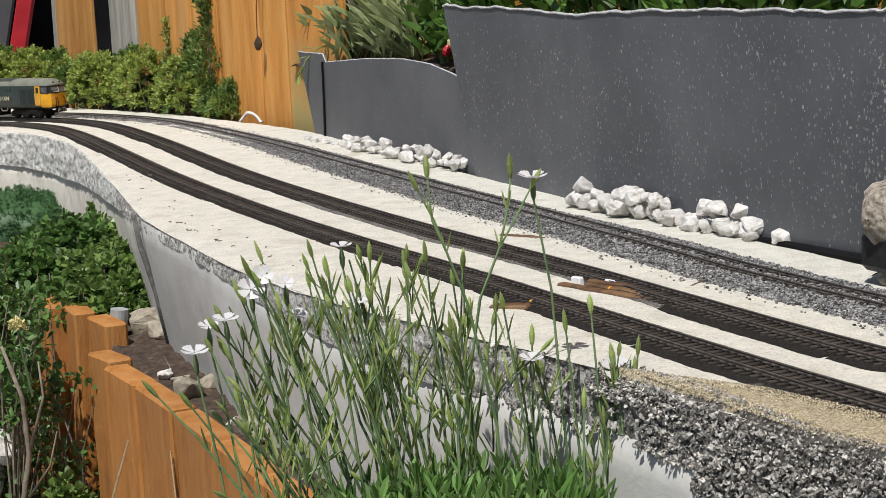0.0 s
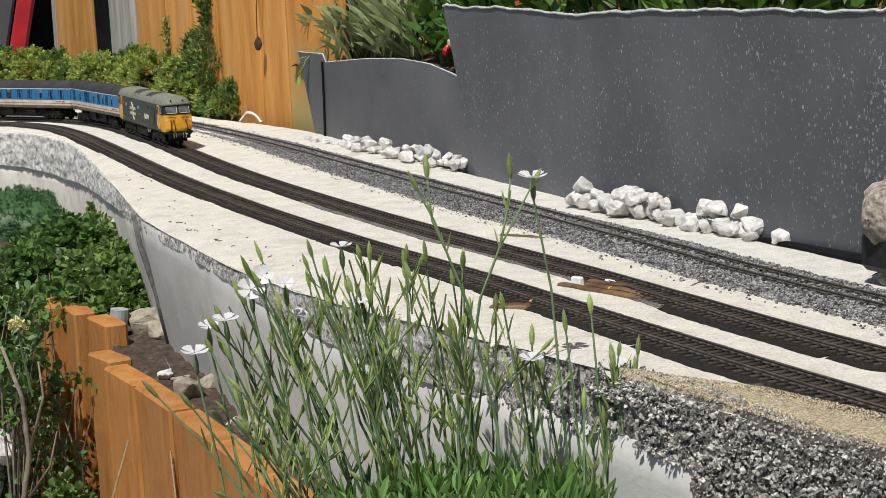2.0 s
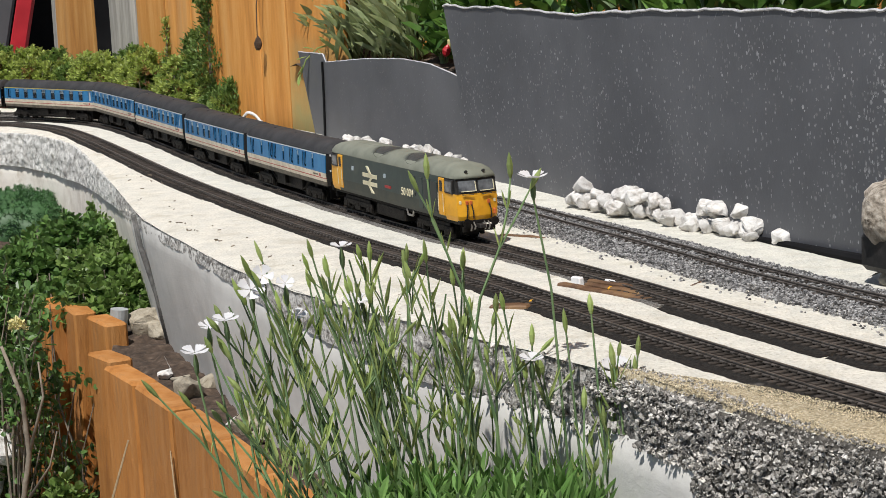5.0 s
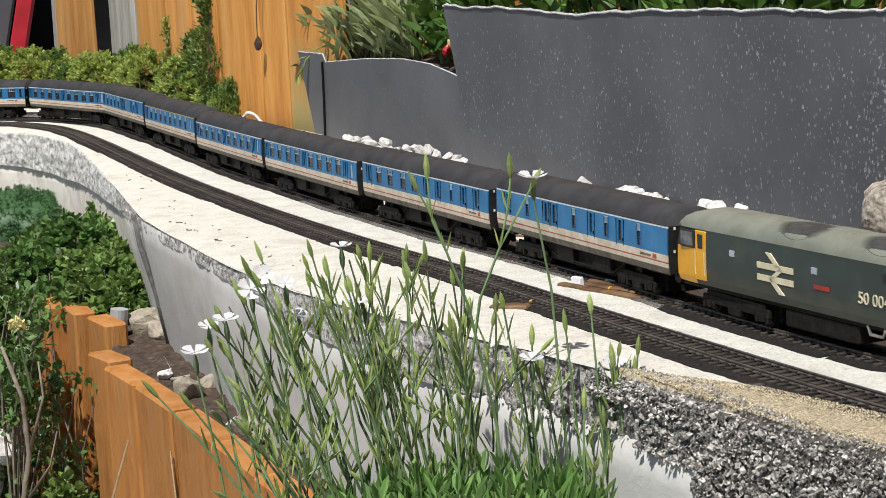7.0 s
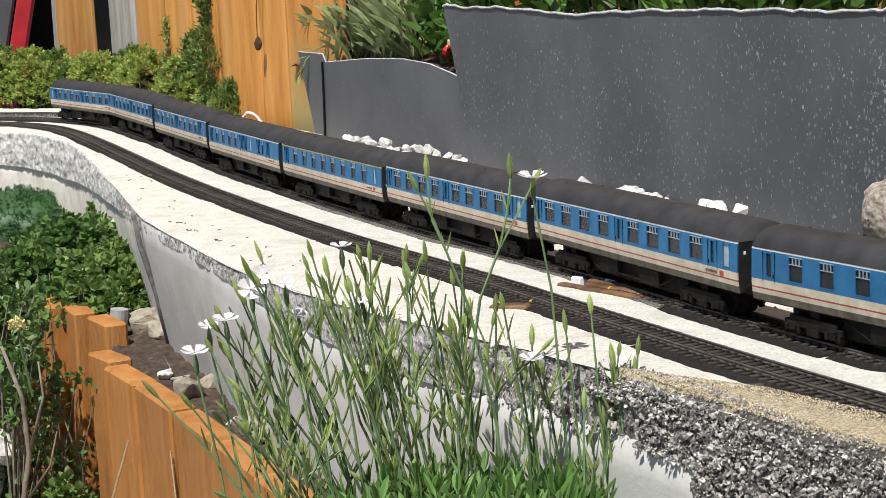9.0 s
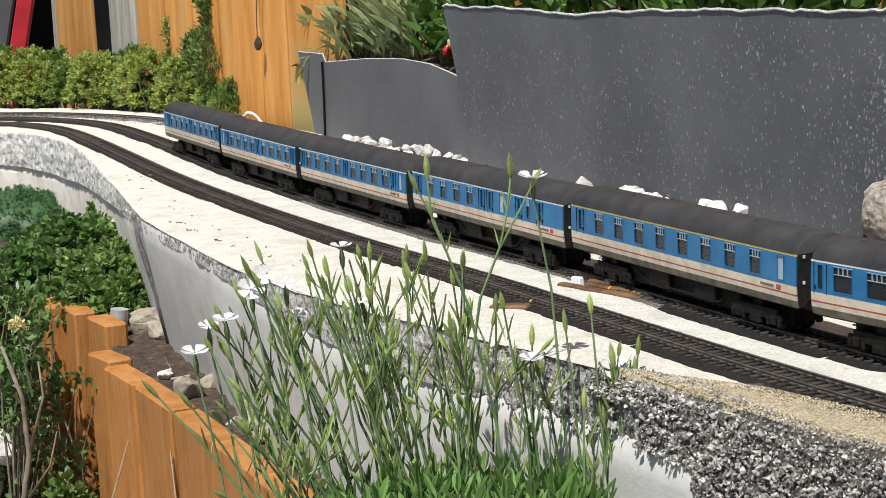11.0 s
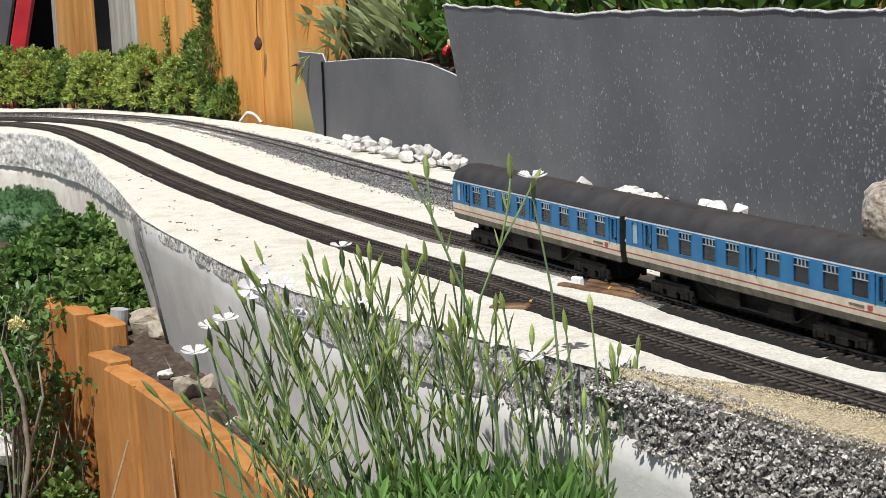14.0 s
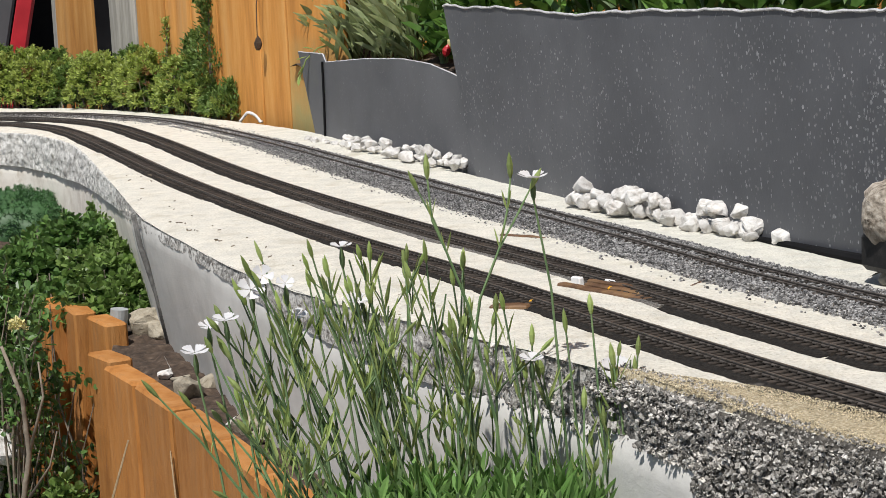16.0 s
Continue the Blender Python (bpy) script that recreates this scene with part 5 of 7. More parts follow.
M["twig"] = surface("grey_brown_twig", two((0.14, 0.11, 0.08), (0.3, 0.26, 0.2)), 90, 5, 0.85, 0.4)
M["pollen"] = surface("cream_yellow_flowers", two((0.6, 0.55, 0.22), (0.75, 0.7, 0.36)), 200, 4, 0.7, 0.3)


def leaves(name, base, way, length, width, mat, parent, label="", fold=0.25, droop=0.0, blunt=0.5, seed=1):
    """Many small folded leaves in one mesh: base points, directions, sizes."""
    rng = np.random.default_rng(seed)
    n = len(base)
    way = way / np.linalg.norm(way, axis=1)[:, None]
    side = np.cross(way, rng.normal(size=(n, 3)) * 0.5 + np.array([0, 0, 1.0]))
    side /= np.linalg.norm(side, axis=1)[:, None] + 1e-9
    up = np.cross(side, way)
    L, Wd = np.asarray(length)[:, None], np.asarray(width)[:, None]
    rows = [base,
            base + way * L * 0.38 + side * Wd * 0.5 + up * Wd * fold,
            base + way * L * 0.78 + side * Wd * blunt * 0.8 + up * (Wd * fold - L * droop * 0.5),
            base + way * L - up * L * droop,
            base + way * L * 0.78 - side * Wd * blunt * 0.8 + up * (Wd * fold - L * droop * 0.5),
            base + way * L * 0.38 - side * Wd * 0.5 + up * Wd * fold]
    v = np.stack(rows, 1).reshape(-1, 3)
    k = np.arange(n)[:, None] * 6
    f = np.concatenate([k + np.array([0, 1, 2, 3]), k + np.array([0, 3, 4, 5])], 0)
    me = mesh_of(name, (v.tolist(), [], f.tolist()), [mat])
    ob = part(name, me, mat, parent, label)
    ob["kind"] = "stuff"
    return ob


def rosettes(rng, centre, radius, height, count, each, lean=0.5):
    """Leaf bases and directions of leaf whorls spread over a lumpy dome."""
    base, way = [], []
    for _ in range(count):
        a, q = rng.uniform(0, 2 * math.pi), math.sqrt(rng.random())
        rise = math.sqrt(max(0.02, 1 - q * q)) * rng.uniform(0.72, 1.06)
        c = np.array(centre) + (radius * q * math.cos(a), radius * q * math.sin(a), height * rise)
        out = np.array([math.cos(a) * q * 0.9, math.sin(a) * q * 0.9, 0.7]) + rng.normal(size=3) * 0.25
        out /= np.linalg.norm(out)
        u = np.cross(out, (0.3, 0.8, 0.5))
        u /= np.linalg.norm(u)
        w = np.cross(out, u)
        p0 = rng.uniform(0, 6)
        for i in range(each):
            b = p0 + i * 2.4
            d = (u * math.cos(b) + w * math.sin(b)) * (0.35 + 0.75 * i / each) + out * (1.1 - lean - 0.5 * i / each)
            base.append(c - out * 0.004 * i / each)
            way.append(d)
    return np.array(base), np.array(way)


def stems_under(rng, centre, radius, height, count, r=0.0011):
    bm = bmesh.new()
    for _ in range(count):
        a, q = rng.uniform(0, 2 * math.pi), math.sqrt(rng.random()) * 0.85
        x, y = centre[0] + radius * q * math.cos(a), centre[1] + radius * q * math.sin(a)
        tube(bm, [(centre[0] + (x - centre[0]) * 0.4, centre[1] + (y - centre[1]) * 0.4, centre[2] - 0.01), (x, y, centre[2] + height * 0.5), (x, y, centre[2] + height * math.sqrt(max(0.05, 1 - q * q)) * 0.92)], [r, r * 0.8, r * 0.5], 5)
    return bm


def build_hedge():
    rng = np.random.default_rng(11)
    cols = []
    for s in np.arange(BACK.where(3.3) - 0.05, BACK.where(2.66), 0.034):
        for row, off in enumerate((-0.035, -0.085)):
            x, y = BACK.at(s, off + rng.uniform(-0.012, 0.012))
            cols.append((x, y, row))
    k = 0
    for x, y, row in cols:
        h = rng.uniform(0.062, 0.088) + (0.012 if row else 0) - (0.02 if y < 2.72 else 0)
        r = rng.uniform(0.036, 0.05)
        if x > -0.33:
            h *= 0.75
        bush = thing("shrub", (x, y, DECK), "small dense green evergreen shrub behind the track", "shrub", "evergreen shrubs")
        part("stems", stems_under(rng, (0, 0, 0), r, h, 7), M["twig"], bush)["kind"] = "stuff"
        b, w = rosettes(rng, (0, 0, 0.002), r, h, 150, 9, 0.35)
        n = len(b)
        leaves("foliage", b, w, rng.uniform(0.006, 0.0105, n), rng.uniform(0.003, 0.005, n), M["hedge"] if rng.random() < 0.72 else M["hedge_dark"], bush, seed=k)
        # inner leaves take the dark green: the shrub's inner shade is in their colour
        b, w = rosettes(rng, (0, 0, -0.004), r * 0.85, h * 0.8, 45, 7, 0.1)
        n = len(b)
        leaves("inner_foliage", b, w, rng.uniform(0.008, 0.013, n), rng.uniform(0.003, 0.005, n), M["hedge_dark"], bush, "inner leaves in darker green as painted shade", seed=k + 100)
        if rng.random() < 0.6:
            b, w = rosettes(rng, (rng.uniform(-0.01, 0.01), -0.012, h * 0.3), r * 0.55, h * 0.55, 20, 7, 0.3)
            n = len(b)
            leaves("brown_tips", b, w, rng.uniform(0.006, 0.01, n), rng.uniform(0.002, 0.004, n), M["hedge_brown"], bush, "browned leaf tips", seed=k + 200)
        k += 1
    # upright conifer against the fence, and its small sprig
    for (x, y, h, r, n0) in ((-0.335, 2.735, 0.26, 0.03, 420), (-0.425, 2.895, 0.135, 0.008, 40), (-0.30, 2.665, 0.05, 0.035, 120), (-0.365, 2.79, 0.12, 0.04, 220)):
        tree = thing("conifer", (x, y, DECK), "upright dark green conifer growing against the fence", "shrub")
        bm = bmesh.new()
        tube(bm, [(0, 0, -0.02), (0.004, 0, h * 0.5), (0.008, 0.0, h * 0.95)], [0.0035, 0.0025, 0.001], 7)
        part("trunk", bm, M["twig"], tree)
        base, way = [], []
        for _ in range(n0):
            v = rng.random() ** 0.8
            rr = r * (1.05 - 0.75 * v) * rng.uniform(0.4, 1.05) * (1 + 0.4 * math.sin(v * 17 + x * 50))
            a = rng.uniform(0, 6.28)
            c = np.array([0.008 * v + rr * math.cos(a), rr * math.sin(a), 0.004 + h * v])
            for i in range(9):
                base.append(c + rng.normal(size=3) * 0.003)
                way.append(np.array([math.cos(a) * 0.6, math.sin(a) * 0.6, 0.8]) + rng.normal(size=3) * 0.55)
        n = len(base)
        leaves("foliage", np.array(base), np.array(way), rng.uniform(0.005, 0.01, n), rng.uniform(0.002, 0.0036, n), M["hedge_dark"] if n0 > 100 else M["hedge"], tree, seed=int(h * 1000))


def build_sedums():
    rng = np.random.default_rng(21)
    spots = [(-0.318, 1.80, 0.042, 0.04, 0), (-0.335, 1.885, 0.045, 0.062, 0), (-0.352, 1.96, 0.045, 0.068, 0), (-0.37, 2.04, 0.045, 0.07, 0), (-0.335, 1.83, 0.05, 0.055, 0), (-0.345, 1.785, 0.045, 0.036, 0), (-0.37, 1.87, 0.06, 0.058, 0), (-0.33, 1.93, 0.055, 0.058, 0), (-0.39, 1.985, 0.07, 0.066, 1), (-0.345, 2.05, 0.06, 0.066, 1),
             (-0.425, 1.88, 0.055, 0.06, 1), (-0.40, 1.80, 0.05, 0.034, 1), (-0.455, 1.93, 0.055, 0.05, 1), (-0.46, 1.82, 0.05, 0.02, 1), (-0.43, 2.08, 0.08, 0.066, 1), (-0.285, 1.86, 0.042, 0.085, 0), (-0.298, 1.93, 0.046, 0.1, 0), (-0.32, 2.0, 0.052, 0.105, 0), (-0.345, 2.09, 0.058, 0.105, 0), (-0.277, 1.80, 0.032, 0.055, 0), (-0.37, 2.16, 0.06, 0.1, 0), (-0.385, 1.93, 0.05, 0.082, 1)]
    for k, (x, y, r, h, dark) in enumerate(spots):
        z = -0.126
        plant = thing("stonecrop", (x, y, z), "low cushion of fleshy round-leaved green stonecrop", "plant", "stonecrop cushions")
        part("stems", stems_under(rng, (0, 0, 0), r, h, 16, 0.0016), M["twig"], plant)["kind"] = "stuff"
        b, w = rosettes(rng, (0, 0, 0), r, h, 105, 8, 0.45)
        n = len(b)
        leaves("foliage", b, w, rng.uniform(0.0065, 0.011, n), rng.uniform(0.0048, 0.0078, n), M["sedum_dark"] if dark else M["sedum"], plant, fold=0.12, blunt=0.62, seed=k)
        # inner leaves always in the darker green, which paints shade inside the cushion
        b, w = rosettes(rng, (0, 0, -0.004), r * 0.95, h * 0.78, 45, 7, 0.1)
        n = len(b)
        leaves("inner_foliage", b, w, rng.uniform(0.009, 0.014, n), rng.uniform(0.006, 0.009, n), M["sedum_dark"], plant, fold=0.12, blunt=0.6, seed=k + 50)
    # hanging growth and the small yellow-green rosette low down
    for k, (x, y, z, r, h, m) in enumerate(((-0.45, 1.745, -0.20, 0.045, 0.075, "sedum_dark"), (-0.42, 1.69, -0.25, 0.04, 0.07, "sedum_dark"), (-0.335, 1.53, -0.262, 0.022, 0.045, "sedum"), (-0.405, 1.6, -0.31, 0.04, 0.05, "sedum_dark"), (-0.45, 1.7, -0.34, 0.05, 0.07, "sedum_dark"), (-0.36, 1.52, -0.32, 0.04, 0.05, "sedum_dark"))):
        plant = thing("trailing_plant", (x, y, z), "loose dark green trailing plant below the edging" if m == "sedum_dark" else "small bright green succulent rosettes beside edging boards", "plant")
        part("stems", stems_under(rng, (0, 0, -0.06), r, h + 0.06, 14, 0.0011), M["twig"], plant)["kind"] = "stuff"
        b, w = rosettes(rng, (0, 0, 0), r, h, 34 if m == "sedum" else 26, 8, 0.4)
        n = len(b)
        leaves("foliage", b, w, rng.uniform(0.007, 0.013, n), rng.uniform(0.004, 0.008, n), M[m], plant, fold=0.12, blunt=0.6, seed=k + 90)
    # tangle of old stems and sparse leaves before the back boards
    tangle = thing("old_stems", (-0.40, 1.63, -0.3), "tangle of bare grey stems and sparse dark leaves below the edging", "plant")
    bm = bmesh.new()
    lb, lw = [], []
    for _ in range(110):
        x, y = rng.uniform(-0.06, 0.035), rng.uniform(-0.06, 0.05)
        h = rng.uniform(0.06, 0.23) * (1 if x < 0.01 else 0.75)
        pts = [(x + rng.normal() * 0.012, y, -0.1)]
        for k in range(1, 5):
            pts.append((pts[-1][0] + rng.normal() * 0.012, pts[-1][1] + rng.normal() * 0.01, -0.1 + (h + 0.1) * k / 4))
        tube(bm, pts, list(np.linspace(rng.uniform(0.0008, 0.0022), 0.0005, 5)), 5)
        for q in pts[1:]:
            for _k in range(11):
                lb.append(np.array(q) + rng.normal(size=3) * 0.006)
                lw.append(rng.normal(size=3) * 0.8 + (0, -0.2, 0.5))
    part("stems", bm, M["twig"], tangle)["kind"] = "stuff"
    n = len(lb)
    leaves("foliage", np.array(lb), np.array(lw), rng.uniform(0.006, 0.011, n), rng.uniform(0.003, 0.006, n), M["sedum_dark"], tangle, fold=0.15, blunt=0.6, seed=91)
    # loose arching growth beside the boards
    for k, (x, y, z, n0, reach) in enumerate(((-0.425, 1.66, -0.24, 20, 0.05), (-0.385, 1.56, -0.26, 12, 0.035))):
        plant = thing("trailing_plant", (x, y, z), "loose dark green plant with thin arching stems beside edging boards", "plant")
        bm = bmesh.new()
        lb, lw = [], []
        for _ in range(n0):
            tip = Vector((rng.uniform(-0.012, reach), rng.uniform(-0.02, 0.055), rng.uniform(0.11, 0.2)))
            pts = [(rng.normal() * 0.012, rng.normal() * 0.012, -0.17), tip * 0.45 + Vector((-0.006, 0, 0.02)), tip * 0.8 + Vector((-0.004, 0, 0.016)), tip]
            tube(bm, pts, [0.0014, 0.0012, 0.001, 0.0006], 5)
            for u in np.linspace(0.3, 1, 7):
                c = Vector(pts[1]).lerp(tip, u)
                for _k in range(6):
                    lb.append(np.array(c) + rng.normal(size=3) * 0.003)
                    lw.append(rng.normal(size=3) + (0, 0, 0.4))
        part("stems", bm, M["twig"], plant)["kind"] = "stuff"
        n = len(lb)
        leaves("foliage", np.array(lb), np.array(lw), rng.uniform(0.006, 0.012, n), rng.uniform(0.003, 0.006, n), M["sedum_dark"], plant, fold=0.15, blunt=0.6, seed=k + 300)
    # fine-leaved mat at the foot of the curved wall
    mat = thing("moss_mat", (-0.575, 2.46, -0.13), "fine dark green mossy mat against the white wall", "plant")
    b, w = rosettes(rng, (0, 0, 0), 0.085, 0.06, 900, 7, 0.3)
    n = len(b)
    leaves("foliage", b, w, rng.uniform(0.004, 0.007, n), rng.uniform(0.0012, 0.0022, n), M["moss"], mat, seed=77)
    part("cushion", cushion(0.083, 0.057), M["moss"], mat, is_smooth=True)
    # grey dead stems and the cream flower head
    dead = thing("dry_stem", (-0.365, 1.52, -0.3), "bare grey twisting dead stem", "plant")
    bm = bmesh.new()
    tube(bm, [(-0.035, -0.02, -0.1), (-0.012, 0, 0.03), (0.004, 0.0, 0.11), (0.002, 0, 0.16), (-0.012, 0, 0.205)], [0.003, 0.0026, 0.0024, 0.002, 0.0014], 7)
    tube(bm, [(0.004, 0, 0.11), (0.02, 0.0, 0.16), (0.018, 0, 0.19)], [0.0018, 0.0012, 0.0008], 6)
    tube(bm, [(-0.012, 0, 0.03), (-0.03, 0.0, 0.09), (-0.05, 0, 0.13)], [0.0018, 0.0012, 0.0008], 6)
    tube(bm, [(0.0, 0, 0.07), (0.022, -0.004, 0.10), (0.03, -0.004, 0.13)], [0.0014, 0.001, 0.0006], 6)
    part("stem", bm, M["twig"], dead, is_smooth=True)
    head = thing("flower_head", (-0.362, 1.52, -0.09), "pale cream-yellow stonecrop flower head on its stalk", "flower")
    bm = bmesh.new()
    tube(bm, [(0.008, 0, -0.05), (0.002, 0, -0.01), (0, 0, 0.014)], [0.0012, 0.0011, 0.001], 6)
    part("stalk", bm, M["stalk"], head)
    b, w = rosettes(rng, (0, 0, 0.008), 0.008, 0.010, 34, 5, 0.3)
    n = len(b)
    leaves("florets", b, w, rng.uniform(0.002, 0.004, n), rng.uniform(0.0015, 0.0025, n), M["pollen"], head, seed=5)
    # straw lying in front of the boards
    straw = thing("dry_grass", (-0.243, 1.34, -0.240), "a few bleached dry grass stems before the edging", "dry grass")
    bm = bmesh.new()
    for a, b, c in (((-0.035, 0, -0.08), (-0.022, 0, 0.04), (0.0, 0, 0.105)), ((0.0, 0, -0.08), (0.03, 0, 0.045), (0.052, 0, 0.07)), ((0.03, 0.002, -0.08), (0.034, 0, 0.03), (0.031, 0, 0.095)), ((0.0, 0, -0.08), (0.006, 0, 0.02), (0.006, 0, 0.052)), ((0.05, 0, -0.08), (0.05, 0, 0.03), (0.056, 0, 0.055))):
        tube(bm, [a, b, c], [0.0015, 0.0012, 0.0007], 5)
    part("stems", bm, M["dry"], straw)["kind"] = "stuff"


def cushion(r, h):
    bm = bmesh.new()
    bmesh.ops.create_icosphere(bm, subdivisions=4, radius=1)
    for v in bm.verts:
        d = 1 + 0.12 * noise.noise(v.co * 2.3)
        v.co = Vector((v.co.x * r * d, v.co.y * r * d, max(-0.01, v.co.z * h * d)))
    return bm


# ---- the flowering pinks before the wall ----
def spindle(bm, c, d, L, r, n=6):
    c, d = Vector(c), Vector(d).normalized()
    tube(bm, [c, c + d * L * 0.18, c + d * L * 0.5, c + d * L * 0.8, c + d * L], [r * 0.35, r * 0.8, r, r * 0.6, r * 0.08], n)


def build_pinks():
    rng = np.random.default_rng(31)
    clump = thing("pinks_clump", (0, 0.95, -0.128), "clump of pinks with thin stems, green buds and few white flowers", "flowering plant")
    stems, buds, leaf_b, leaf_w, leaf_l, leaf_s = bmesh.new(), bmesh.new(), [], [], [], []

    def stem(tip, foot, bud=True, size=1.0, pairs=4):
        tip, foot = Vector(tip), Vector(foot)
        mid = foot.lerp(tip, 0.5) + Vector((rng.normal() * 0.004, rng.normal() * 0.004, 0.006))
        pts = [foot, foot.lerp(mid, 0.5) + Vector((0.002, 0, 0.002)), mid, mid.lerp(tip, 0.5) + Vector((0, 0, 0.0025)), tip]
        tube(stems, pts, [0.0009, 0.0009, 0.0008, 0.00065, 0.0005], 5)
        d = (pts[4] - pts[3]).normalized()
        if bud:
            spindle(buds, tip - d * 0.001, d, 0.0105 * size * rng.uniform(0.8, 1.25), 0.00145 * size * rng.uniform(0.85, 1.2))
        for i in range(pairs):
            u = rng.uniform(0.3, 0.92)
            q = foot.lerp(tip, u) + Vector((0, 0, 0.003))
            for sg in (-1, 1):
                leaf_b.append(q)
                leaf_w.append(np.array([sg * rng.uniform(0.12, 0.5), rng.normal() * 0.25, 1.0]))
                leaf_l.append(rng.uniform(0.012, 0.025))
                leaf_s.append(rng.uniform(0.0013, 0.0025))
            if rng.random() < 0.35:
                side = q + Vector((rng.normal() * 0.006, rng.normal() * 0.004, rng.uniform(0.008, 0.02)))
                tube(stems, [q, q.lerp(side, 0.5) + Vector((rng.normal() * 0.001, 0, 0)), side], [0.0006, 0.0005, 0.0004], 4)
                spindle(buds, side, side - q, rng.uniform(0.007, 0.0105), rng.uniform(0.0011, 0.0015), 5)

    for i in range(56):
        u = rng.random()
        tx = -0.128 + 0.135 * u ** 1.25 if i < 48 else rng.uniform(0.0, 0.05)
        top = float(np.interp(tx, [-0.13, -0.1, -0.05, 0.0, 0.04, 0.09], [0.022, 0.058, 0.068, 0.062, 0.038, 0.0]))
        tz = top - abs(rng.normal()) * 0.028
        ty = rng.uniform(0.915, 0.965)
        foot = (tx * 0.55 + 0.012 + rng.normal() * 0.012 if i < 48 else tx + rng.normal() * 0.008, rng.uniform(0.905, 0.96), -0.126)
        stem((tx, ty, max(tz, -0.05)), foot, rng.random() < 0.85)
    # the tall single stems
    for tip, foot in (((0.062, 0.935, 0.018), (0.085, 0.925, -0.126)), ((0.075, 0.93, 0.028), (0.083, 0.925, -0.126)), ((0.098, 0.925, 0.006), (0.09, 0.92, -0.126)), ((0.026, 0.935, 0.03), (0.02, 0.93, -0.126)), ((0.04, 0.93, -0.005), (0.045, 0.925, -0.126)), ((0.069, 0.92, -0.02), (0.07, 0.92, -0.126)), ((-0.152, 0.93, -0.006), (-0.07, 0.94, -0.126)), ((-0.135, 0.93, -0.012), (-0.07, 0.94, -0.126))):
        stem(tip, foot, True, 1.15, 2)
    for _ in range(11):
        tx = rng.uniform(0.076, 0.101)
        stem((tx, rng.uniform(0.912, 0.924), rng.uniform(-0.045, 0.006)), (0.086 + rng.normal() * 0.006, 0.918, -0.126), rng.random() < 0.8, 1.1, 3)
    # two tall forked stems
    for line, twig in ((((-0.0065, 0.941, 0.1), (-0.005, 0.936, 0.079), (0.002, 0.933, 0.062), (0.012, 0.93, 0.034), (0.024, 0.93, -0.03), (0.028, 0.93, -0.126)), (-0.0115, 0.94, 0.0935)),
                       (((0.0365, 0.941, 0.0985), (0.034, 0.936, 0.082), (0.029, 0.933, 0.063), (0.018, 0.93, 0.038), (0.006, 0.93, -0.03), (0.0, 0.93, -0.126)), (0.0465, 0.94, 0.0925))):
        tube(stems, line, [0.0005, 0.0006, 0.0007, 0.0008, 0.0009, 0.001], 5)
        spindle(buds, line[0], (-0.02, 0, 1), 0.0135, 0.0018)
        fork = Vector(line[2])
        tube(stems, [fork, fork.lerp(Vector(twig), 0.5) + Vector((0.0008, 0, 0.001)), twig], [0.0006, 0.0006, 0.0005], 5)
        spindle(buds, twig, Vector(twig) - fork, 0.0125, 0.0015)
        for u in (1, 2):
            for sg in (-1, 1):
                leaf_b.append(Vector(line[u]))
                leaf_w.append(np.array([sg * 0.22, 0, 1.0]))
                leaf_l.append(0.012)
                leaf_s.append(0.0013)
    part("stems", stems, M["stalk"], clump)["kind"] = "stuff"
    part("buds", buds, M["bud"], clump, "pale green pointed buds")["kind"] = "stuff"
    leaves("stem_leaves", np.array([tuple(q) for q in leaf_b]), np.array(leaf_w), np.array(leaf_l), np.array(leaf_s), M["bud"], clump, fold=0.3, blunt=0.4, seed=2)
    # tuft of narrow blades
    n = 1500
    base = np.c_[-0.065 + 0.145 * rng.random(n) ** 0.9, rng.uniform(0.885, 0.95, n), np.full(n, -0.128) + rng.random(n) * 0.055 * (rng.random(n) < 0.7)]
    base[:, 2] -= np.maximum(0, np.abs(base[:, 0] - 0.01) - 0.06) * 0.6
    way = np.c_[rng.normal(0, 0.32, n) + base[:, 0] * 1.5, rng.normal(-0.1, 0.3, n), np.ones(n)]
    leaves("blades", base, way, rng.uniform(0.018, 0.038, n), rng.uniform(0.0019, 0.0037, n), M["pink_leaf"], clump, fold=0.3, droop=0.1, blunt=0.45, seed=9)
    # leafy shoots with paired broad blades
    sb, sw, sl, ss = [], [], [], []
    shoots = bmesh.new()
    for _ in range(150):
        x = rng.uniform(-0.06, 0.078)
        top = float(np.interp(x, [-0.06, -0.02, 0.01, 0.05, 0.072], [-0.06, -0.036, -0.034, -0.046, -0.065])) - abs(rng.normal()) * 0.016
        y = rng.uniform(0.865, 0.93)
        lean = Vector((rng.normal() * 0.006, rng.normal() * 0.006, 0))
        foot_, head = Vector((x, y, -0.127)), Vector((x, y, top - 0.012)) + lean
        tube(shoots, [foot_, foot_.lerp(head, 0.6), head], [0.0011, 0.001, 0.0008], 5)
        a = rng.uniform(0, 3.1)
        for k in range(7):
            q = foot_.lerp(head, 1 - 0.12 * k)
            for sg in (0, math.pi):
                b = a + sg + k * 1.57 + rng.normal() * 0.2
                sb.append(tuple(q))
                sw.append((math.cos(b) * (0.35 + 0.12 * k), math.sin(b) * (0.35 + 0.12 * k), 1.0 - 0.06 * k))
                sl.append(rng.uniform(0.010, 0.017))
                ss.append(rng.uniform(0.0024, 0.0042))
    part("shoots", shoots, M["stalk"], clump)["kind"] = "stuff"
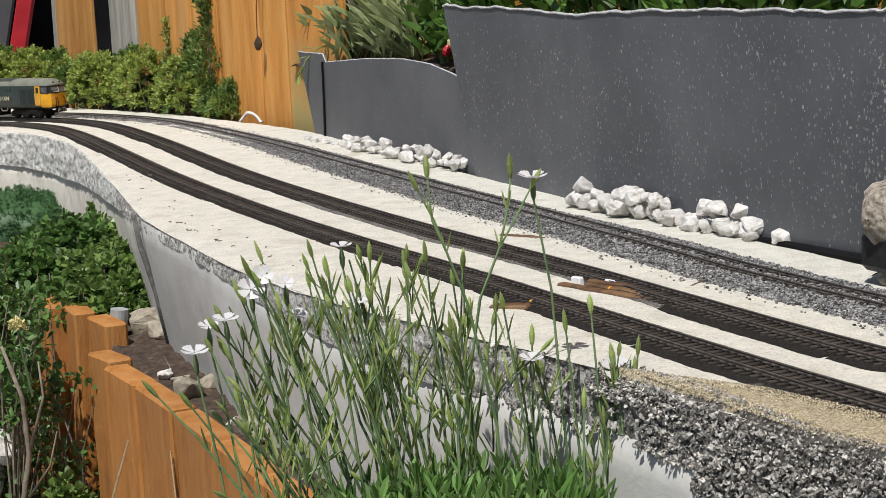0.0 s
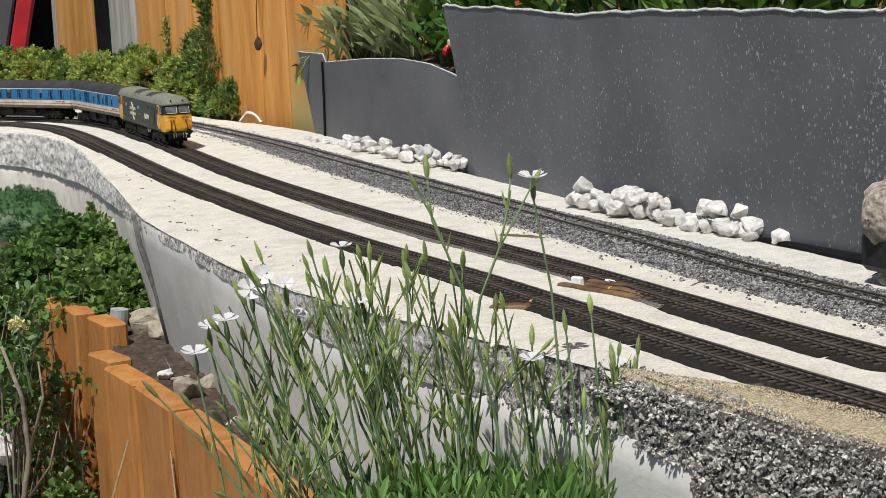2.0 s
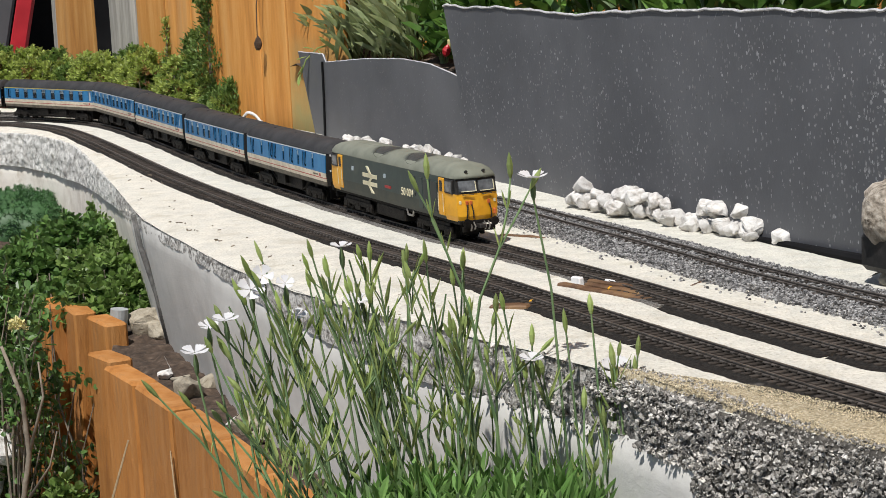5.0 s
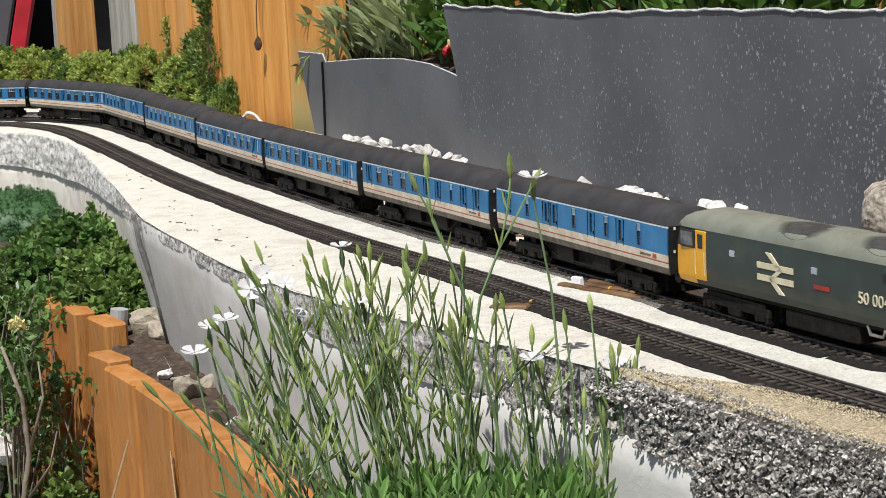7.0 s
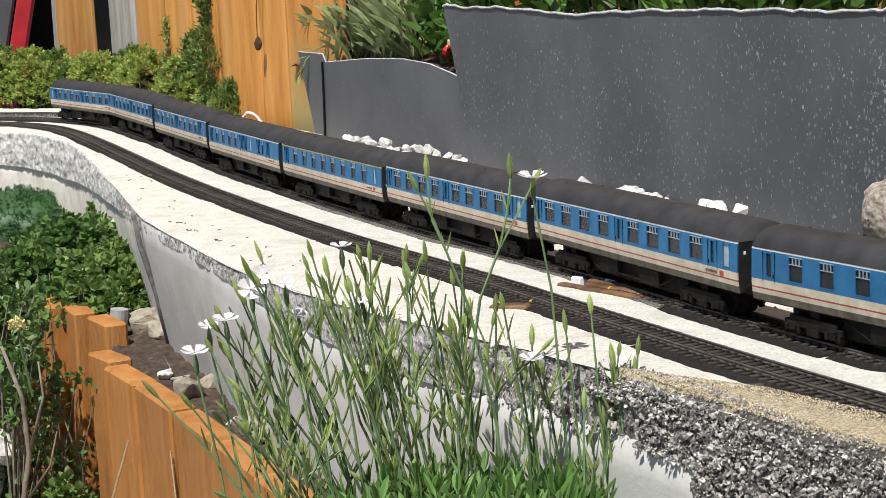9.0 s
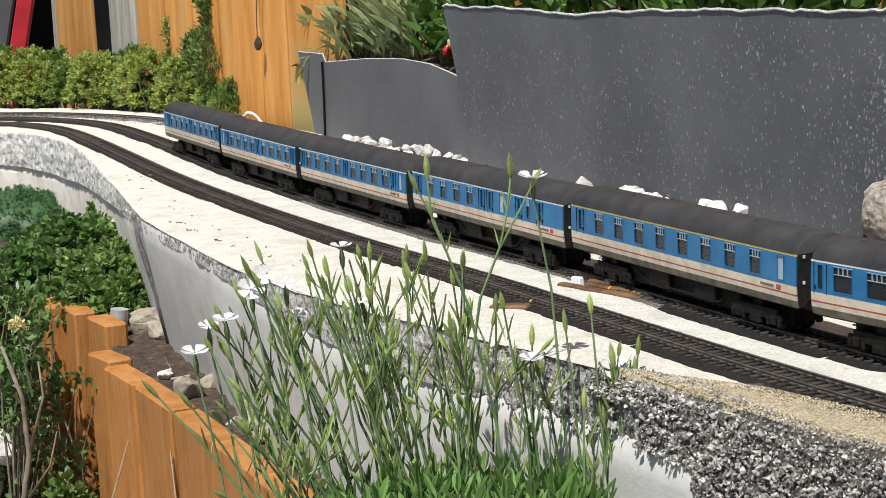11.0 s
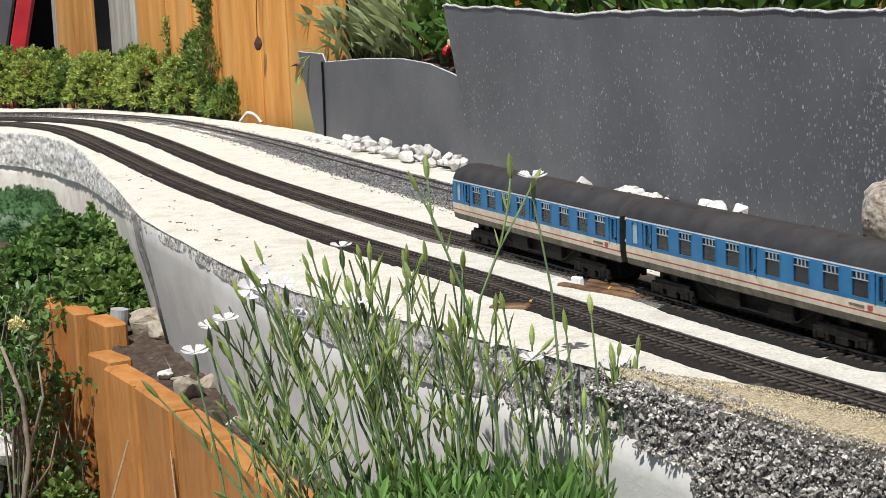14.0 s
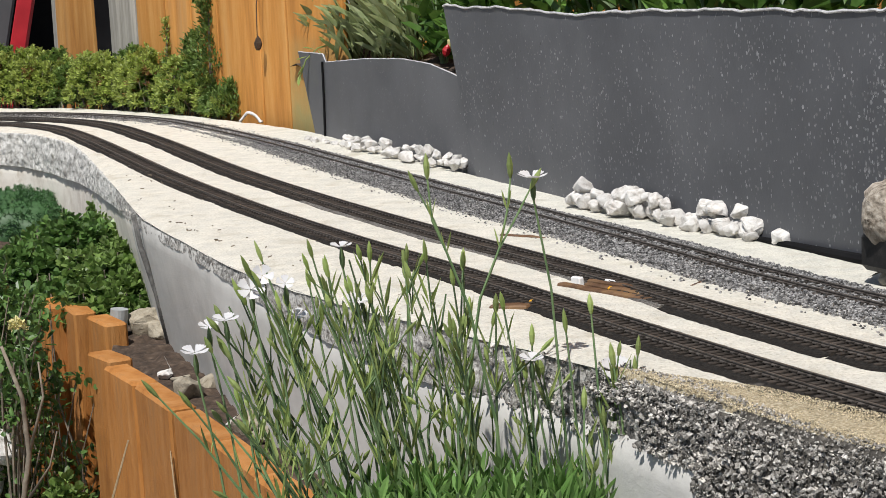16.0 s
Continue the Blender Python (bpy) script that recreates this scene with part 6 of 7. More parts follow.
    leaves("shoot_leaves", np.array(sb), np.array(sw), np.array(sl), np.array(ss), M["pink_leaf"], clump, "broader paired leaves of young shoots", fold=0.18, droop=0.12, blunt=0.5, seed=12)
    for ob in clump.children:
        ob.location.y, ob.location.z = -0.95, 0.128

    # white flowers, each on its own stalk
    heads = [(-0.1005, 0.936, 0.047, 0.0075, 0.75, 0.2), (-0.0945, 0.94, 0.0535, 0.006, 0.9, 0.1), (-0.1145, 0.935, 0.032, 0.0072, 0.1, 0.1), (-0.131, 0.93, 0.0165, 0.0075, 0.15, -0.1), (-0.083, 0.94, 0.049, 0.005, 0.6, 0.5), (-0.046, 0.945, 0.037, 0.0075, 0.2, 0.25),
             (0.043, 0.925, 0.006, 0.0065, 0.15, 0.1), (0.0875, 0.925, -0.0025, 0.0095, 0.55, 0.1), (0.0478, 0.942, 0.0985, 0.008, 0.1, -0.25), (-0.054, 0.96, 0.064, 0.006, 0.05, 0.1), (-0.125, 0.945, 0.027, 0.0055, 0.3, 0.5), (-0.078, 0.95, 0.03, 0.005, 0.4, 0.3)]
    for x, y, z, r, tilt, turn in heads:
        fl = thing("pink_flower", (x, y, z), "white five-petalled pink with fringed petals", "flower", "white pinks")
        bm = bmesh.new()
        for i in range(5):
            a = i * 1.2566 + turn
            d = Vector((math.cos(a), math.sin(a), 0))
            s = Vector((-d.y, d.x, 0))
            prof = [(0.08, 0.05), (0.45, 0.22), (0.8, 0.4), (0.93, 0.36), (0.9, 0.24), (1.0, 0.13), (0.93, 0.0)]
            pts = [d * r * q + s * r * w for q, w in prof] + [d * r * q - s * r * w for q, w in prof[-2::-1]]
            vs = [bm.verts.new(q + Vector((0, 0, 0.28 * r * (q.length / r) ** 2 - 0.12 * r * abs(q.dot(s)) / r))) for q in pts]
            lo = [bm.verts.new(v.co - Vector((0, 0, 0.00025))) for v in vs]
            bm.faces.new(vs)
            bm.faces.new(lo[::-1])
            for k in range(len(vs)):
                j = (k + 1) % len(vs)
                bm.faces.new((vs[k], lo[k], lo[j], vs[j]))
        petals = part("petals", bm, M["petal"], fl)
        petals.rotation_euler = (tilt, tilt * 0.3, 0)
        bm = bmesh.new()
        spindle(bm, (0.0004, 0.001, -0.0125), (-0.03, -0.08, 1), 0.0125, 0.0017)
        tube(bm, [(0.018, 0.004, -0.128 - z), (0.008, 0.004, -0.06), (0.0004, 0.001, -0.0125)], [0.0008, 0.0007, 0.0006], 5)
        part("stalk", bm, M["stalk"], fl)


def build_planter_plants():
    rng = np.random.default_rng(41)
    spots = [(-0.125, 2.42, 0.10, "sage", 0.055, 24), (-0.10, 2.34, 0.095, "sage", 0.06, 26), (-0.07, 2.30, 0.10, "sage", 0.062, 26), (-0.045, 2.25, 0.10, "sage", 0.058, 24), (-0.055, 2.36, 0.11, "sage", 0.07, 22), (-0.02, 2.20, 0.10, "sage", 0.06, 22),
             (0.012, 2.14, 0.11, "broad", 0.036, 40), (0.03, 2.08, 0.112, "broad", 0.036, 46), (0.045, 2.02, 0.115, "broad", 0.034, 44), (0.05, 2.10, 0.14, "broad", 0.042, 50), (0.02, 2.2, 0.13, "broad", 0.045, 40), (0.065, 1.99, 0.145, "broad", 0.04, 50)]
    for u in np.linspace(0.0, 1.0, 13):
        spots.append((0.125 + 0.24 * u + rng.normal() * 0.01, 1.90 - 0.62 * u, 0.152, "broad", 0.036, 22))
    for k, (x, y, z, m, L, n0) in enumerate(spots):
        strap = m == "sage"
        plant = thing("planter_plant", (x, y, z), "grey-green strap-leaved plant leaning over the planter edge" if strap else "deep green broad-leaved bedding plant in the planter soil", "plant", "planter plants")
        base, way = [], []
        for i in range(n0 * (3 if strap else 2)):
            a = rng.uniform(0, 6.28)
            base.append(np.array([rng.normal() * 0.012, rng.normal() * 0.012, -0.012 + rng.random() * (0.05 if not strap else 0.045)]))
            way.append(np.array([math.cos(a) * 0.75 - (0.3 if strap else 0), math.sin(a) * 0.75, rng.uniform(0.3, 1.6) + (0.5 if strap else 0)]))
        n = len(base)
        leaves("foliage", np.array(base), np.array(way), rng.uniform(0.55, 1.1, n) * L, rng.uniform(0.04, 0.075, n) * L if strap else rng.uniform(0.26, 0.42, n) * L, M[m], plant, fold=0.2, droop=0.28, blunt=0.45, seed=k)
        bm = bmesh.new()
        for _ in range(5):
            tube(bm, [(0, 0, -0.03), (rng.normal() * 0.01, rng.normal() * 0.01, 0.03), (rng.normal() * 0.02, rng.normal() * 0.02, 0.06)], [0.0018, 0.0014, 0.0008], 5)
        part("stems", bm, M["stalk"], plant)["kind"] = "stuff"
    # one shoot that hangs over the low panel
    shoot = thing("hanging_shoot", (-0.148, 2.36, 0.1), "pale green shoot hanging over the low panel edge", "plant")
    bm = bmesh.new()
    tube(bm, [(0.03, 0, 0.012), (0.0, -0.006, 0.006), (-0.016, -0.008, -0.008), (-0.024, -0.008, -0.028)], [0.0012, 0.0011, 0.001, 0.0007], 5)
    part("stem", bm, M["bud"], shoot)
    b = np.array([(0.012, -0.005, 0.01), (-0.004, -0.007, 0.004), (-0.014, -0.008, -0.004), (-0.02, -0.008, -0.014), (-0.024, -0.008, -0.026), (-0.012, -0.008, -0.004), (0.0, -0.006, 0.004)])
    w = np.array([(-0.5, -0.3, 0.5), (-0.9, -0.3, 0.2), (-1, -0.2, -0.3), (-0.6, -0.3, -1), (-0.2, -0.2, -1), (0.4, -0.2, -0.8), (0.2, -0.3, -0.6)], float)
    leaves("foliage", b, w, np.full(7, 0.016), np.full(7, 0.005), M["bud"], shoot, seed=3)
    # small bedding flower
    fl = thing("bedding_flower", (0.012, 2.03, 0.105), "small crimson and orange bedding flower", "flower")
    bm = bmesh.new()
    spindle(bm, (0, 0, 0), (0.3, -0.2, 1), 0.014, 0.005, 7)
    part("crimson_bloom", bm, M["red_paint"], fl)
    bm = bmesh.new()
    spindle(bm, (0.006, 0.0, 0.008), (0.1, -0.1, 1), 0.018, 0.004, 7)
    part("orange_bloom", bm, M["pollen"], fl)


build_hedge()
build_sedums()
build_pinks()
build_planter_plants()
# ---- stones, log, litter ----
M["limestone"] = surface("white_limestone", [(0.3, (0.38, 0.34, 0.3)), (0.48, (0.66, 0.64, 0.61)), (0.75, (0.8, 0.79, 0.77))], 120, 10, 0.9, 0.9, 260, vary=0.14, second=((0.5, 0.41, 0.33), 60, 0.58, 0.75))
M["tan_stone"] = surface("tan_stone", [(0.3, (0.2, 0.17, 0.12)), (0.7, (0.48, 0.43, 0.34))], 110, 8, 0.9, 0.9, 240, vary=0.2)
M["driftwood"] = surface("weathered_driftwood", [(0.32, (0.09, 0.07, 0.05)), (0.48, (0.36, 0.31, 0.25)), (0.66, (0.62, 0.57, 0.49))], 80, 10, 0.9, 1.0, 120, stretch=(0.4, 2.5, 2.5), second=((0.06, 0.045, 0.03), 60, 0.58, 0.7))
M["brown_board"] = surface("brown_painted_board", two((0.085, 0.042, 0.02), (0.18, 0.1, 0.048)), 90, 6, 0.6, 0.3, 300, second=((0.26, 0.155, 0.065), 60, 0.55, 0.75))
M["white_plastic"] = surface("white_plastic", two((0.72, 0.72, 0.72), (0.8, 0.8, 0.8)), 60, 3, 0.4, 0.05)
M["pipe_grey"] = surface("pale_grey_pipe", two((0.3, 0.32, 0.32), (0.42, 0.44, 0.44)), 90, 4, 0.7, 0.2)


def stone_mesh(rng, r, flat=0.75):
    bm = bmesh.new()
    for _ in range(16):
        v = Vector(rng.normal(size=3)).normalized()
        bm.verts.new(Vector((v.x * r * rng.uniform(0.85, 1.3), v.y * r * rng.uniform(0.85, 1.3), v.z * r * flat * rng.uniform(0.85, 1.35))))
    res = bmesh.ops.convex_hull(bm, input=bm.verts)
    bmesh.ops.delete(bm, geom=[g for g in res["geom_interior"] if isinstance(g, bmesh.types.BMVert)], context="VERTS")
    bmesh.ops.bevel(bm, geom=list(bm.edges), offset=r * 0.07, segments=1, affect="EDGES")
    bmesh.ops.triangulate(bm, faces=bm.faces)
    bmesh.ops.subdivide_edges(bm, edges=[e for e in bm.edges if e.calc_length() > r * 0.4], cuts=1)
    for v in bm.verts:
        v.co += v.co.normalized() * r * 0.12 * noise.noise(v.co / r * 2.4)
    return bm


def build_stones():
    rng = np.random.default_rng(51)

    def stone(x, y, z, r, m="limestone", label="rough white limestone lump beside the track", group="white limestone lumps"):
        ob = part("stone", stone_mesh(rng, r), M[m])
        tagged(ob, label, "stone", group)
        ob.location, ob.rotation_euler = (x, y, z + r * 0.55), (rng.uniform(-0.4, 0.4), rng.uniform(-0.4, 0.4), rng.uniform(0, 6))

    # along the foot of the low panel
    for i in range(44):
        u = i / 43
        x, y = -0.158 + 0.186 * u, 2.272 - 0.392 * u
        r = rng.uniform(0.0052, 0.0088) * (0.65 if u < 0.2 else 1)
        stone(x + rng.normal() * 0.005, y + rng.normal() * 0.007, DECK, r)
        if 0.25 < u < 0.97 and rng.random() < 0.5:
            stone(x + 0.001 + rng.normal() * 0.003, y + rng.normal() * 0.003, DECK + r * 1.1, rng.uniform(0.0055, 0.0085))
    # along the foot of the tall panel
    for i in range(31):
        u = i / 30
        x, y = 0.113 + 0.118 * u, 1.590 - 0.244 * u
        r = rng.uniform(0.0072, 0.0108) * (0.85 if u < 0.06 or u > 0.94 else 1)
        stone(x + rng.normal() * 0.004, y + rng.normal() * 0.006, DECK, r)
        if 0.06 < u < 0.95 and rng.random() < 0.45:
            stone(x + 0.001 + rng.normal() * 0.002, y + rng.normal() * 0.003, DECK + r * 1.15, rng.uniform(0.007, 0.0105))
    stone(0.2475, 1.312, DECK, 0.0105)
    stone(0.2835, 1.128, DECK, 0.0105, "tan_stone", "small grey-brown stone under the black block", "")
    stone(0.232, 1.346, DECK + 0.004, 0.012)
    # stones in the low bed
    for x, y, r, m in ((-0.285, 1.715, 0.021, "tan_stone"), (-0.272, 1.70, 0.012, "tan_stone"), (-0.262, 1.72, 0.009, "tan_stone"), (-0.208, 1.44, 0.015, "tan_stone"), (-0.2, 1.475, 0.010, "tan_stone"), (-0.222, 1.49, 0.009, "tan_stone"), (-0.15, 1.322, 0.013, "tan_stone"), (-0.135, 1.29, 0.010, "tan_stone"), (-0.24, 1.52, 0.007, "limestone"), (-0.165, 1.35, 0.006, "limestone")):
        stone(x, y, -0.13, r, m, "rough stone half sunk in the soil", "stones in the low bed")
    for _ in range(46):
        x, y = rng.uniform(-0.6, -0.3), rng.uniform(1.5, 2.4)
        stone(x, y, -0.425, rng.uniform(0.012, 0.03), "limestone" if rng.random() < 0.6 else "tan_stone", "pale stone on the lower ground", "stones on the ground")
    for x, y, z, r in ((-0.405, 1.6, -0.19, 0.022), (-0.425, 1.62, -0.165, 0.02), (-0.39, 1.57, -0.27, 0.022), (-0.42, 1.58, -0.25, 0.02), (-0.415, 1.6, -0.22, 0.02)):
        stone(x, y - 0.02, z - 0.02, r, "limestone", "pale stone in the rockery heap", "rockery stones")


def build_rubble():
    """Broken aggregate that sticks out of the near edge."""
    rng = np.random.default_rng(61)
    v, f = [], []
    for _ in range(24000):
        s = rng.uniform(EDGE.where(1.02), EDGE.where(0.62))
        x, y = EDGE.at(s)
        band, bulge = wall_profile(y)
        u = rng.random()
        lim = min(band, 0.1)
        if y > 0.895 and rng.random() < 0.96:
            continue
        h = EDGE.turn(s)
        o = bulge * math.sin(min(1, u * lim / band) * 1.5) + 0.0018 + rng.normal() * 0.0016 + 0.0042 * noise.noise(Vector((s * 130, u * 14, 0)))
        r = (0.0004 + 0.0008 * rng.random() + 0.0014 * rng.random() ** 6) * (1 + 0.25 * u)
        c = np.array([x + math.sin(h) * o, y - math.cos(h) * o, DECK + 0.001 - lim * u ** 1.15])
        base = rng.normal(size=(8, 3))
        base /= np.linalg.norm(base, axis=1)[:, None]
        base = np.array([(1, 1, 1), (-1, 1, 1), (-1, -1, 1), (1, -1, 1), (1, 1, -1), (-1, 1, -1), (-1, -1, -1), (1, -1, -1)]) * 0.42 + base * 0.66
        q, _r = np.linalg.qr(rng.normal(size=(3, 3)))
        m = len(v)
        v.extend(map(tuple, base @ q * r + c))
        f.extend(tuple(a + m for a in fc) for fc in ((0, 1, 2, 3), (7, 6, 5, 4), (0, 4, 5, 1), (1, 5, 6, 2), (2, 6, 7, 3), (3, 7, 4, 0)))
    for _ in range(7000):
        s = rng.uniform(EDGE.where(0.94), EDGE.where(0.62))
        u = 1 - rng.random() ** 1.25
        w = float(np.interp(EDGE.at(s)[1], [0.5, 0.78, 0.82, 0.865, 0.95], [0.006, 0.006, 0.010, 0.015, 0.005]))
        x, y = EDGE.at(s, -w + (w + 0.007) * u + rng.normal() * 0.0015)
        r = rng.uniform(0.0004, 0.0008) + 0.0009 * u * rng.random()
        z = DECK + sag(y) + 0.0022 - (0.026 if y < 0.84 else 0.014) * u ** 2.4 + rng.normal() * 0.0006
        base = np.array([(1, 0, 0), (-1, 0, 0), (0, 1, 0), (0, -1, 0), (0, 0, 1), (0, 0, -1)], float) + rng.normal(size=(6, 3)) * 0.25
        m = len(v)
        v.extend(map(tuple, base * r + (x, y, z + r * 0.3)))
        f.extend((a + m, b + m, c + m) for a, b, c in ((0, 2, 4), (2, 1, 4), (1, 3, 4), (3, 0, 4), (2, 0, 5), (1, 2, 5), (3, 1, 5), (0, 3, 5)))
    ob = part("rubble", mesh_of("rubble", (v, [], f), [M["aggregate"]]), M["aggregate"])
    gv, gf = [], []
    for _ in range(22000):
        s = rng.uniform(EDGE.where(0.92), EDGE.where(0.66))
        x, y = EDGE.at(s, -rng.uniform(0.001, float(np.interp(EDGE.at(s)[1], [0.7, 0.78, 0.85, 0.9, 0.92], [0.052, 0.049, 0.037, 0.012, 0.004]))))
        r = rng.uniform(0.0002, 0.00045)
        base = np.array([(1, 0, 0), (-1, 0, 0), (0, 1, 0), (0, -1, 0), (0, 0, 1), (0, 0, -1)], float) + rng.normal(size=(6, 3)) * 0.25
        m = len(gv)
        gv.extend(map(tuple, base * r + (x, y, DECK + sag(y) + 0.0022 + r * 0.2)))
        gf.extend((a + m, b + m, c + m) for a, b, c in ((0, 2, 4), (2, 1, 4), (1, 3, 4), (3, 0, 4), (2, 0, 5), (1, 2, 5), (3, 1, 5), (0, 3, 5)))
    tagged(part("sand_grains", mesh_of("sand_grains", (gv, [], gf), [M["gold_grain"]]), M["gold_grain"]), "loose golden and grey sand grains along the edge", "sand", kind="stuff")
    tagged(ob, "broken grey aggregate sticking out of the concrete edge", "aggregate", kind="stuff")


M["aggregate"] = surface("grey_aggregate", [(0.3, (0.1, 0.093, 0.082)), (0.45, (0.34, 0.32, 0.29)), (0.6, (0.66, 0.635, 0.59))], 340, 8, 0.95, 0.8, 500, vary=0.75, island=True)
M["gold_grain"] = surface("golden_sand_grain", two((0.36, 0.3, 0.185), (0.64, 0.565, 0.41)), 300, 3, 0.9, 0.3, vary=0.8, island=True)


def build_small():
    # weathered log end at the panel's end
    log = thing("log", (0.2925, 1.135, 0.0385), "weathered grey-brown driftwood log end beside the panel", "log")
    bm = bmesh.new()
    bmesh.ops.create_icosphere(bm, subdivisions=4, radius=1)
    for v in bm.verts:
        d = 1 + 0.16 * noise.noise(v.co * 1.4) + 0.07 * noise.noise(Vector((v.co.x * 2, v.co.y * 9, v.co.z * 7))) + 0.02 * noise.noise(v.co * 9)
        v.co = Vector((v.co.x * 0.034, v.co.y * 0.024, v.co.z * 0.027)) * d
    ob = part("wood", bm, M["driftwood"], log, is_smooth=True)
    ob.rotation_euler = (0.1, radians(20), radians(35))
    # black block added where only the shaded hollow under the log is
    ob = tagged(part("plastic_block", boxed(-0.02, 0.04, -0.014, 0.014, -0.0105, 0.015, 0.004), M["black"]), "black block standing for the dark hollow under the driftwood log", "block")
    ob.location, ob.rotation_euler = (0.2825, 1.128, 0.0165), (0, 0, radians(-66))
    # brown crossing boards by the middle track
    def boards(at, turn, pieces, label):
        t = thing("crossing_boards", at, label, "crossing boards")
        t.rotation_euler.z = turn
        for (x0, x1, y0, y1, h, m) in pieces:
            bm = boxed(x0, x1, y0, y1, -0.005, h, 0.0009, 0.12)
            bmesh.ops.subdivide_edges(bm, edges=[e for e in bm.edges if e.calc_length() > 0.02], cuts=5)
            for v in bm.verts:
                v.co.z += 0.0012 * noise.noise(Vector((v.co.x * 60, v.co.y * 60, 3))) - 0.0016 * (abs(v.co.x - (x0 + x1) / 2) / (x1 - x0)) ** 2
                v.co.y += 0.0016 * noise.noise(Vector((v.co.x * 40, 1, 3)))
            part("board", bm, M[m], t, "white board" if m == "white_plastic" else "")
    boards((0.110, 1.152, DECK + 0.001), radians(-54), [(-0.05, 0.050, -0.0135, -0.0065, 0.003, "brown_board"), (-0.03, 0.03, -0.0055, 0.0, 0.004, "brown_board"), (-0.044, -0.034, -0.003, 0.002, 0.006, "white_plastic"), (-0.034, 0.012, 0.001, 0.006, 0.005, "brown_board"), (-0.02, -0.008, 0.0065, 0.0085, 0.006, "white_plastic")], "worn brown and white crossing boards between two tracks")
    boards((0.041, 1.112, DECK + 0.001), radians(-25), [(-0.0145, 0.0135, -0.0055, 0.0045, 0.003, "brown_board")], "worn brown crossing board outside the near track")
    boards((0.063, 1.418, DECK - 0.001), radians(-43), [(-0.026, 0.026, -0.002, 0.002, 0.001, "brown_board")], "thin brown strip lying on the sand")
    boards((0.167, 1.171, DECK), radians(52), [(-0.018, 0.018, -0.002, 0.0025, 0.002, "brown_board")], "short brown board lying between tracks")
    for x, y in ((0.106, 1.152), (0.054, 1.119)):
        bm = bmesh.new()
        bmesh.ops.create_icosphere(bm, subdivisions=2, radius=0.0024)
        for v in bm.verts:
            v.co.z *= 0.6
        ob = tagged(part("marker_blob", bm, M["yellow"], is_smooth=True), "small yellow blob on the crossing board", "marker")
        ob.location = (x, y, DECK + 0.0035)
    # white tube loop by the fence foot
    bm = bmesh.new()
    pts = [(-0.026 + 0.038 * i / 10, 0.002 * math.sin(i), 0.002 + 0.013 * math.sin(math.pi * min(1, i / 9))) for i in range(11)]
    tube(bm, pts, [0.0022] * 11, 8)
    ob = tagged(part("white_tube", bm, M["white_plastic"], is_smooth=True), "bent white plastic tube at the fence foot", "tube")
    ob.location, ob.rotation_euler = (-0.255, 2.565, DECK), (0, 0, radians(-30))
    # pipe stub in the low bed
    bm = bmesh.new()
    cyl(bm, (0, 0, -0.02), (0.1, 0, 1), 0.0085, 0.03, 16)
    ob = tagged(part("pipe_stub", bm, M["pipe_grey"]), "short pale grey pipe stub beside the edging", "pipe")
    ob.location = (-0.312, 1.708, -0.112)
    # twigs and specks on the deck
    rng = np.random.default_rng(71)
    bm = bmesh.new()
    for _ in range(60):
        u, o = rng.uniform(EDGE.where(2.0), EDGE.where(0.8)), -rng.uniform(0.006, 0.05)
        x, y = EDGE.at(u, o)
        a = rng.uniform(0, 6)
        L = rng.uniform(0.001, 0.0045)
        tube(bm, [(x, y, DECK + 0.0012), (x + L * math.cos(a), y + L * math.sin(a), DECK + 0.0016)], [0.0006, 0.0005], 4)
    tagged(part("litter", bm, M["twig"]), "scattered dark specks and bits of twig on the sand", "litter", kind="stuff")
    # crease of dark render where the curved wall meets the straight one
    bm = bmesh.new()
    s = EDGE.where(1.66)
    x, y = EDGE.at(s, 0.0025)
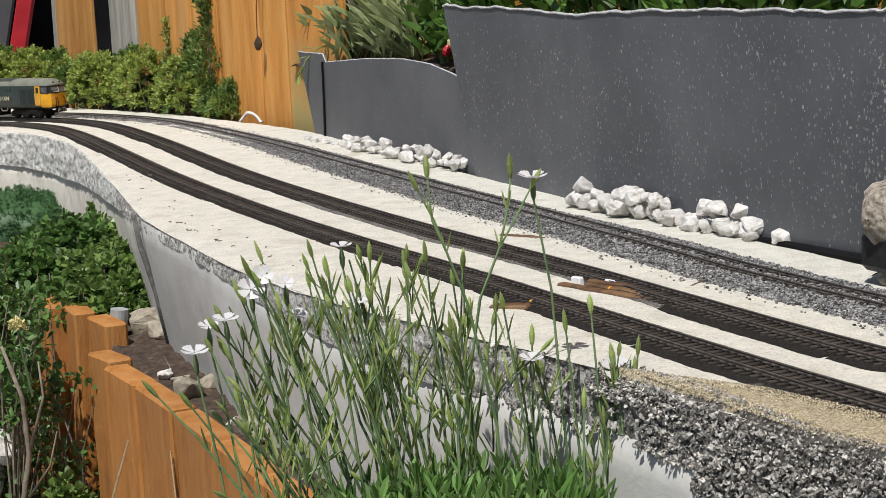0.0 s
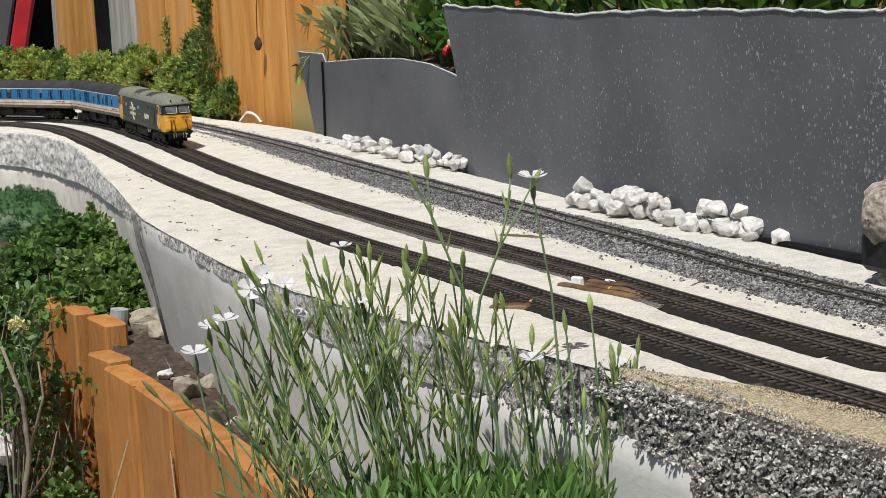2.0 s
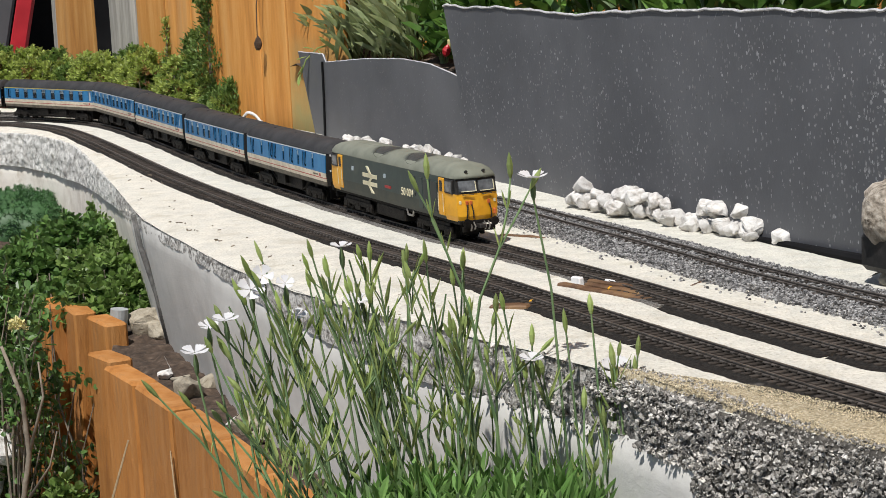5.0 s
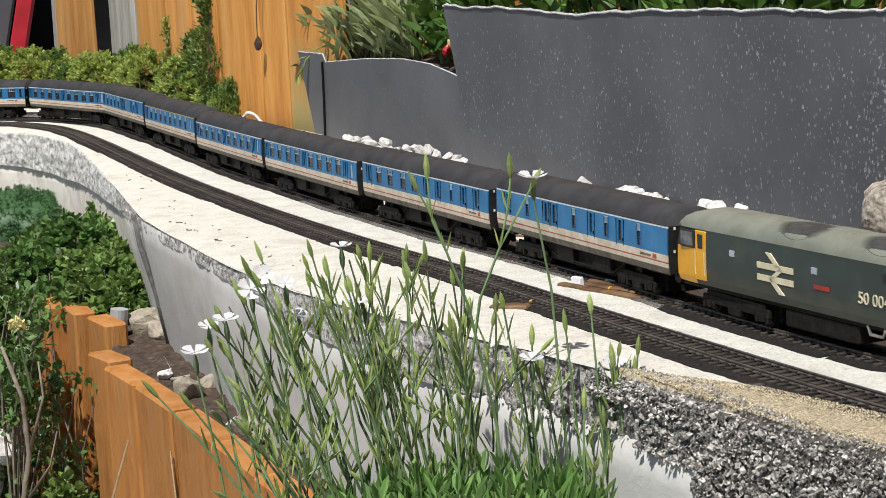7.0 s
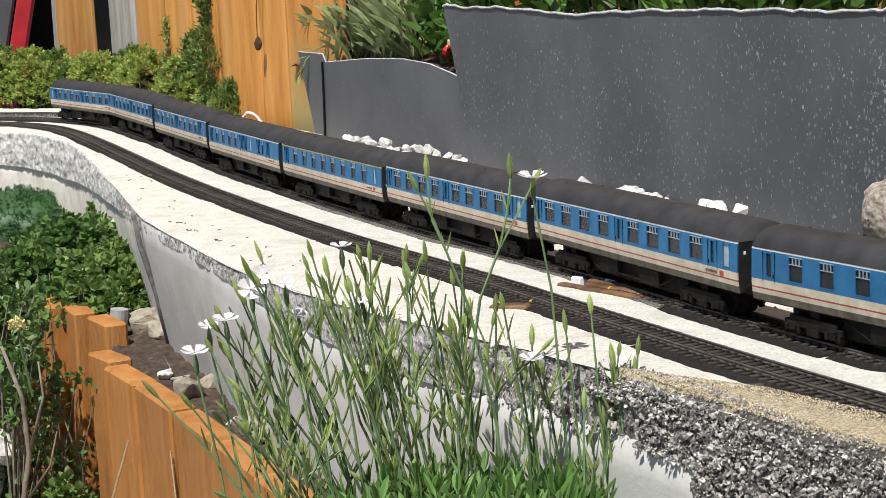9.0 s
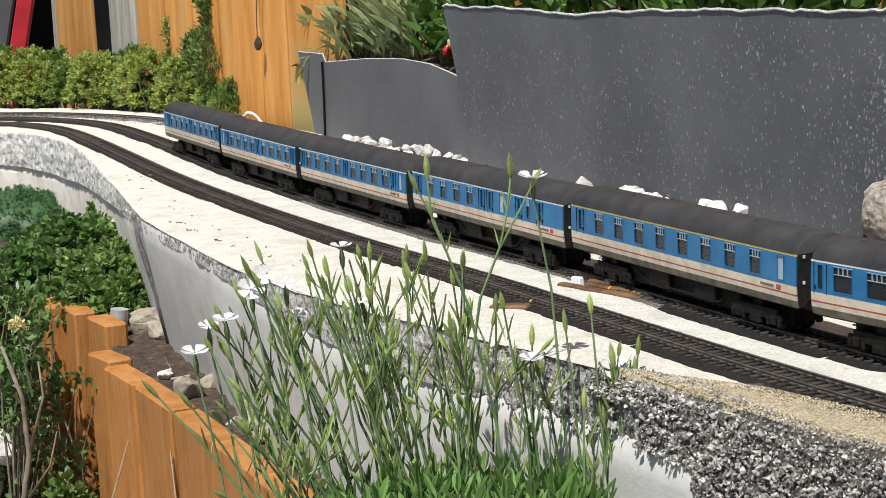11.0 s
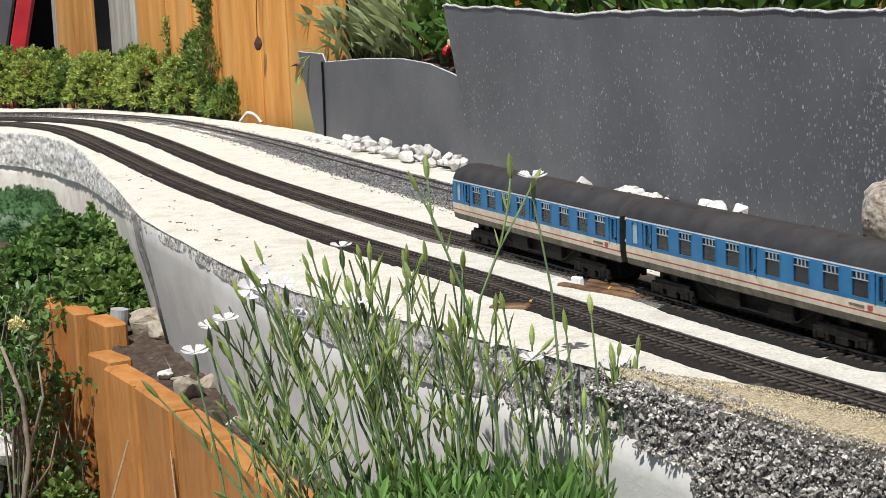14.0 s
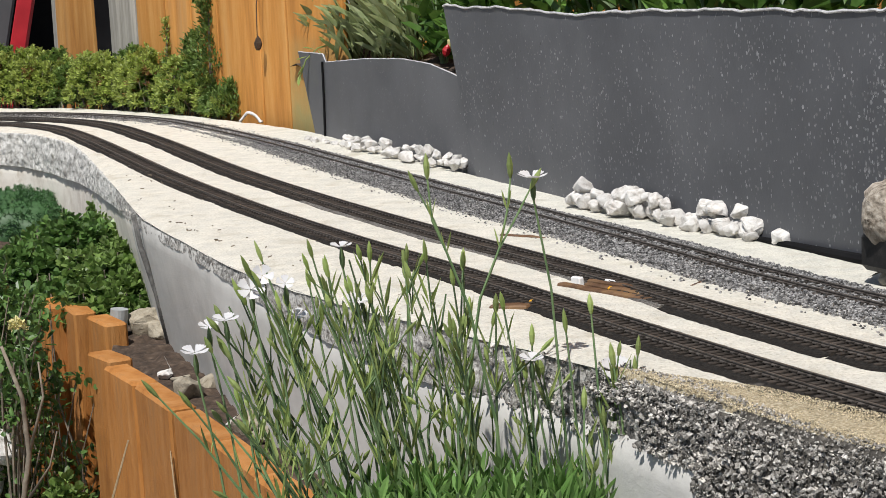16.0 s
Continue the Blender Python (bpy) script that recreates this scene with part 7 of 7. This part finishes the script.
    tube(bm, [(x - 0.004, y, DECK - 0.002), (x, y, DECK - 0.03), (x + 0.012, y, -0.08), (x + 0.0225, y + 0.001, -0.14)], [0.0025, 0.0028, 0.003, 0.003], 6)
    tagged(part("render_joint", bm, M["chassis_joint"], is_smooth=True), "dark raised joint down the rendered wall", "wall joint", kind="structure")
    # dark stalk and bud, added as a drooping bud's shadow on the fence
    hang = thing("seed_head", (-0.245, 2.56, 0.14), "dark brown bud shape standing for a bud's shadow on the fence", "plant")
    bm = bmesh.new()
    tube(bm, [(0.012, -0.02, 0.06), (0.004, -0.022, 0.02), (0.003, -0.024, -0.025)], [0.0009, 0.0008, 0.0007], 5)
    spindle(bm, (0.003, -0.024, -0.042), (0.05, 0, 1), 0.02, 0.006, 7)
    part("stalk", bm, M["soil"], hang)


M["chassis_joint"] = surface("dark_joint_mortar", two((0.08, 0.078, 0.074), (0.2, 0.195, 0.185)), 160, 6, 0.9, 0.5)
build_stones()
build_rubble()
build_small()
# ---- movement: the train runs along the middle track ----
def motions():
    steps = 64
    for k, (ob, (front, rear)) in enumerate(zip(VEHICLES, SPANS)):
        flip = math.pi if k in TURNED else 0.0
        way = -1 if k in TURNED else 1
        bogies = [c for c in ob.children if c.name.split(".")[0] == "bogie"]
        reach = abs(bogies[0].location.x)
        body_rows, bogie_rows = [], {b: [] for b in bogies}
        for i in range(steps + 1):
            t = 16.0 * i / steps
            mid = S0 + (front + rear) / 2 + 0.30033 * t - 0.00016 * (t - 8) ** 2
            pf, pr = Vector(TRACK_B.at(mid + reach)), Vector(TRACK_B.at(mid - reach))
            c, d = (pf + pr) / 2, pf - pr
            h = math.atan2(d.y, d.x)
            body_rows.append((t, pose(c.x, c.y, LIFT + sag(c.y), 0, 0, math.degrees(h + flip))))
            for b in bogies:
                sx = 1 if b.location.x > 0 else -1
                turn = TRACK_B.turn(mid + way * sx * reach) - h
                turn = (turn + math.pi) % (2 * math.pi) - math.pi
                bogie_rows[b].append((t, pose(sx * reach, 0, -LIFT, 0, 0, math.degrees(turn))))
        walk(ob, body_rows)
        for b in bogies:
            walk(b, bogie_rows[b])


motions()
